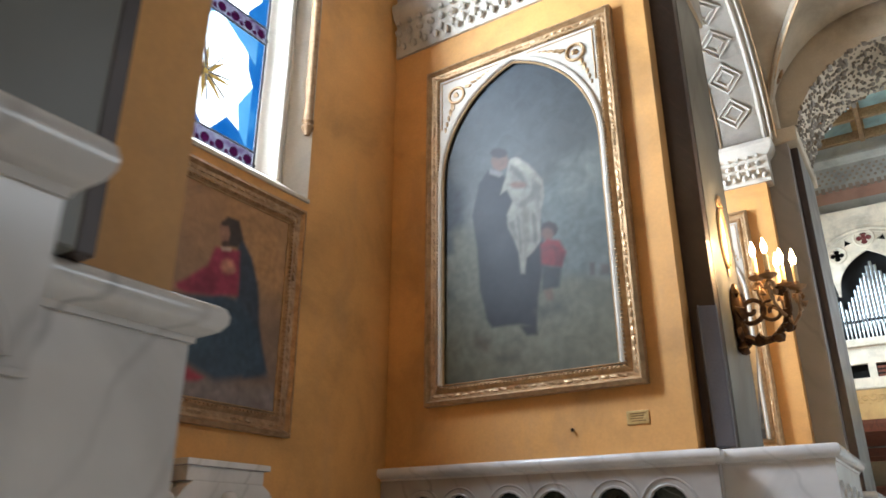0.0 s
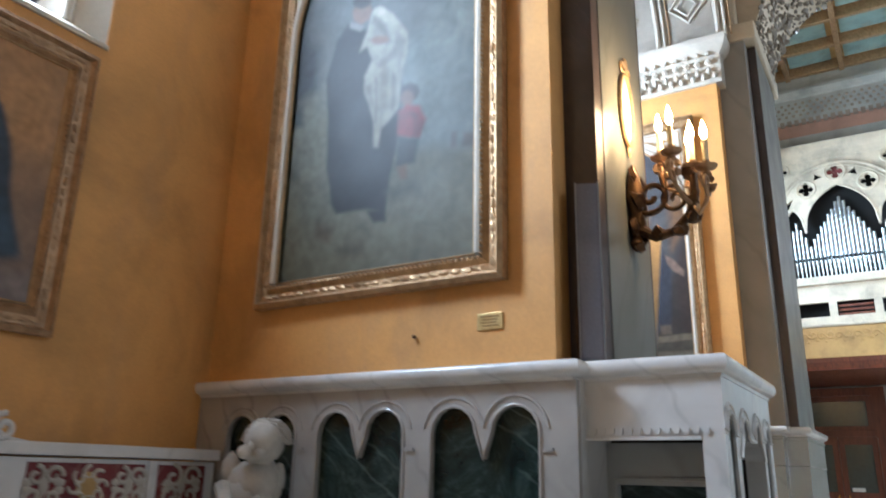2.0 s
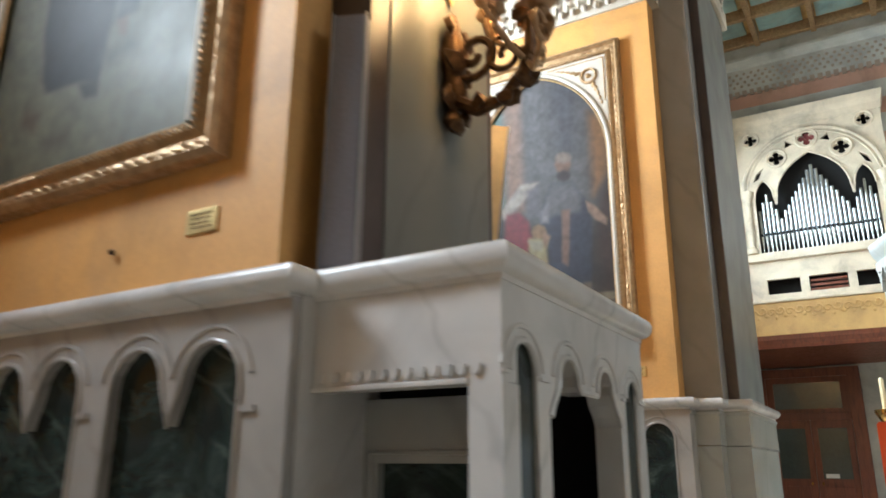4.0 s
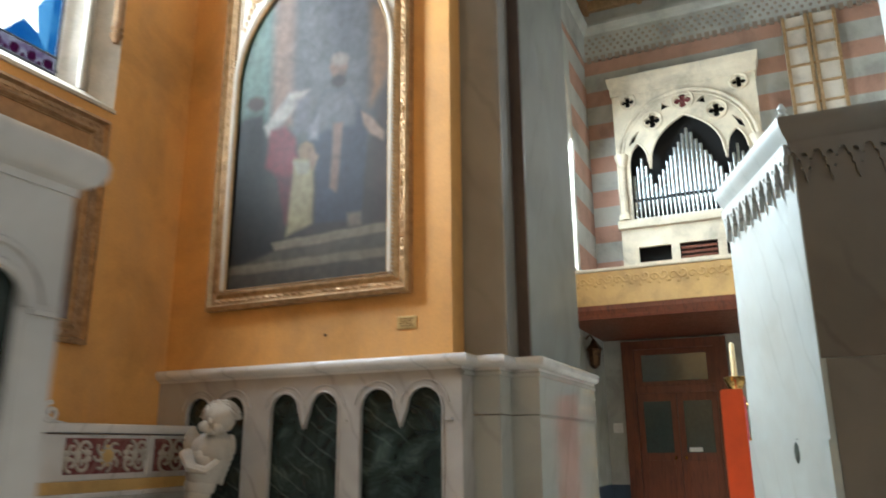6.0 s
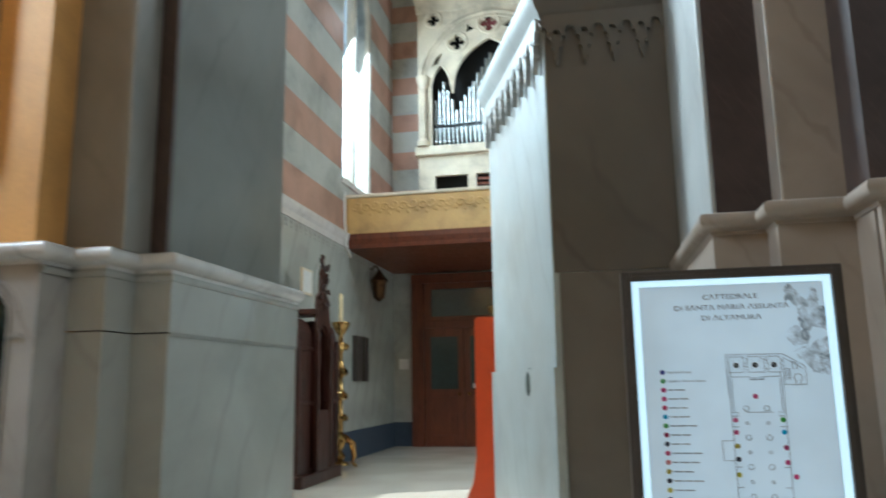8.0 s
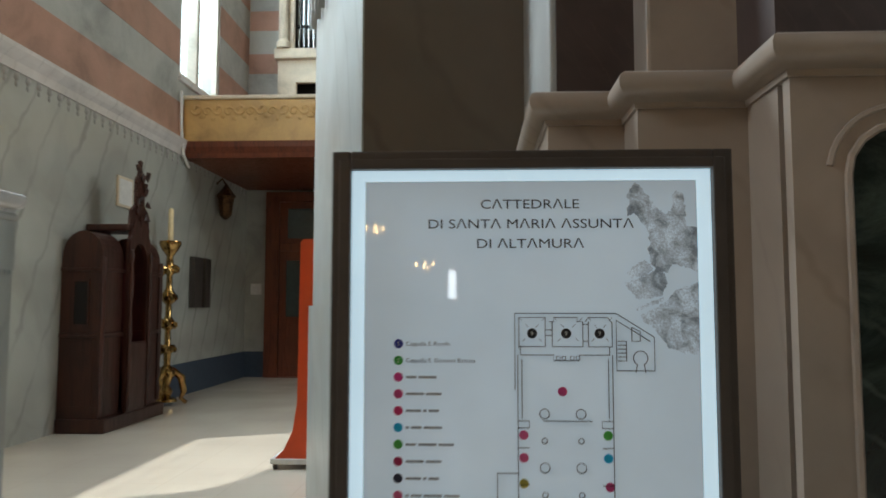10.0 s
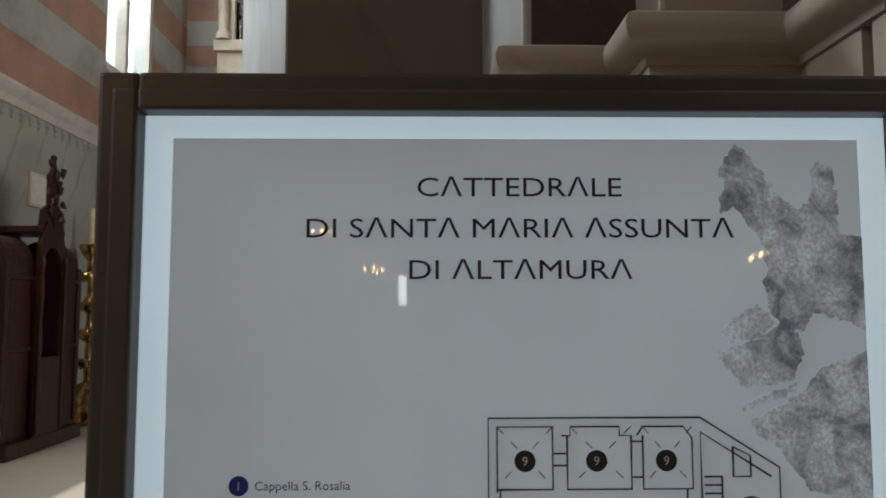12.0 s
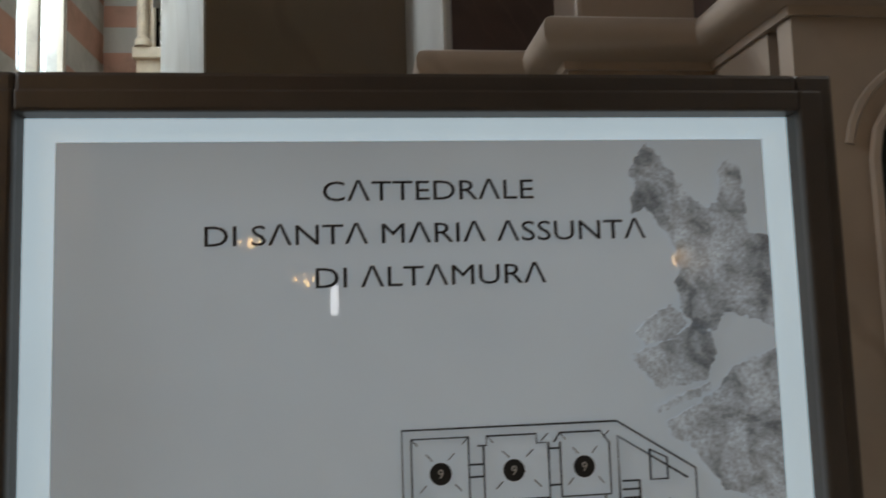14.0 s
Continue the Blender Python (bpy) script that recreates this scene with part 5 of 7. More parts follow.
def painted_canvas(x0, x1, z0, z1, y, nx, nz, ground, shapes, parent, gain=0.5):
    """A canvas whose paint is laid on shape by shape, each with a brushed soft edge. ground: colour at foot and head."""
    u, v = np.meshgrid(np.linspace(0, 1, nx + 1), np.linspace(0, 1, nz + 1))
    asp = (z1 - z0) / (x1 - x0)
    wob = np.array([[noise.noise(Vector((a * 9, c * 9 * asp, 3.1))), noise.noise(Vector((a * 9, c * 9 * asp, 8.7))), noise.noise(Vector((a * 30, c * 30 * asp, 1.3)))] for a, c in zip(u.ravel(), v.ravel())])
    pu = u.ravel() + wob[:, 0] * 0.006
    pv = v.ravel() + wob[:, 1] * 0.006 / asp
    lo, hi = np.array(ground[0]), np.array(ground[1])
    col = lo + (hi - lo) * np.clip(v.ravel(), 0, 1)[:, None]
    for poly, c, soft in shapes:
        p = np.array(poly) * np.array([1.0, asp])
        q = np.stack([pu, pv * asp], 1)
        d = np.full(len(q), 9.0)
        inside = np.zeros(len(q), bool)
        for i in range(len(p)):
            a, e = p[i], p[(i + 1) % len(p)]
            ab = e - a
            t = np.clip(((q - a) @ ab) / max(1e-9, ab @ ab), 0, 1)
            d = np.minimum(d, np.linalg.norm(q - a - t[:, None] * ab, axis=1))
            cross = ((a[1] > q[:, 1]) != (e[1] > q[:, 1])) & (q[:, 0] < (e[0] - a[0]) * (q[:, 1] - a[1]) / (e[1] - a[1] + 1e-12) + a[0])
            inside ^= cross
        s = np.where(inside, d, -d)
        k = np.clip(0.5 + s / (2 * soft), 0, 1)
        k = (k * k * (3 - 2 * k))[:, None]
        tone = np.array(c) * (1 + 0.16 * wob[:, 2:3] + 0.14 * wob[:, 0:1])
        col = col * (1 - k) + tone * k
    col = np.clip(col * gain * (1 + 0.08 * wob[:, 2:3]), 0.004, 1)
    verts = [(x0 + (x1 - x0) * a, y, z0 + (z1 - z0) * c) for a, c in zip(u.ravel(), v.ravel())]
    w = nx + 1
    faces = [(j * w + i, j * w + i + 1, (j + 1) * w + i + 1, (j + 1) * w + i) for j in range(nz) for i in range(nx)]
    me = bpy.data.meshes.new("canvas")
    me.from_pydata(verts, [], faces)
    at = me.color_attributes.new("pigment", 'FLOAT_COLOR', 'POINT')
    at.data.foreach_set("color", np.concatenate([col, np.ones((len(col), 1))], 1).astype(np.float32).ravel())
    me.materials.append(CANVAS)
    ob = new("canvas", me)
    ob.parent = parent
    ob["label"] = "oil painting on canvas"
    return ob


def square_painting(name, m, mat, label):
    t = thing(name, m, label, "painting", "chapel paintings")
    w, h = 1.64, 1.89
    gilt_frame(t, w, h, 0.17, 0.07, DULL_GILT, DULL_GILT)
    part("back_board", boxes((-0.68, 0.68, -0.02, -0.002, 0.15, h - 0.15)), DARK_WOOD, t)
    # gain of 1.5 lifts the pigment, putting veiling haze into the paint
    painted_canvas(-0.66, 0.66, 0.16, h - 0.16, -0.03, 110, 131, *mat, t, 1.5)
    part("inner_line", tube(bmesh.new(), [(-0.65, -0.035, 0.17), (0.65, -0.035, 0.17), (0.65, -0.035, h - 0.17), (-0.65, -0.035, h - 0.17)], 0.01, 6, closed=True), GILT, t, "thin gilt line")
    return t


arched_painting("arched_painting", pose(-2.98, 5.718, 2.65), (((0.2, 0.2, 0.16), (0.06, 0.075, 0.09)), ONE), "gilt-framed arched painting of dark-robed figures on grey ground")
arched_painting("arched_painting", pose(-2.98, 11.088, 2.65), (((0.06, 0.05, 0.045), (0.09, 0.09, 0.1)), TWO), "gilt-framed arched painting of robed figures on steps")
square_painting("square_painting", pose(X_WALL + 0.002, 3.64, 2.29, 0, 0, 90), (((0.11, 0.082, 0.068), (0.24, 0.135, 0.064)), HEART), "bronze-framed painting of a seated red-robed figure")
square_painting("square_painting", pose(X_WALL + 0.002, 9.36, 2.29, 0, 0, 90), (((0.11, 0.082, 0.068), (0.24, 0.135, 0.064)), HEART), "bronze-framed painting below a stained-glass window")


def wall_plaque(x, y, z):
    t = thing("wall_plaque", pose(x, y, z), "small engraved brass plaque on ochre wall", "plaque", "brass plaques")
    part("plate", boxes((-0.085, 0.085, -0.008, 0, -0.05, 0.05), bevel=0.004), BRASS_PLATE, t)
    for k in range(4):
        part("text_line", boxes((-0.06 + 0.012 * (k % 2), 0.06 - 0.01 * (k % 3), -0.0095, -0.008, 0.026 - k * 0.018, 0.031 - k * 0.018)), BRONZE, t, "unreadable engraved line")
    return t


wall_plaque(-2.097, 5.719, 2.413)
wall_plaque(-2.03, 11.089, 2.42)
for x, y, z in ((-2.62, 5.71, 2.36), (-2.76, 11.08, 2.37)):
    bm = lathe(bmesh.new(), [(0.012, 0), (0.013, 0.012), (0.008, 0.018)], 10, m=pose(x, y, z, 90))
    tagged(part("wall_peg", bm, BRONZE, None, "", True), "small dark metal peg in the ochre wall", "peg", "wall pegs")


def column_speaker(m, label, case):
    t = thing("column_speaker", m, label, "loudspeaker", "column loudspeakers")
    part("case", boxes((-0.068, 0.068, 0.004, 0.09, 0, 1.05), bevel=0.008), case, t)
    part("grille", boxes((-0.06, 0.06, 0.0, 0.01, 0.012, 1.04), bevel=0.003), SPEAKER_GREY, t, "grey perforated grille")
    part("edge_strip", boxes((-0.07, -0.063, -0.002, 0.01, 0, 1.055)), FRAME_GREY, t)
    part("edge_strip", boxes((0.063, 0.07, -0.002, 0.01, 0, 1.055)), FRAME_GREY, t)
    part("bracket", boxes((-0.02, 0.02, 0.09, 0.14, 0.45, 0.6)), BRONZE, t)
    part("cable", tube(bmesh.new(), [(-0.075, 0.05, 0.4), (-0.085, 0.06, 0.2), (-0.08, 0.07, 0.0)], 0.004, 5), BRONZE, t)
    return t


column_speaker(pose(-1.52, 5.83, 2.17, -1.5, 0, 22), "slim grey column loudspeaker standing beside pier", SPEAKER_GREY)
column_speaker(pose(-1.56, 7.06, 2.17, 6.0, 0, 125), "slim beige column loudspeaker beside pier", SPEAKER_SIDE)


# ---- bracket lamp on the pier ----


def spiral(cx, cz, r0, r1, a0, turns, n=26):
    return [(cx + (r0 + (r1 - r0) * i / n) * math.cos(radians(a0 + 360 * turns * i / n)), cz + (r0 + (r1 - r0) * i / n) * math.sin(radians(a0 + 360 * turns * i / n))) for i in range(n + 1)]


SCONCE = (-1.478, 6.52, 2.98)
sc = thing("candle_sconce", pose(*SCONCE), "dark gilt scrolled wall sconce with lit candle bulbs", "wall lamp")
bm = bmesh.new()
lathe(bm, [(0.01, -0.02), (0.05, 0.03), (0.03, 0.08), (0.07, 0.16), (0.05, 0.25), (0.08, 0.36), (0.04, 0.5), (0.015, 0.58)], 12, (0.03, 0, 0))
plate = part("wall_plate", bm, BRONZE, sc, "leafy bronze wall plate", True)
for k in range(9):
    part("leaf", blob(bmesh.new(), (0.05 + 0.02 * (k % 2), 0.06 * math.sin(k * 2.1), 0.02 + k * 0.06), 0.045, 1, (0.8, 1, 1.3), 0.9), BRONZE, plate, "", True)
bm = bmesh.new()
main = [(0.06, 0, 0.12), (0.16, 0, 0.06), (0.28, 0, 0.08), (0.38, 0, 0.18), (0.42, 0, 0.3), (0.42, 0, 0.46)]
tube(bm, main, 0.028, 8, taper=[1.3, 1.2, 1.1, 1.1, 1.0, 0.9])
tube(bm, [(x, 0, z) for x, z in spiral(0.14, 0.34, 0.13, 0.02, 200, 1.4)], 0.02, 7)
tube(bm, [(x, 0, z) for x, z in spiral(0.3, 0.3, 0.1, 0.02, 90, 1.3)], 0.016, 7)
scroll = part("main_scroll", bm, BRONZE, sc, "", True)
for k in range(16):
    q = Vector(main[k % 6])
    part("leaf", blob(bmesh.new(), q + Vector((0.03 * math.sin(k), 0.035 * math.cos(k * 1.7), 0.03 * math.cos(k))), 0.036, 1, (1.3, 0.7, 1.1), 1.0), BRONZE, scroll, "", True)
CANDLES = [(0.42, 0.0, 0.48), (0.34, -0.2, 0.52), (0.36, 0.2, 0.52), (0.52, -0.09, 0.42), (0.22, 0.0, 0.58)]
for k, (x, y, z) in enumerate(CANDLES):
    arm = bmesh.new()
    if k:
        tube(arm, [(0.4, 0, 0.24), (0.4 + (x - 0.4) * 0.4, y * 0.5, z - 0.26), (0.4 + (x - 0.4) * 0.85, y * 0.95, z - 0.2), (x, y, z - 0.1), (x, y, z)], 0.014, 7)
        d = 1 if y >= 0 else -1
        tube(arm, [(x, y + d * a, z - 0.1 + c) for a, c in spiral(0.03, 0.0, 0.085, 0.015, 180, 1.3, 20)], 0.012, 6)
        for j in range(5):
            blob(arm, (x + 0.03 * math.cos(j * 1.3), y + 0.05 * math.sin(j * 1.9), z - 0.12 + 0.02 * j), 0.024, 1, (1, 1, 1.2), 1.0)
    lathe(arm, [(0.012, -0.05), (0.03, -0.03), (0.02, -0.01), (0.06, 0.01), (0.07, 0.025), (0.02, 0.03), (0.022, 0.06)], 14, (x, y, z))
    a = part("arm", arm, DULL_GILT, sc, "", True)
    part("candle_sleeve", lathe(bmesh.new(), [(0.019, 0.03), (0.02, 0.2), (0.014, 0.205)], 10, (x, y, z)), WAX, a, "ivory candle sleeve", True)
    part("bulb", lathe(bmesh.new(), [(0.009, 0.205), (0.022, 0.235), (0.024, 0.26), (0.015, 0.3), (0.002, 0.34)], 10, (x, y, z)), FLAME, a, "glowing candle bulb", True)
    bulb_light("candle_bulb_light", (SCONCE[0] + x, SCONCE[1] + y, SCONCE[2] + z + 0.38), 11.0)

med = thing("oval_medallion", pose(-1.478, 6.52, 3.98), "gilt oval medallion on the grey marble pier", "medallion")
oval = [(0.13 * math.cos(radians(a)), 0.27 * math.sin(radians(a))) for a in range(0, 360, 15)]
part("ring", tube(bmesh.new(), [(0.012, x, z) for x, z in oval], 0.016, 7, closed=True), GILT, med, "", True)
part("field", slab(oval, [], 0.012, pose(0.008, 0, 0, 0, 0, 90)), WHITE, med, "pale field")
bm = bmesh.new()
for s in (-1, 1):
    tube(bm, [(0.015, s * x, 0.3 + z) for x, z in spiral(0.06, 0.02, 0.05, 0.01, 180, 1.0, 14)], 0.01, 6)
part("crest", bm, GILT, med, "gilt scroll crest", True)
part("finial", blob(bmesh.new(), (0.015, 0, 0.36), 0.035, 1, (0.5, 0.8, 1.4), 0.5), GILT, med, "", True)
part("pendant", blob(bmesh.new(), (0.015, 0, -0.31), 0.03, 1, (0.5, 0.8, 1.6), 0.5), GILT, med, "", True)

# ---- altars ----


def altar(m, label):
    """Marble altar with stepped inlaid gradine and a carved crest; local x along the wall, front at -y."""
    t = thing("altar", m, label, "altar", "chapel altars")
    part("mensa", boxes((-1.1, 1.1, -1.1, -0.35, 0.88, 1.0), bevel=0.015), MARBLE, t)
    part("body", boxes((-1.0, 1.0, -1.0, -0.02, 0, 0.88), bevel=0.01), MARBLE, t)
    part("lower_step", boxes((-1.85, 1.85, -0.4, -0.02, 0, 1.16), bevel=0.008), MARBLE, t)
    part("lower_ledge", boxes((-1.88, 1.88, -0.44, -0.02, 1.16, 1.2), bevel=0.01), MARBLE, t)
    part("ochre_band", boxes((-1.84, 1.84, -0.385, -0.02, 1.2, 1.28)), BALCONY_WOOD, t, "ochre yellow marble band")
    part("upper_step", boxes((-1.9, 1.9, -0.36, -0.02, 1.28, 1.6), bevel=0.006), MARBLE, t)
    part("top_ledge", boxes((-1.92, 1.92, -0.39, -0.02, 1.61, 1.68), bevel=0.012), MARBLE, t, "white marble ledge")
    for s in (-1, 1):
        for a, w in ((0.64, 0.72), (1.46, 0.36)):
            x0, x1 = sorted((s * a, s * (a + w)))
            part("inlay_panel", boxes((x0, x1, -0.368, -0.35, 1.325, 1.575)), RED_MARBLE, t, "dark red inlaid panel")
        part("divider", boxes((s * 1.41 - 0.025, s * 1.41 + 0.025, -0.375, -0.35, 1.3, 1.6), bevel=0.004), MARBLE, t)
        for cx, size in ((0.74, 1.0), (1.26, 1.0), (1.64, 1.35)):
            for j in range(4):
                bm = bmesh.new()
                sx, sz = -1 if j % 2 else 1, 1 if j < 2 else -1
                tube(bm, [(s * cx + sx * (0.05 * size + u), -0.37, 1.45 + sz * 0.055 + v) for u, v in spiral(0, 0, 0.055 * size, 0.01, 90 * j, 1.1, 14)], 0.013, 6)
                blob(bm, (s * cx + sx * 0.085 * size, -0.37, 1.45 + sz * 0.02), 0.026, 1, (1.3, 0.3, 1), 0.6)
                part("scroll_inlay", bm, AGED_STONE, t, "pale scrolling leaf inlay", True)
            part("bud_inlay", blob(bmesh.new(), (s * cx, -0.37, 1.45), 0.034, 1, (1, 0.4, 1.6), 0.3), AGED_STONE, t, "pale bud inlay", True)
        cx = s * 1.0
        for j in range(8):
            bm = bmesh.new()
            a = radians(j * 45)
            tube(bm, [(cx + 0.075 * math.cos(a) + u * 0.9, -0.37, 1.45 + 0.07 * math.sin(a) + v * 0.9) for u, v in spiral(0, 0, 0.05, 0.01, j * 45, 0.8, 10)], 0.011, 5)
            part("scroll_inlay", bm, AGED_STONE, t, "pale scrolling leaf inlay", True)
        part("amber_inlay", blob(bmesh.new(), (cx, -0.365, 1.45), 0.07, 2, (1, 0.25, 1.2)), BALCONY_WOOD, t, "amber stone inlay", True)
    crest = [(-0.62, 1.68), (0.62, 1.68)] + [(0.5, 1.7), (0.42, 1.76), (0.34, 1.86), (0.28, 1.9), (-0.28, 1.9), (-0.34, 1.86), (-0.42, 1.76), (-0.5, 1.7)]
    part("crest", slab(crest, [], 0.22, pose(0, -0.38, 0)), MARBLE, t, "white carved marble crest")
    for x, z, r in ((-0.17, 1.72, 0.075), (0.17, 1.7, 0.075), (0.0, 1.78, 0.07), (-0.28, 1.6, 0.07), (0.3, 1.6, 0.06), (0.05, 1.62, 0.06)):
        bm = blob(bmesh.new(), (x, -0.39, z), r, 2, (1, 0.7, 1.05), 0.25)
        for side in (-1, 1):
            for k in range(3):
                blob(bm, (x + side * r * (0.9 + 0.35 * k), -0.38, z - 0.02 - 0.012 * k), r * (0.62 - 0.12 * k), 1, (1.4, 0.5, 0.8), 0.5)
        part("winged_relief", bm, MARBLE, t, "white carved winged relief", True)
    for side in (-1, 1):
        bm = tube(bmesh.new(), [(side * (0.47 + u), -0.385, 1.74 + v) for u, v in spiral(0, 0, 0.075, 0.015, 90, 1.3, 18)], 0.018, 6)
        part("volute", bm, MARBLE, t, "", True)
    part("tabernacle_plinth", boxes((-0.32, 0.3, -0.36, -0.05, 1.9, 1.99), (-0.35, 0.33, -0.39, -0.04, 1.99, 2.03), (-0.29, 0.27, -0.34, -0.06, 1.86, 1.9), bevel=0.008), MARBLE, t, "moulded marble plinth")
    part("side_block", boxes((-0.8, -0.36, -0.24, -0.03, 1.69, 1.96)), BROWN_MARBLE, t, "dark stone block")
    return t


al = altar(pose(X_WALL + 0.02, 3.62, 0, 0, 0, 90), "white marble altar with red inlay and carved crest")
copy_thing(al, pose(X_WALL + 0.02, 9.2, 0, 0, 0, 90))


def putto(m):
    """A carved winged half-figure that tapers to a scrolled foot, one plain worn shape."""
    bm = bmesh.new()
    blob(bm, (0.05, -0.02, 1.67), 0.115, 3, (0.95, 1.0, 1.08), 0.12)
    for k in range(54):
        a, e = k * 2.39, math.asin(0.02 + 0.95 * (k + 0.5) / 54)
        blob(bm, (0.06 + 0.112 * math.cos(a) * math.cos(e), 0.108 * math.sin(a) * math.cos(e) + 0.015, 1.68 + 0.118 * math.sin(e)), 0.03, 1, (1, 1, 0.9), 0.6)
    blob(bm, (0.0, -0.128, 1.645), 0.02, 2, (0.8, 1, 1.3))
    blob(bm, (-0.035, -0.095, 1.61), 0.042, 2)
    blob(bm, (0.05, -0.1, 1.6), 0.042, 2)
    blob(bm, (0.005, -0.1, 1.575), 0.03, 2)
    spine = [(0.03, 1.52, 0.085), (0.0, 1.44, 0.14), (-0.02, 1.36, 0.14), (-0.03, 1.28, 0.125), (-0.045, 1.2, 0.105), (-0.06, 1.12, 0.085), (-0.065, 1.04, 0.07), (-0.06, 0.97, 0.075), (-0.05, 0.9, 0.1)]
    for x, z, r in spine:
        blob(bm, (x, 0.02, z), r, 2, (1, 0.75, 1.0), 0.18)
    for j in range(6):
        blob(bm, (-0.13 + 0.012 * j, 0.06, 1.5 - j * 0.055), 0.085 - 0.006 * j, 2, (0.62, 0.5, 1.35), 0.15)
        blob(bm, (0.13 - 0.01 * j, 0.06, 1.47 - j * 0.045), 0.06 - 0.004 * j, 2, (0.6, 0.5, 1.5), 0.15)
    tube(bm, [(-0.15, -0.02, 1.42), (-0.1, -0.12, 1.32), (0.0, -0.14, 1.3), (0.07, -0.11, 1.36)], 0.04, 8, taper=[1.2, 1.0, 0.85, 0.7])
    lathe(bm, [(0.18, 0.0), (0.18, 0.1), (0.13, 0.16), (0.12, 0.68), (0.16, 0.75), (0.17, 0.84)], 16, (-0.05, 0, 0))
    ob = part("putto_statue", bm, AGED_STONE, None, "", True)
    ob.matrix_world = m
    ob.scale = (1.12, 1.12, 1.03)
    return tagged(ob, "worn white stone winged putto on pedestal", "statue", "putti beside altars")


pt = putto(pose(-3.5, 5.32, 0, 0, 0, 35))
copy_thing(pt, pose(-3.5, 10.66, 0, 0, 0, 35))

# ---- oblique marble block beyond the pier ----
BLK = [(0.17, 15.15), (0.86, 13.22), (1.9, 13.24)]
# pale cool side, brown front: window light and shade put into the marble colours
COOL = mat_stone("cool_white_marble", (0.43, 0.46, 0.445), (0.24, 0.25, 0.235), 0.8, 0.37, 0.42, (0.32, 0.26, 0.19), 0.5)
SHADED_FRONT = mat_stone("shaded_front_marble", (0.14, 0.12, 0.098), (0.075, 0.062, 0.05), 0.8, 0.42, 0.6, (0.1, 0.08, 0.06), 0.5)
blk = thing("marble_enclosure", Matrix(), "tall white marble enclosure with carved drop cornice", "marble screen", "", "structure")
part("body", prism(BLK + [(1.9, 15.15)], 0, 4.16), COOL, blk)
part("base_course", prism([(0.135, 15.16), (0.842, 13.185), (0.905, 13.184), (0.905, 13.219), (0.86, 13.22), (0.18, 15.16)], 0, 1.527), COOL, blk)
# front slabs coloured dark for the shade on the south face
part("front_panel", boxes((0.872, 1.9, 13.205, 13.217, 2.2, 4.16), bevel=0.003), SHADED_FRONT, blk, "veined marble slab with shade put into its brown-grey")
part("lower_panel", boxes((0.908, 1.9, 13.208, 13.219, 0, 2.197), bevel=0.003), mat_stone("shaded_lower_slab", (0.17, 0.15, 0.125), (0.1, 0.085, 0.07), 0.8, 0.42, 0.6, (0.11, 0.09, 0.07), 0.5), blk, "marble slab with shade put into its warm grey")
TOP = [(-0.05, 4.16), (0.025, 4.16), (0.042, 4.22), (0.075, 4.26), (0.1, 4.32), (0.115, 4.36), (0.115, 4.42), (-0.05, 4.42)]
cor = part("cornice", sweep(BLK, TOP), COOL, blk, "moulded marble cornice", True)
cor.data.materials.append(SHADED_FRONT)
# the cornice's front run takes the shade-darkened colour
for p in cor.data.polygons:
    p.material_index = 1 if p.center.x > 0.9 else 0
for (a, c), n in zip(zip(BLK, BLK[1:]), (9, 5)):
    a, c = Vector((*a, 0)), Vector((*c, 0))
    st = (c - a).length / n
    here = pose(a.x, a.y, 0, 0, 0, math.degrees(math.atan2(c.y - a.y, c.x - a.x)))
    for i in range(n):
        x0 = i * st
        half = [(0.0, 4.18), (0.0, 4.08), (0.1, 4.075), (0.18, 4.04), (0.2, 4.0), (0.3, 4.0), (0.33, 3.96), (0.3, 3.92), (0.4, 3.9), (0.42, 3.84)]
        out = [(x0 + st * u, z) for u, z in half] + [(x0 + st * 0.5, 3.77)] + [(x0 + st * (1 - u), z) for u, z in half[::-1]]
        eye = arc(x0 + st * 0.5, 4.03, st * 0.12, 0, 330, 8)
        # drops and leaves in darker marble, their shadow put into the colour
        part("carved_drop", slab(out, [eye], 0.05, here @ pose(0, -0.062, 0)), GREY_MARBLE if a.x < 0.5 else SHADED_FRONT, blk)
        part("carved_leaf", blob(bmesh.new(), here @ Vector((x0, -0.025, 4.12)), 0.038, 1, (1, 1, 1.3), 0.5), GREY_MARBLE if a.x < 0.5 else SHADED_FRONT, blk, "", True)
bm = blob(bmesh.new(), (0, 0, 0), 1, 2, (0.09, 0.03, 0.13))
ov = part("bronze_boss", bm, mat_metal("green_bronze", (0.12, 0.14, 0.12), (0.04, 0.045, 0.04), 0.5, 0.7), blk, "dark oval bronze boss", True)
ov.matrix_local = pose(0.612, 13.88, 1.41, 0, 0, -70.3)
tagged(part("cornice_finial", lathe(bmesh.new(), [(0.04, 0), (0.05, 0.03), (0.025, 0.06), (0.04, 0.09), (0.015, 0.15)], 10, (0.83, 13.17, 4.42)), COOL, None, "", True), "small marble finial on the enclosure corner", "finial")

# ---- organ loft ----
loft = thing("organ_balcony", Matrix(), "ochre carved wooden organ balcony", "balcony", "", "structure")
part("front_board", boxes((T_X + 0.02, 3.2, 21.6, 21.72, 4.36, 5.1), bevel=0.015), BALCONY_WOOD, loft)
part("hand_rail", boxes((T_X + 0.02, 3.2, 21.56, 21.78, 5.1, 5.17), bevel=0.02), ORGAN_WOOD, loft)
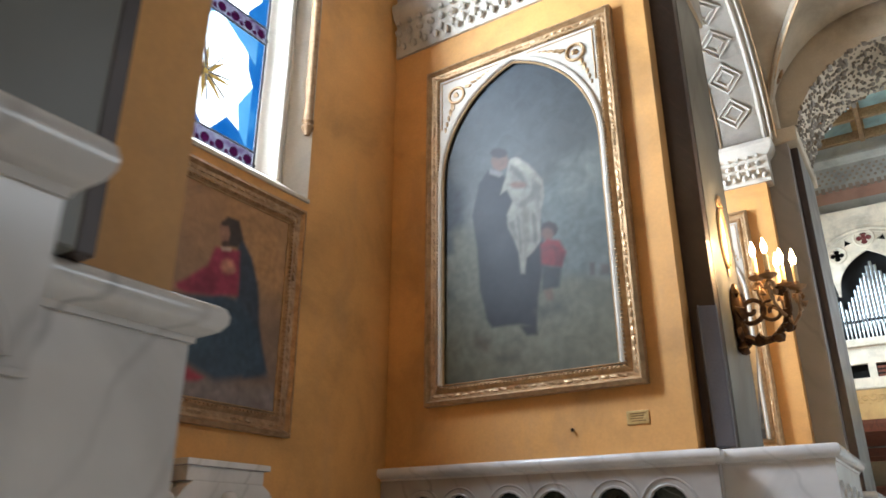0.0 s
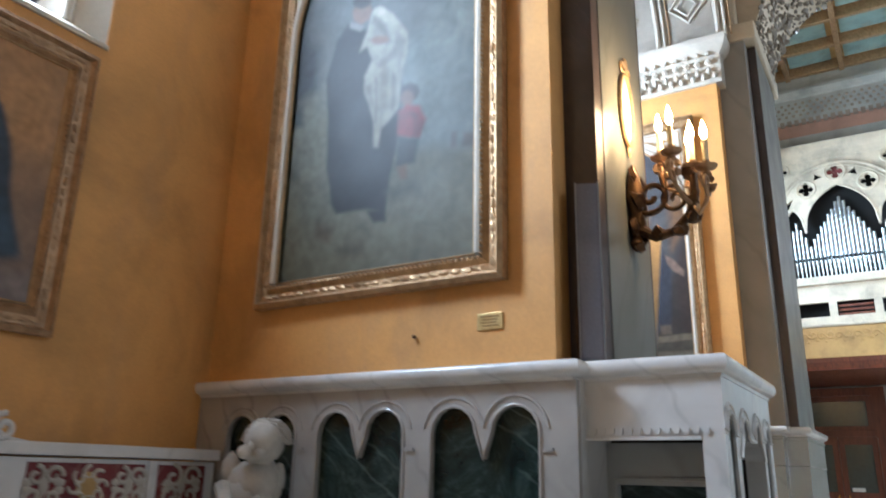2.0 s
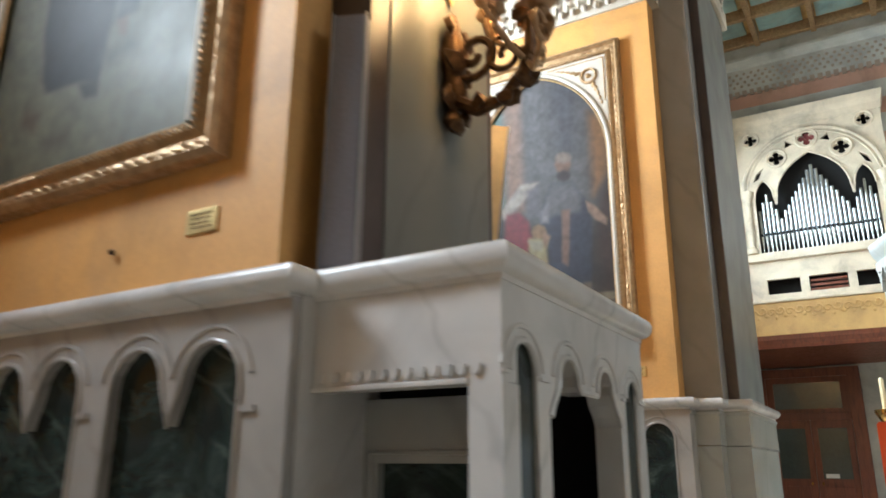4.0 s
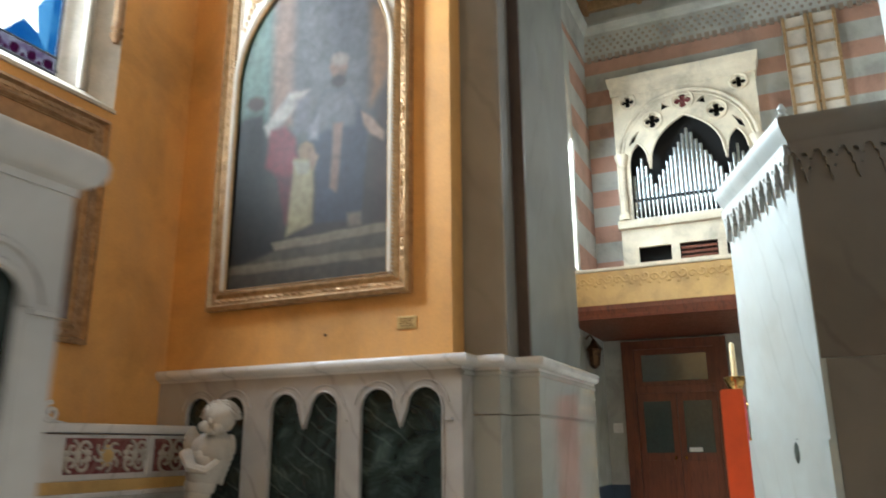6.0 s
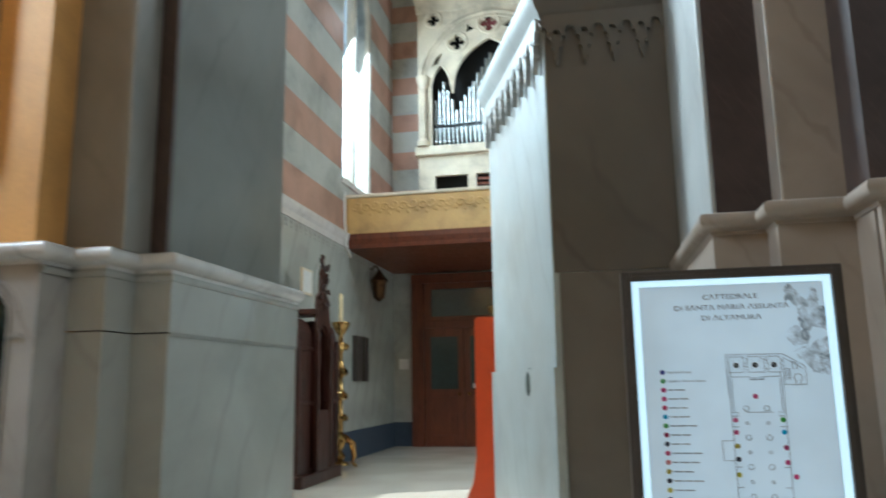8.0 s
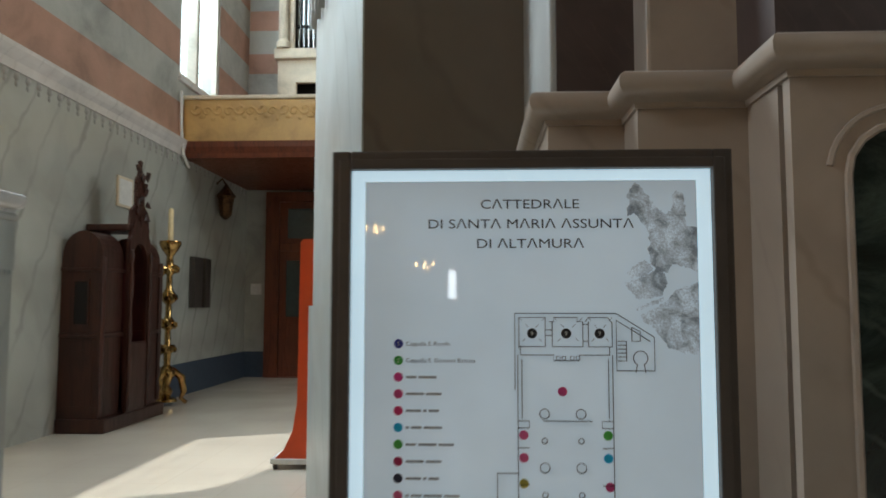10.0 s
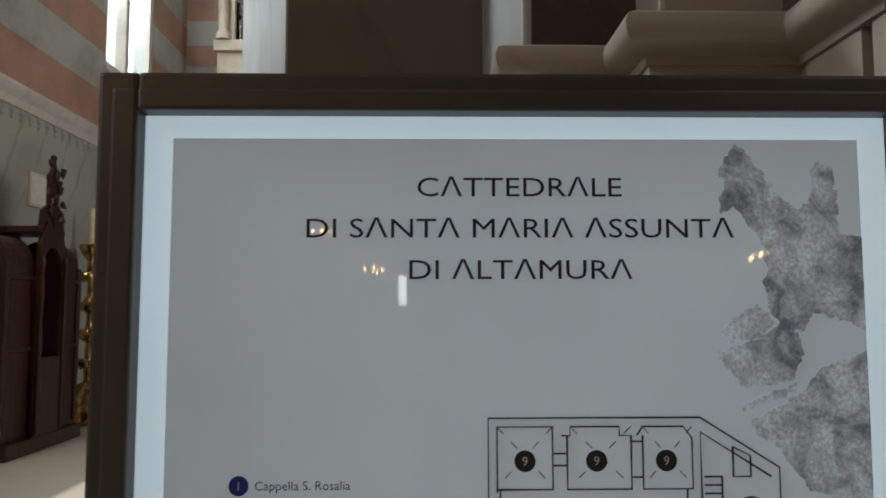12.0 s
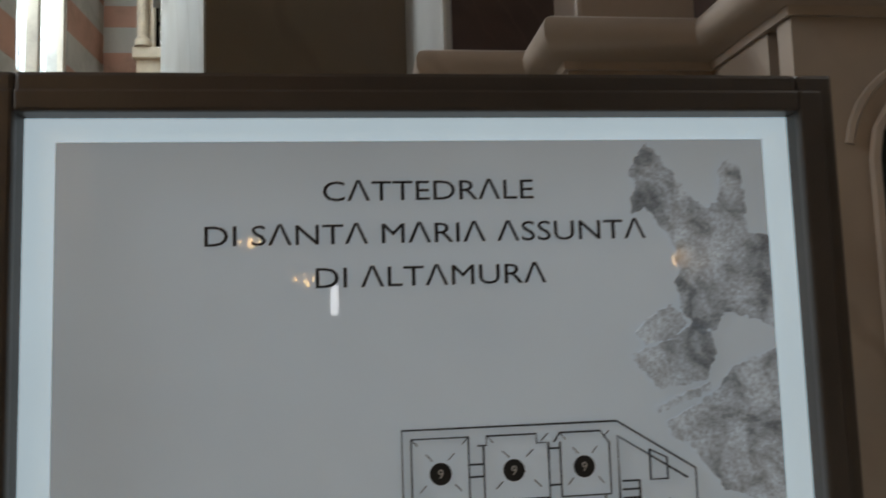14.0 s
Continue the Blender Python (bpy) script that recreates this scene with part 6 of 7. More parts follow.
part("lower_moulding", sweep([(T_X + 0.02, 21.62), (3.2, 21.62)], [(-0.1, 4.08), (-0.02, 4.08), (0.0, 4.16), (0.05, 4.26), (0.06, 4.36), (-0.1, 4.36)]), DOOR_WOOD, loft, "red-brown lower moulding")
part("deck", boxes((T_X + 0.02, 3.2, 21.68, 25.18, 4.08, 4.36)), DOOR_WOOD, loft, "dark red-brown underside")
bm = bmesh.new()
for i in range(18):
    x = T_X + 0.25 + i * 0.38
    tube(bm, [(x + a, 21.595, 4.93 + c) for a, c in spiral(0, 0, 0.11, 0.02, 200, 1.0, 14)], 0.024, 5)
    tube(bm, [(x + 0.19 + a, 21.595, 4.88 + c) for a, c in spiral(0, 0, 0.09, 0.02, 20, 1.0, 14)], 0.022, 5)
    blob(bm, (x + 0.1, 21.59, 4.8), 0.05, 1, (1.2, 0.4, 1), 0.6)
    blob(bm, (x + 0.29, 21.59, 4.76), 0.04, 1, (1.0, 0.4, 1.4), 0.6)
tagged(part("carved_garland", bm, BALCONY_WOOD, loft, "carved leaf garland", True), kind="stuff")

ORG_Y = 24.7
org = thing("pipe_organ", pose(-1.0, ORG_Y, 0), "cream gothic pipe organ case with tin pipes", "organ")


def clover(cx, cz, r):
    pts = []
    for k in range(4):
        a0 = 90 * k
        pts += arc(cx + 0.52 * r * math.cos(radians(a0)), cz + 0.52 * r * math.sin(radians(a0)), r * 0.42, a0 - 125, a0 + 125, 8)
    return pts


def half_pointed(x0, x1, spring, rise, n=9):
    """A pointed arch from left to right, as two arcs that meet at the top."""
    mid, top = (x0 + x1) / 2, math.sin(radians(60))
    left = [(mid - (mid - x0) * (2 * math.cos(radians(60 * i / n)) - 1), spring + rise * math.sin(radians(60 * i / n)) / top) for i in range(n + 1)]
    return left + [(2 * mid - x, z) for x, z in left[-2::-1]]


rosettes = [(-0.8, 9.74, 0.25), (0.0, 10.17, 0.27), (0.8, 9.74, 0.25), (-1.4, 10.4, 0.21), (1.4, 10.4, 0.21)]
tracery = [half_pointed(-1.46, -0.97, 8.62, 0.55), half_pointed(-0.9, 0.9, 8.62, 1.16, 14), half_pointed(0.97, 1.46, 8.62, 0.55)]
pipe_field = [(-1.46, 7.1)] + tracery[0] + [(-0.935, 8.5)] + tracery[1] + [(0.935, 8.5)] + tracery[2] + [(1.46, 7.1)]
holes = [pipe_field] + [clover(x, z, r * 0.85) for x, z, r in rosettes]
for s in (-1, 1):
    holes.append([(s * 0.33, 10.06), (s * 0.52, 10.2), (s * 0.56, 9.98)])
    holes.append([(s * 1.16, 9.52), (s * 1.36, 9.36), (s * 1.44, 9.14), (s * 1.3, 9.22)])
part("case_front", slab([(-1.8, 5.3), (1.8, 5.3), (1.8, 10.75), (-1.8, 10.75)], holes + [[(-1.4, 5.95), (-0.6, 5.95), (-0.6, 6.35), (-1.4, 6.35)], [(-0.4, 5.95), (0.5, 5.95), (0.5, 6.35), (-0.4, 6.35)], [(0.7, 5.95), (1.4, 5.95), (1.4, 6.35), (0.7, 6.35)]], 0.12), ORGAN_WOOD, org)
part("case_cornice", sweep([(-1.8, 0.48), (-1.8, -0.0), (1.8, -0.0), (1.8, 0.48)], [(-0.05, 10.6), (0.03, 10.6), (0.05, 10.8), (0.09, 10.95), (0.12, 11.12), (-0.05, 11.12)]), ORGAN_WOOD, org, "moulded cream cornice")
part("ledge", boxes((-1.86, 1.86, -0.12, 0.1, 6.85, 7.08), bevel=0.03), ORGAN_WOOD, org)
part("case_side", boxes((-1.8, -1.74, 0.1, 0.48, 5.3, 11.0)), ORGAN_WOOD, org)
part("case_side", boxes((1.74, 1.8, 0.1, 0.48, 5.3, 11.0)), ORGAN_WOOD, org)
# black backing sheet painted for the shade within the case
part("shade_backing", boxes((-1.73, 1.73, 0.4, 0.46, 5.3, 10.7)), BLACK, org, "black sheet for interior shade")
for z in (5.96, 6.08, 6.2):
    part("slat", boxes((-0.38, 0.48, 0.06, 0.1, z, z + 0.07), bevel=0.008), DOOR_WOOD, org, "red-brown slat")
for x, z, r in rosettes:
    part("rosette_ring", tube(bmesh.new(), [(a, -0.01, c) for a, c in arc(x, z, r, 0, 345, 22)], 0.035, 6, closed=True), ORGAN_WOOD, org, "", True)
part("rosette_field", boxes((-0.26, 0.26, 0.1, 0.13, 9.79, 10.33)), RED_MARBLE, org, "red field behind the top rosette")
bm = tube(bmesh.new(), [(x, -0.02, z) for x, z in arc(0, 8.72, 1.73, 176, 4, 30)], 0.05, 7)
tube(bm, [(x, -0.015, z) for x, z in arc(0, 8.72, 1.62, 176, 4, 30)], 0.025, 6)
part("great_arch", bm, ORGAN_WOOD, org, "", True)
for h in tracery:
    part("arch_moulding", tube(bmesh.new(), [(x, -0.012, z) for x, z in h], 0.03, 6), ORGAN_WOOD, org, "", True)
for s in (-1, 1):
    part("pendant", lathe(bmesh.new(), [(0.01, 8.42), (0.045, 8.47), (0.03, 8.52), (0.05, 8.57), (0.05, 8.62)], 10, (s * 0.935, 0.03, 0)), ORGAN_WOOD, org, "", True)
for s in (-1, 1):
    bm = lathe(bmesh.new(), [(0.16, 7.08), (0.16, 7.2), (0.09, 7.28), (0.09, 8.5), (0.12, 8.55), (0.1, 8.6), (0.17, 8.8), (0.18, 8.86)], 12, (s * 1.66, -0.06, 0))
    part("corner_column", bm, ORGAN_WOOD, org, "", True)


def organ_pipe(x, z0, top, r):
    bm = lathe(bmesh.new(), [(r * 0.35, z0), (r, z0 + 0.42 + r), (r, z0 + 0.44 + r), (r * 1.03, z0 + 0.45 + r), (r, z0 + 0.47 + r), (r, top), (r * 0.9, top)], 12, (x, 0.24, 0))
    p = part("pipe", bm, TIN, org, "polished tin pipe", True)
    # the mouth's shade is a black plate on the pipe
    part("mouth", boxes((x - r * 0.55, x + r * 0.55, 0.24 - r * 1.06, 0.24 - r * 0.85, z0 + 0.47 + r, z0 + 0.53 + r * 1.6)), BLACK, p, "black plate for shade in the pipe mouth")


for i in range(27):
    x = (i - 13) * 0.108
    a = abs(x)
    top = 9.5 - 1.62 * a - 0.04 * (i % 2) if a < 0.9 else 8.82 - 2.2 * abs(a - 1.19)
    organ_pipe(x, 7.1, top, 0.054 if a < 0.5 else 0.045)

# door under the balcony
door = thing("door_1", pose(-1.85, 25.19, 0), "red-brown wooden double door with glazed panels", "door", "", "structure")
part("frame", slab([(-1.25, 0), (1.25, 0), (1.25, 4.02), (-1.25, 4.02)], [[(-0.95, 0.02), (0.95, 0.02), (0.95, 3.8), (-0.95, 3.8)]], 0.14, pose(0, -0.14, 0)), DOOR_WOOD, door)
part("transom_bar", boxes((-0.95, 0.95, -0.11, -0.02, 2.72, 2.9), bevel=0.015), DOOR_WOOD, door)
part("transom_frame", slab([(-0.95, 2.9), (0.95, 2.9), (0.95, 3.8), (-0.95, 3.8)], [[(-0.78, 3.0), (0.78, 3.0), (0.78, 3.66), (-0.78, 3.66)]], 0.06, pose(0, -0.08, 0)), DOOR_WOOD, door)
part("transom_pane", boxes((-0.8, 0.8, -0.06, -0.045, 2.98, 3.68)), DOOR_GLASS, door, "dark glass transom")
for s in (-1, 1):
    x0, x1 = (-0.94, -0.005) if s < 0 else (0.005, 0.94)
    leaf = part("door_leaf", slab([(x0, 0.02), (x1, 0.02), (x1, 2.72), (x0, 2.72)], [[(x0 + 0.14, 1.3), (x1 - 0.14, 1.3), (x1 - 0.14, 2.52), (x0 + 0.14, 2.52)]], 0.06, pose(0, -0.08, 0)), DOOR_WOOD, door)
    part("pane", boxes((x0 + 0.12, x1 - 0.12, -0.06, -0.045, 1.28, 2.54)), DOOR_GLASS, leaf, "dark door glass")
    part("lower_panel", boxes((x0 + 0.15, x1 - 0.15, -0.095, -0.08, 0.25, 1.12), bevel=0.012), DOOR_WOOD, leaf)
    part("handle", boxes((-0.12 * (1 if s < 0 else -1) - 0.02, -0.12 * (1 if s < 0 else -1) + 0.02, -0.13, -0.08, 1.15, 1.22)), BRASS, leaf, "brass handle")
part("notice", boxes((0.2, 0.5, -0.088, -0.081, 1.32, 1.42)), PAPER, door, "white paper notice")
tagged(part("wall_notice", boxes((-3.44, -3.2, 25.165, 25.19, 1.78, 2.02)), PAPER, None), "white printed notice on the end wall", "notice")
for y0, y1 in ((22.02, 22.42), (22.56, 22.84)):
    fb = thing("fuse_box", pose(T_X + 0.031, 0, 0), "dark grey metal wall cabinet", "wall cabinet", "wall cabinets")
    part("case", boxes((0.0, 0.09, y0, y1, 1.5, 2.4), bevel=0.01), FRAME_DARK, fb)
    part("lid", boxes((0.09, 0.1, y0 + 0.02, y1 - 0.02, 1.53, 2.37), bevel=0.004), FRAME_DARK, fb)
tagged(part("plinth_band", boxes((T_X + 0.031, T_X + 0.05, 20.5, 25.2, 0, 0.55), (T_X + 0.05, -3.1, 25.17, 25.195, 0, 0.55)), mat_plain("slate_blue_paint", (0.04, 0.06, 0.09), 0.6), None), "dark slate-blue painted plinth band", "baseboard", "", "structure")
fr = thing("framed_notice", pose(T_X + 0.031, 19.52, 2.93), "pale framed notice on the marble wall", "notice")
part("frame", boxes((0.0, 0.03, -0.23, 0.23, 0.0, 0.44), bevel=0.006), ORGAN_WOOD, fr)
part("sheet", boxes((0.03, 0.034, -0.19, 0.19, 0.04, 0.4)), PAPER, fr, "white sheet")
lan = thing("wall_lantern", pose(-3.37, 23.25, 3.2, 0, 0, 90), "dark wrought-iron wall lantern", "wall lamp")
part("body", lathe(bmesh.new(), [(0.03, 0), (0.12, 0.08), (0.16, 0.4), (0.2, 0.45), (0.08, 0.6), (0.02, 0.7)], 8), BRONZE, lan)
part("arm", tube(bmesh.new(), [(0, 0, 0.68), (0, 0.08, 0.8), (0, 0.19, 0.7)], 0.02, 6), BRONZE, lan)
tagged(part("cable_conduit", tube(bmesh.new(), [(T_X + 0.06, 21.4, 5.2), (T_X + 0.06, 21.42, 4.6), (T_X + 0.1, 21.45, 4.1), (T_X + 0.06, 21.8, 3.95)], 0.025, 6), PAPER, None, "", True), "thin white cable conduit on the wall", "cable")

# gilded lattice panel high beside the organ
lat = thing("gilded_lattice", pose(2.18, 24.9, 0), "white panel with gilded lattice bars", "lattice screen", "", "structure")
part("panel", boxes((-0.62, 0.62, 0.1, 0.28, 5.0, 12.0)), WHITE, lat)
for x in (-0.58, -0.06, 0.06, 0.58):
    part("upright_bar", boxes((x - 0.04, x + 0.04, 0.02, 0.1, 5.0, 12.0), bevel=0.012), GILT, lat)
for i in range(13):
    part("cross_bar", boxes((-0.58, 0.58, 0.05, 0.1, 5.4 + i * 0.52, 5.46 + i * 0.52), bevel=0.01), GILT, lat)

# ---- transept furniture ----
conf = thing("confessional", pose(T_X + 0.04, 18.82, 0), "dark carved walnut confessional with domed side and crest", "confessional")
conf.scale = (0.82, 0.8, 1.06)
part("plinth", boxes((0, 0.74, -1.06, 1.06, 0, 0.16), bevel=0.02), DARK_WOOD, conf)
for s in (-1, 1):
    y0, y1 = (-1.02, -0.36) if s < 0 else (0.36, 1.02)
    out = [(0.0, 0.16), (0.62, 0.16), (0.62, 1.9)] + arc(0.31, 2.0, 0.31, 0, 180, 12) + [(0.0, 1.9)]
    bm = slab(out, [], y1 - y0, pose(0, y0, 0))
    w = part("side_wing", bm, DARK_WOOD, conf)
    yy = -1.03 if s < 0 else 1.02
    part("side_panel", boxes((0.1, 0.52, yy, yy + 0.012, 0.3, 1.05), bevel=0.004), DARK_WOOD, w)
    part("side_frame", slab([(0.18, 1.2), (0.44, 1.2), (0.44, 1.75), (0.18, 1.75)], [[(0.21, 1.23), (0.41, 1.23), (0.41, 1.72), (0.21, 1.72)]], 0.02, pose(0, yy - 0.006, 0)), DARK_WOOD, w, "lighter framed grille")
    part("grille", boxes((0.21, 0.41, yy - 0.002, yy + 0.004, 1.23, 1.72)), BLACK, w)
    tagged(part("carved_edge", tube(bmesh.new(), [(0.63, yy * 0.99, 0.2 + k * 0.12 + 0.02 * math.sin(k)) for k in range(16)], 0.035, 6, taper=[1, 1.5, 0.9, 1.6, 1.0, 1.4]), DARK_WOOD, w, "", True))
bay = slab([(-0.36, 0.16), (0.36, 0.16), (0.36, 2.25), (0.2, 2.5), (-0.2, 2.5), (-0.36, 2.25)], [round_arch(-0.27, 0.27, 1.0, 1.95)], 0.06, pose(0.72, 0, 0, 0, 0, 90))
part("centre_front", bay, DARK_WOOD, conf)
part("centre_back", boxes((0, 0.05, -0.36, 0.36, 0.16, 2.4)), DARK_WOOD, conf)
part("half_door", boxes((0.725, 0.745, -0.28, 0.28, 0.2, 0.98), bevel=0.006), DARK_WOOD, conf)
part("curtain", boxes((0.1, 0.12, -0.3, 0.3, 0.3, 2.2)), MAGENTA, conf, "crimson cloth inside")
part("roof", boxes((0.0, 0.7, -0.38, 0.38, 2.36, 2.44), bevel=0.02), DARK_WOOD, conf)
bm = slab([(-0.34, 2.44), (0.34, 2.44), (0.3, 2.62), (0.14, 2.7), (0.16, 2.95), (0.05, 3.1), (0.0, 3.25), (-0.06, 3.1), (-0.15, 2.95), (-0.14, 2.7), (-0.3, 2.62)], [arc(0, 2.75, 0.07, 0, 330, 10)], 0.05, pose(0.7, 0, 0, 0, 0, 90))
crest = part("carved_crest", bm, DARK_WOOD, conf, "", True)
for k in range(14):
    part("carved_leaf", blob(bmesh.new(), (0.72, 0.22 * math.sin(k * 1.9), 2.5 + k * 0.055), 0.06, 1, (0.6, 1.2, 1.0), 0.9), DARK_WOOD, crest, "", True)
for s in (-1, 1):
    y0, y1 = (-1.05, -0.33) if s < 0 else (0.33, 1.05)
    part("string_course", boxes((0.0, 0.66, y0, y1, 1.08, 1.13), bevel=0.012), DARK_WOOD, conf)
    part("string_course", boxes((0.0, 0.66, y0, y1, 1.84, 1.88), bevel=0.01), DARK_WOOD, conf)
    part("turned_post", lathe(bmesh.new(), [(0.03, 0.18), (0.04, 0.3), (0.025, 0.45), (0.045, 0.7), (0.03, 1.0), (0.045, 1.1), (0.025, 1.4), (0.045, 1.7), (0.03, 1.95), (0.05, 2.05), (0.02, 2.12)], 10, (0.74, s * 0.34, 0)), DARK_WOOD, conf, "turned dark wooden post", True)

GOLD_PROF = [(0.17, 0.06), (0.16, 0.1), (0.07, 0.14), (0.1, 0.22), (0.05, 0.3), (0.11, 0.45), (0.13, 0.52), (0.05, 0.62), (0.06, 0.8), (0.1, 0.86), (0.05, 0.92), (0.045, 1.15), (0.1, 1.2), (0.11, 1.28), (0.05, 1.36), (0.045, 1.55), (0.12, 1.62), (0.1, 1.72), (0.05, 1.8), (0.045, 2.0), (0.09, 2.08), (0.06, 2.16), (0.05, 2.3), (0.12, 2.4), (0.17, 2.5), (0.16, 2.54), (0.03, 2.55)]


def candlestick(m, label):
    t = thing("candlestick", m, label, "candlestick", "tall altar candlesticks")
    part("stem", lathe(bmesh.new(), GOLD_PROF, 14), BRASS, t, "", True)
    for k in range(3):
        a = radians(120 * k + 30)
        bm = tube(bmesh.new(), [(0.08 * math.cos(a), 0.08 * math.sin(a), 0.55), (0.22 * math.cos(a), 0.22 * math.sin(a), 0.42), (0.26 * math.cos(a), 0.26 * math.sin(a), 0.2), (0.22 * math.cos(a), 0.22 * math.sin(a), 0.1), (0.3 * math.cos(a), 0.3 * math.sin(a), 0.03)], 0.045, 7, taper=[1, 1.3, 1.1, 0.8, 0.7])
        part("foot", bm, BRASS, t, "", True)
    for k, z in enumerate((0.5, 0.86, 1.24, 1.66, 2.08)):
        bm = bmesh.new()
        for i in range(7):
            a = radians(i * 51.4 + k * 20)
            blob(bm, (0.1 * math.cos(a), 0.1 * math.sin(a), z + 0.02 * (i % 2)), 0.05, 1, (1, 1, 1.3), 0.8)
        part("leaf_knop", bm, BRASS, t, "gilt leaf ornament", True)
    part("candle", lathe(bmesh.new(), [(0.04, 2.55), (0.038, 3.02), (0.02, 3.06)], 12), WAX, t, "ivory wax candle", True)
    return t


cs = candlestick(pose(-3.3, 20.55, 0), "tall gilded candlestick with wax candle beside confessional")
copy_thing(cs, pose(-0.07, 17.6, 0) @ Matrix.Scale(0.955, 4))

stand = thing("display_stand", pose(-0.28, 16.2, 0), "orange lacquered standing panel with crimson cloth", "display stand")
foot = [(-0.12, 0.1), (0.36, 0.1), (0.36, 2.15), (0.33, 2.165), (0.12, 2.165), (0.09, 2.135), (0.08, 0.62), (0.04, 0.35), (-0.04, 0.18)]
part("front_panel", slab(foot, [], 0.05), ORANGE, stand)
part("cloth_board", boxes((0.3, 0.355, 0.05, 0.5, 0.15, 2.08), bevel=0.01), MAGENTA, stand, "crimson cloth board")
part("side_rail", boxes((0.3, 0.36, 0.5, 0.55, 0.1, 2.1), bevel=0.01), ORANGE, stand)
part("shelf", boxes((0.1, 0.5, 0.1, 0.5, 0.62, 0.66), bevel=0.006), ORANGE, stand)
part("base_plate", boxes((-0.16, 0.4, -0.02, 0.56, 0.05, 0.1), bevel=0.008), PAPER, stand, "pale base plate")
for x in (-0.12, 0.36):
    part("caster", lathe(bmesh.new(), [(0.02, -0.02), (0.026, -0.015), (0.026, 0.015), (0.02, 0.02)], 12, m=pose(x, 0.02, 0.026, 0, 90, 0)), FRAME_DARK, stand, "small dark caster", True)

# ---- lit information sign ----
SX0, SX1, SZ1, SY = 1.226, 1.958, 1.807, 10.57
sign = thing("information_sign", Matrix(), "dark-framed backlit sign with church plan and title", "sign")
H0 = 0.78


def mat_poster(name, color, glow):
    m, nt, b = material(name)
    co = world_co(nt)
    n1 = ramp(nt, noise_of(nt, co, 3.0, 3), [(0.3, [c * 0.93 for c in color]), (0.7, [min(1, c * 1.05) for c in color])])
    nt.links.new(n1, b.inputs["Base Color"])
    nt.links.new(n1, b.inputs["Emission Color"])
    b.inputs["Emission Strength"].default_value = glow
    b.inputs["Roughness"].default_value = 0.02
    return m


POSTER = mat_poster("backlit_grey_poster", (0.53, 0.62, 0.7), 0.46)
BORDER = mat_poster("backlit_white_border", (0.68, 0.85, 0.95), 0.95)
INK = mat_plain("black_ink", (0.02, 0.02, 0.022), 0.35)
PALE_INK = mat_plain("grey_ink", (0.3, 0.32, 0.35), 0.4)
for a, c, lo, hi in ((SX0, SX0 + 0.034, H0, SZ1), (SX1 - 0.034, SX1, H0, SZ1), (SX0 + 0.034, SX1 - 0.034, SZ1 - 0.034, SZ1), (SX0 + 0.034, SX1 - 0.034, H0, H0 + 0.034)):
    rail = part("frame_rail", boxes((a, c, SY, SY + 0.06, lo, hi), bevel=0.004), FRAME_DARK, sign)
for a, c, lo, hi in ((SX0 + 0.014, SX0 + 0.036, H0 + 0.03, SZ1 - 0.016), (SX1 - 0.036, SX1 - 0.014, H0 + 0.03, SZ1 - 0.016), (SX0 + 0.036, SX1 - 0.036, SZ1 - 0.035, SZ1 - 0.016)):
    part("snap_profile", boxes((a, c, SY - 0.006, SY + 0.004, lo, hi), bevel=0.003), FRAME_DARK, sign)
part("back_panel", boxes((SX0 + 0.01, SX1 - 0.01, SY + 0.05, SY + 0.07, H0 + 0.01, SZ1 - 0.01)), FRAME_DARK, sign)
part("light_border", boxes((SX0 + 0.034, SX1 - 0.034, SY + 0.02, SY + 0.03, H0 + 0.03, SZ1 - 0.034)), BORDER, sign, "white glowing border")
PX0, PX1, PZ1, PZ0 = 1.286, 1.897, 1.752, 0.83
part("poster", boxes((PX0, PX1, SY + 0.0165, SY + 0.0195, PZ0, PZ1)), POSTER, sign, "grey backlit poster")
for x in (1.33, 1.82):
    part("leg", boxes((x, x + 0.05, SY + 0.075, SY + 0.12, 0.02, 1.2), bevel=0.005), FRAME_DARK, sign)
part("base", boxes((1.25, 1.94, SY - 0.12, SY + 0.3, 0, 0.02), bevel=0.006), FRAME_DARK, sign)
FACE = SY + 0.0155


def lettering(words, x, z, height, mat, align='CENTER', width=None, name="lettering"):
    cu = bpy.data.curves.new("words", 'FONT')
    cu.body, cu.align_x, cu.size, cu.resolution_u, cu.offset = words, align, 1.0, 3, -0.001
    ob = bpy.data.objects.new("words", cu)
    scene.collection.objects.link(ob)
    bpy.context.view_layer.update()
    me = bpy.data.meshes.new_from_object(ob.evaluated_get(bpy.context.evaluated_depsgraph_get()))
    bpy.data.objects.remove(ob)
    bpy.data.curves.remove(cu)
    co = np.array([v.co for v in me.vertices])
    sz = height / 0.69
    sx = sz if width is None else width / (co[:, 0].max() - co[:, 0].min())
    for v in me.vertices:
        v.co = (x + v.co.x * sx, FACE - 0.0012, z + v.co.y * sz)
    me.materials.append(mat)
    o = new(name, me)
    o.parent = sign
    return o


lettering("C\u039bTTEDR\u039bLE", 1.592, 1.7, 0.0168, INK, width=0.181)
lettering("DI S\u039bNT\u039b M\u039bRI\u039b \u039bSSUNT\u039b", 1.5925, 1.6635, 0.0168, INK, width=0.377)
lettering("DI \u039bLT\u039bMUR\u039b", 1.592, 1.627, 0.0168, INK, width=0.196)
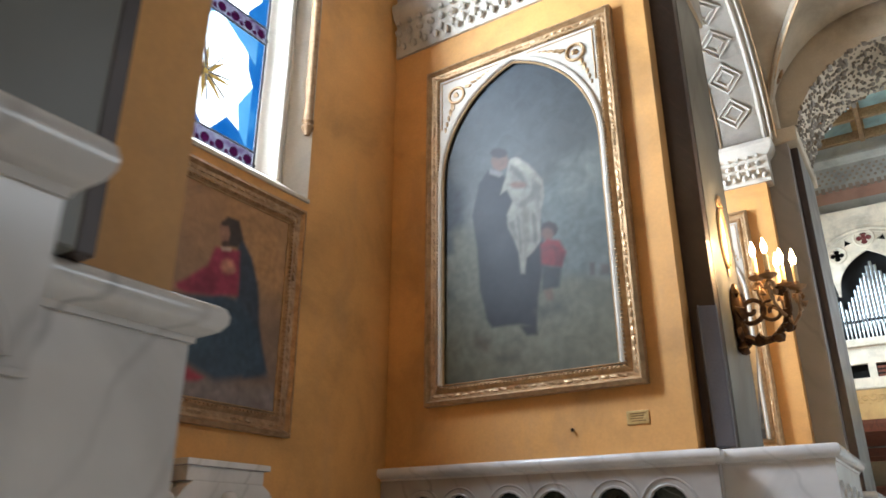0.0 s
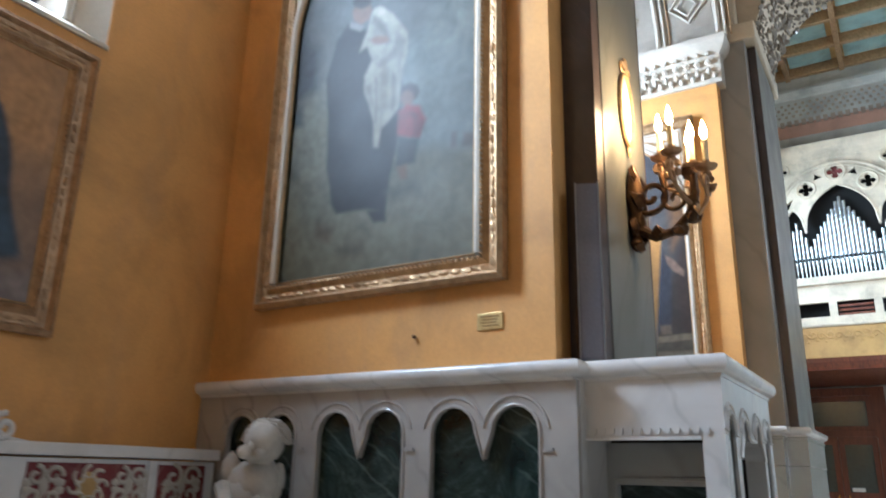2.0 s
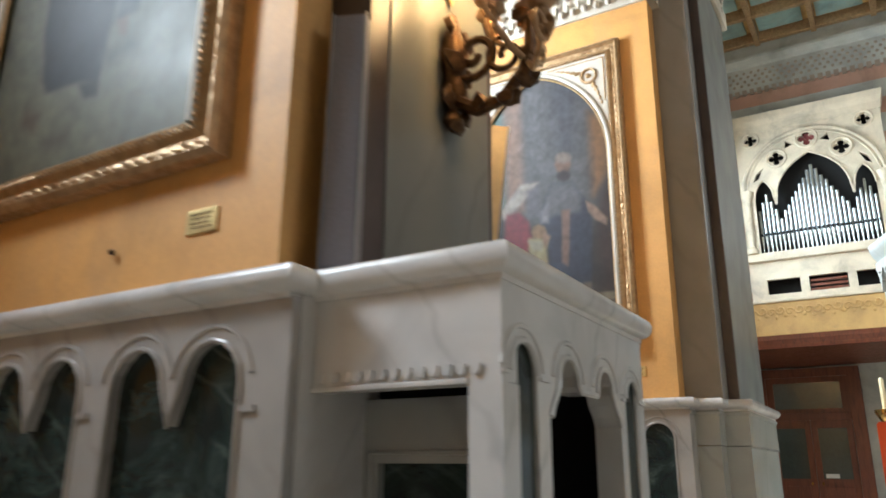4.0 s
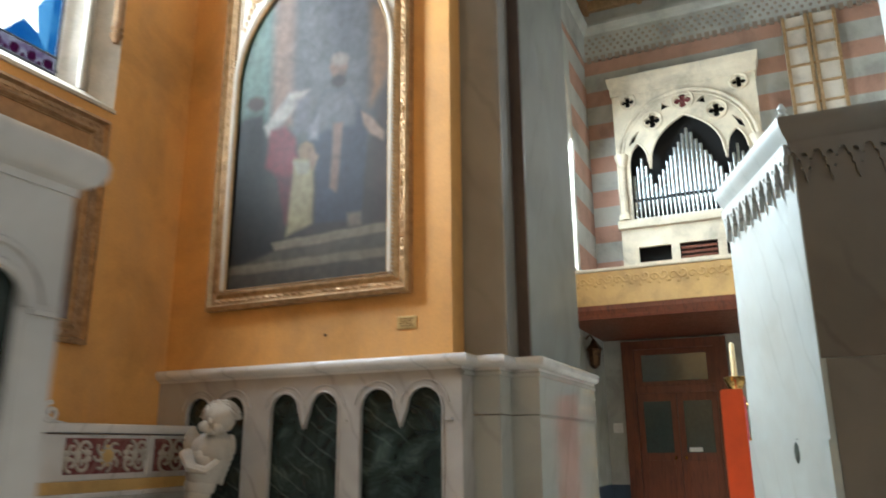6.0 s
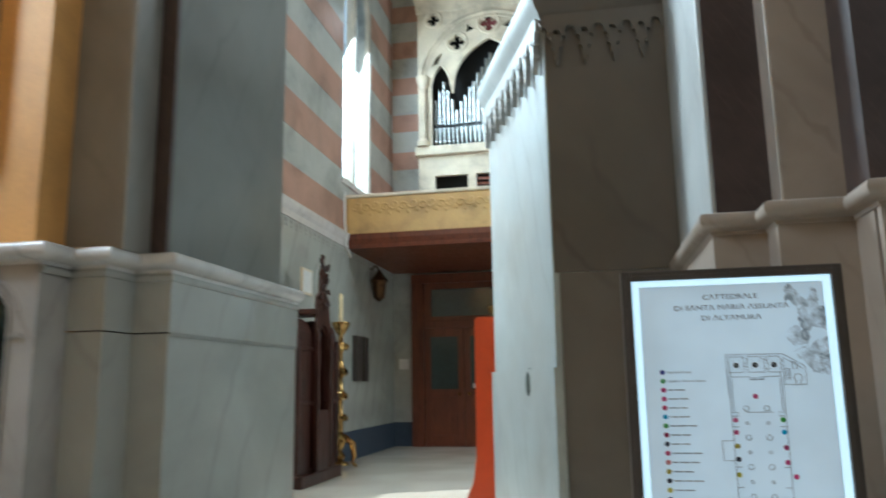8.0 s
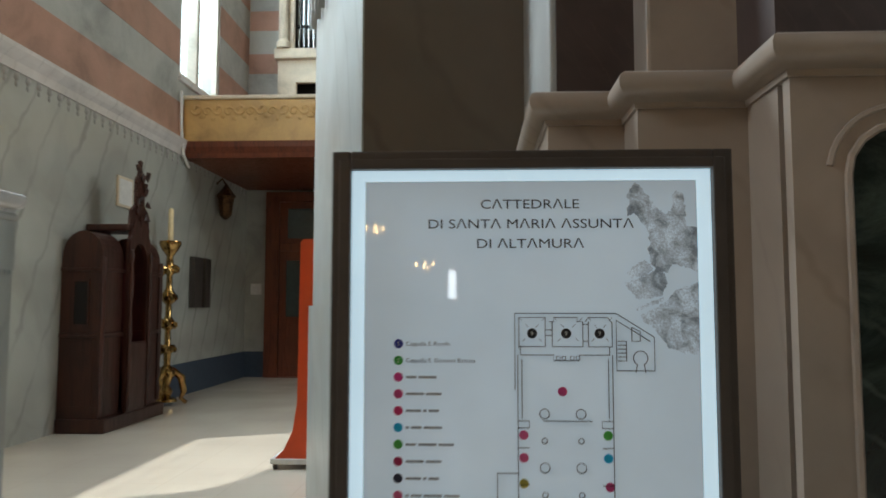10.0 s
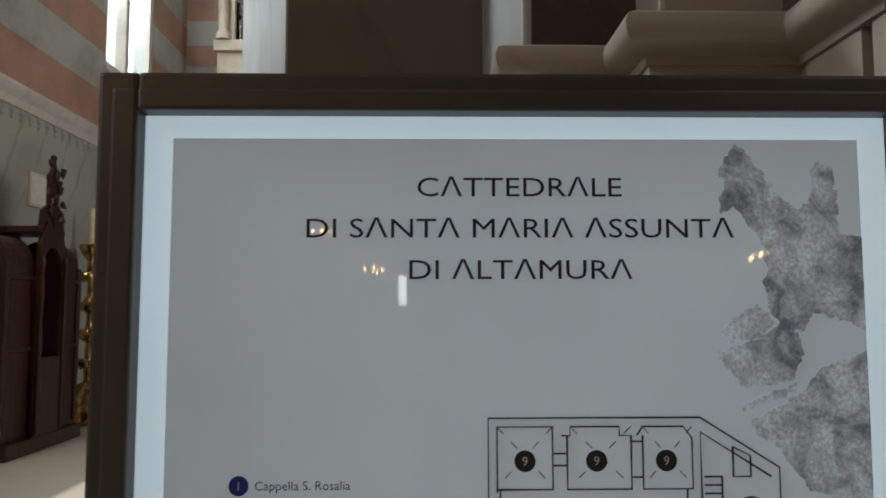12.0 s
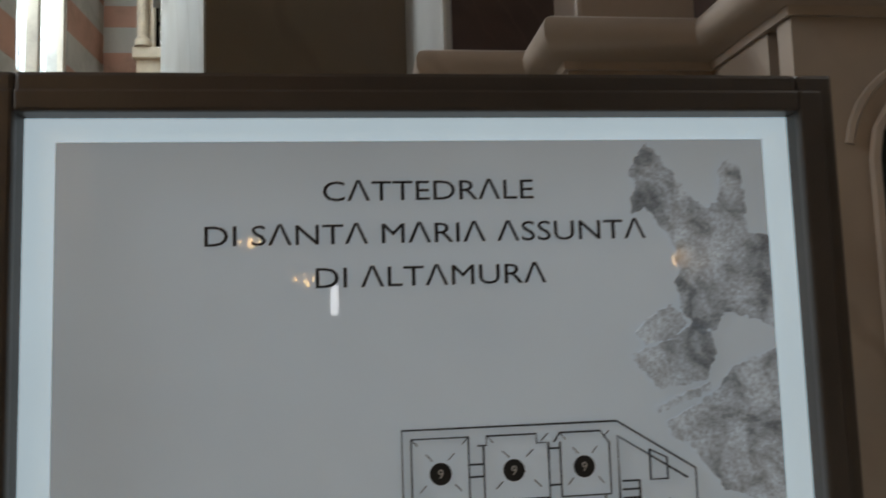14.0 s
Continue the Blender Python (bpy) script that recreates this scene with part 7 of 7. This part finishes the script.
DOTS = [(0.02, 0.03, 0.3), (0.05, 0.35, 0.06), (0.6, 0.04, 0.25), (0.55, 0.06, 0.22), (0.55, 0.03, 0.15), (0.02, 0.42, 0.75), (0.08, 0.4, 0.06), (0.4, 0.02, 0.1),
        (0.03, 0.03, 0.06), (0.6, 0.1, 0.25), (0.6, 0.2, 0.2), (0.4, 0.35, 0.05), (0.03, 0.03, 0.05), (0.6, 0.55, 0.05), (0.03, 0.05, 0.2), (0.5, 0.05, 0.2), (0.1, 0.4, 0.1)]
dot_mats = {}


def dot(x, z, r, col):
    if col not in dot_mats:
        dot_mats[col] = mat_plain("coloured_ink", col, 0.35, 0, 0.05)
    return part("map_dot", slab(arc(x, z, r, 0, 342, 18), [], 0.0004, pose(0, FACE - 0.0006, 0)), dot_mats[col], sign, "round coloured number dot")


lengths = [0.0, 0.0, 0.05, 0.06, 0.055, 0.06, 0.09, 0.045, 0.06, 0.075, 0.075, 0.065, 0.085, 0.04, 0.05, 0.06, 0.05]
for i, col in enumerate(DOTS):
    z = 1.451 - i * 0.0303
    dot(1.35, z, 0.0085, col)
    if i > 1:
        x, k = 1.364, 0
        while x < 1.364 + lengths[i]:
            w = (0.028, 0.006, 0.019, 0.033)[(k + i) % 4]
            part("caption_bar", boxes((x, x + w, FACE - 0.0005, FACE - 0.0001, z - 0.0021, z + 0.0021)), PALE_INK, sign, "unreadable caption word")
            x, k = x + w + 0.004, k + 1
lettering("1", 1.35, 1.4475, 0.007, PAPER)
lettering("2", 1.35, 1.4172, 0.007, PAPER)
lettering("Cappella S. Rosalia", 1.3635, 1.4475, 0.0075, INK, 'LEFT', 0.081)
lettering("Cappella S. Giovanni Battista", 1.3635, 1.4172, 0.0075, INK, 'LEFT', 0.127)


def plan_line(pts, w=0.0011):
    bm = bmesh.new()
    tube(bm, [(x, FACE - 0.0002, z) for x, z in pts], w * 0.85, 4)
    return part("plan_line", bm, INK, sign, "thin black plan line")


def at_plan(u, v):
    """Shares of the church plan drawing to places on the sign."""
    return (1.563 + u * 0.252, 1.507 - v * 0.252)


for pts in (
        [(0, 0.55), (0, 0), (0.73, 0), (1.0, 0.17), (1.0, 0.41), (0.73, 0.41), (0.73, 0.3), (0.73, 0.05), (0.97, 0.2)],
        [(0.03, 0.25), (0.03, 0.03), (0.22, 0.03), (0.22, 0.24), (0.03, 0.24)], [(0.25, 0.06), (0.28, 0.06), (0.28, 0.03), (0.45, 0.03), (0.45, 0.06), (0.49, 0.06), (0.49, 0.24), (0.27, 0.24), (0.27, 0.06)],
        [(0.51, 0.06), (0.53, 0.03), (0.67, 0.03), (0.7, 0.07), (0.7, 0.24), (0.53, 0.24), (0.53, 0.06)], [(0.22, 0.12), (0.27, 0.12)], [(0.22, 0.16), (0.27, 0.16)], [(0.49, 0.08), (0.53, 0.08)], [(0.49, 0.2), (0.53, 0.2)],
        [(0.04, 0.3), (0.28, 0.3), (0.28, 0.34), (0.46, 0.34), (0.46, 0.3), (0.68, 0.3)], [(0.04, 0.24), (0.04, 0.3)], [(0.68, 0.24), (0.68, 0.3)],
        [(0.02, 0.3), (0.02, 2.4)], [(0.05, 0.33), (0.05, 0.75)], [(0.7, 0.3), (0.7, 2.4)], [(0.67, 0.33), (0.67, 0.75)], [(0.02, 0.77), (0.1, 0.77), (0.1, 0.82), (0.02, 0.82)], [(0.7, 0.77), (0.62, 0.77), (0.62, 0.82), (0.7, 0.82)],
        [(0.2, 0.77), (0.55, 0.77)], [(-0.13, 1.14), (-0.13, 1.4), (0.02, 1.4)], [(-0.13, 1.14), (0.02, 1.14)], [(0.74, 0.2), (0.8, 0.2), (0.8, 0.34), (0.74, 0.34)], [(0.84, 0.1), (0.9, 0.13), (0.9, 0.2), (0.84, 0.2), (0.84, 0.1)]):
    plan_line([at_plan(u, v) for u, v in pts])
for k in range(5):
    for u0, u1 in ((0.02, 0.1), (0.62, 0.7)):
        plan_line([at_plan(u0, 0.96 + k * 0.26), at_plan(u1, 0.96 + k * 0.26)])
for k in range(9):
    for u in (0.21, 0.47):
        x, z = at_plan(u, 0.72 + 0.19 * k)
        plan_line([(x + a, z + c) for a, c in arc(0, 0, 0.009 if k % 2 == 0 else 0.005, 0, 360, 10)])
x, z = at_plan(0.9, 0.32)
plan_line([(x + a, z + c) for a, c in arc(0, 0, 0.013, -60, 240, 12)])
plan_line([(x - 0.006, z - 0.011), (x - 0.009, z - 0.026)])
plan_line([(x + 0.006, z - 0.011), (x + 0.009, z - 0.026)])
for k in range(5):
    plan_line([at_plan(0.74, 0.2 + 0.028 * k), at_plan(0.8, 0.2 + 0.028 * k)])
for u0, u1 in ((0.03, 0.22), (0.28, 0.49), (0.53, 0.7)):
    for k in range(0, 8, 2):
        plan_line([at_plan(u0 + (u1 - u0) * k / 8, 0.03 + 0.2 * k / 8), at_plan(u0 + (u1 - u0) * (k + 0.9) / 8, 0.03 + 0.2 * (k + 0.9) / 8)], 0.0006)
        plan_line([at_plan(u1 - (u1 - u0) * k / 8, 0.03 + 0.2 * k / 8), at_plan(u1 - (u1 - u0) * (k + 0.9) / 8, 0.03 + 0.2 * (k + 0.9) / 8)], 0.0006)
for u in (0.3, 0.34, 0.4, 0.44):
    plan_line([at_plan(u, 0.31), at_plan(u + 0.025, 0.31), at_plan(u + 0.025, 0.335), at_plan(u, 0.335), at_plan(u, 0.31)], 0.0008)
for u in (0.125, 0.37, 0.61):
    x, z = at_plan(u, 0.145)
    dot(x, z, 0.0092, (0.02, 0.02, 0.022))
    lettering("9", x, z - 0.0036, 0.0075, PAPER)
for u, v, col in ((0.34, 0.56, (0.5, 0.05, 0.2)), (0.06, 0.87, (0.6, 0.1, 0.25)), (0.66, 0.87, (0.08, 0.4, 0.06)), (0.06, 1.03, (0.6, 0.1, 0.25)), (0.66, 1.03, (0.02, 0.42, 0.75)), (0.06, 1.21, (0.4, 0.35, 0.05)), (0.67, 1.23, (0.5, 0.05, 0.2)),
                  (0.06, 1.38, (0.03, 0.03, 0.05)), (0.67, 1.42, (0.5, 0.05, 0.2)), (0.05, 1.58, (0.6, 0.55, 0.05)), (0.76, 1.6, (0.55, 0.04, 0.2))):
    dot(*at_plan(u, v), 0.0085, col)


def photo_piece(loop, mat):
    pts = []
    for i in range(len(loop)):
        a, c = Vector(loop[i]), Vector(loop[(i + 1) % len(loop)])
        n = max(3, int((c - a).length / 0.0022))
        for k in range(n):
            q = a + (c - a) * (k / n)
            far = 0.0 if q.x > 1.888 else 1.0
            for size, f in ((0.0035, 160), (0.0022, 600)):
                q = q + Vector((noise.noise(Vector((q.x * f, q.y * f, 1))), noise.noise(Vector((q.x * f, q.y * f, 7))))) * size * far
            pts.append((min(q.x, 1.8965), q.y))
    return part("photo_fade", slab(pts, [], 0.0003, pose(0, FACE - 0.0003, 0)), mat, sign, "faded grey photograph of carved stone")


def mat_photo(name, lo, hi, glow):
    m, nt, b = material(name)
    co = world_co(nt)
    big = ramp(nt, noise_of(nt, co, 17, 5, 0.62, 1.4), [(0.36, (lo * 0.9, lo * 1.03, lo * 1.16)), (0.6, (hi * 0.9, hi * 1.04, hi * 1.17))])
    speck = ramp(nt, noise_of(nt, co, 260, 6, 0.8), [(0.4, (0.4, 0.4, 0.41)), (0.58, (1.25, 1.25, 1.25))])
    n1 = mixed(nt, 0.5, big, speck, 'MULTIPLY')
    nt.links.new(n1, b.inputs["Base Color"])
    nt.links.new(n1, b.inputs["Emission Color"])
    b.inputs["Emission Strength"].default_value = glow
    b.inputs["Roughness"].default_value = 0.08
    return m


PHOTO = mat_photo("faded_photo_print", 0.2, 0.6, 0.42)
PHOTO_PALE = mat_photo("pale_photo_print", 0.3, 0.6, 0.42)
photo_piece([(1.784, 1.748), (1.796, 1.739), (1.812, 1.718), (1.824, 1.700), (1.840, 1.688), (1.851, 1.695), (1.853, 1.723), (1.863, 1.734), (1.872, 1.725), (1.876, 1.703), (1.877, 1.668), (1.897, 1.664), (1.897, 1.581), (1.883, 1.588), (1.868, 1.594), (1.850, 1.596), (1.843, 1.584), (1.829, 1.579), (1.812, 1.596), (1.808, 1.611), (1.810, 1.633), (1.808, 1.653), (1.802, 1.668), (1.791, 1.682), (1.781, 1.693), (1.771, 1.683), (1.770, 1.698), (1.777, 1.710), (1.770, 1.722), (1.778, 1.736)], PHOTO)
photo_piece([(1.762, 1.563), (1.801, 1.574), (1.822, 1.589), (1.839, 1.574), (1.841, 1.562), (1.831, 1.540), (1.805, 1.534), (1.786, 1.533)], PHOTO)
photo_piece([(1.781, 1.518), (1.832, 1.535), (1.835, 1.530), (1.787, 1.512)], PHOTO)
photo_piece([(1.790, 1.503), (1.835, 1.526), (1.856, 1.550), (1.897, 1.564), (1.896, 1.443), (1.890, 1.433), (1.871, 1.434), (1.841, 1.445), (1.827, 1.464), (1.813, 1.483), (1.798, 1.491)], PHOTO)
photo_piece([(1.769, 1.582), (1.785, 1.597), (1.803, 1.604), (1.816, 1.589), (1.801, 1.574), (1.776, 1.570)], PHOTO_PALE)

# sconces at the entrance end, mirrored in the glossy sign
for m in (pose(-0.95, -5.99, 2.62, 0, 0, 90), pose(0.25, -5.99, 1.75, 0, 0, 90), pose(9.08, -4.9, 2.0, 0, 0, 180)):
    copy_thing(sc, m)
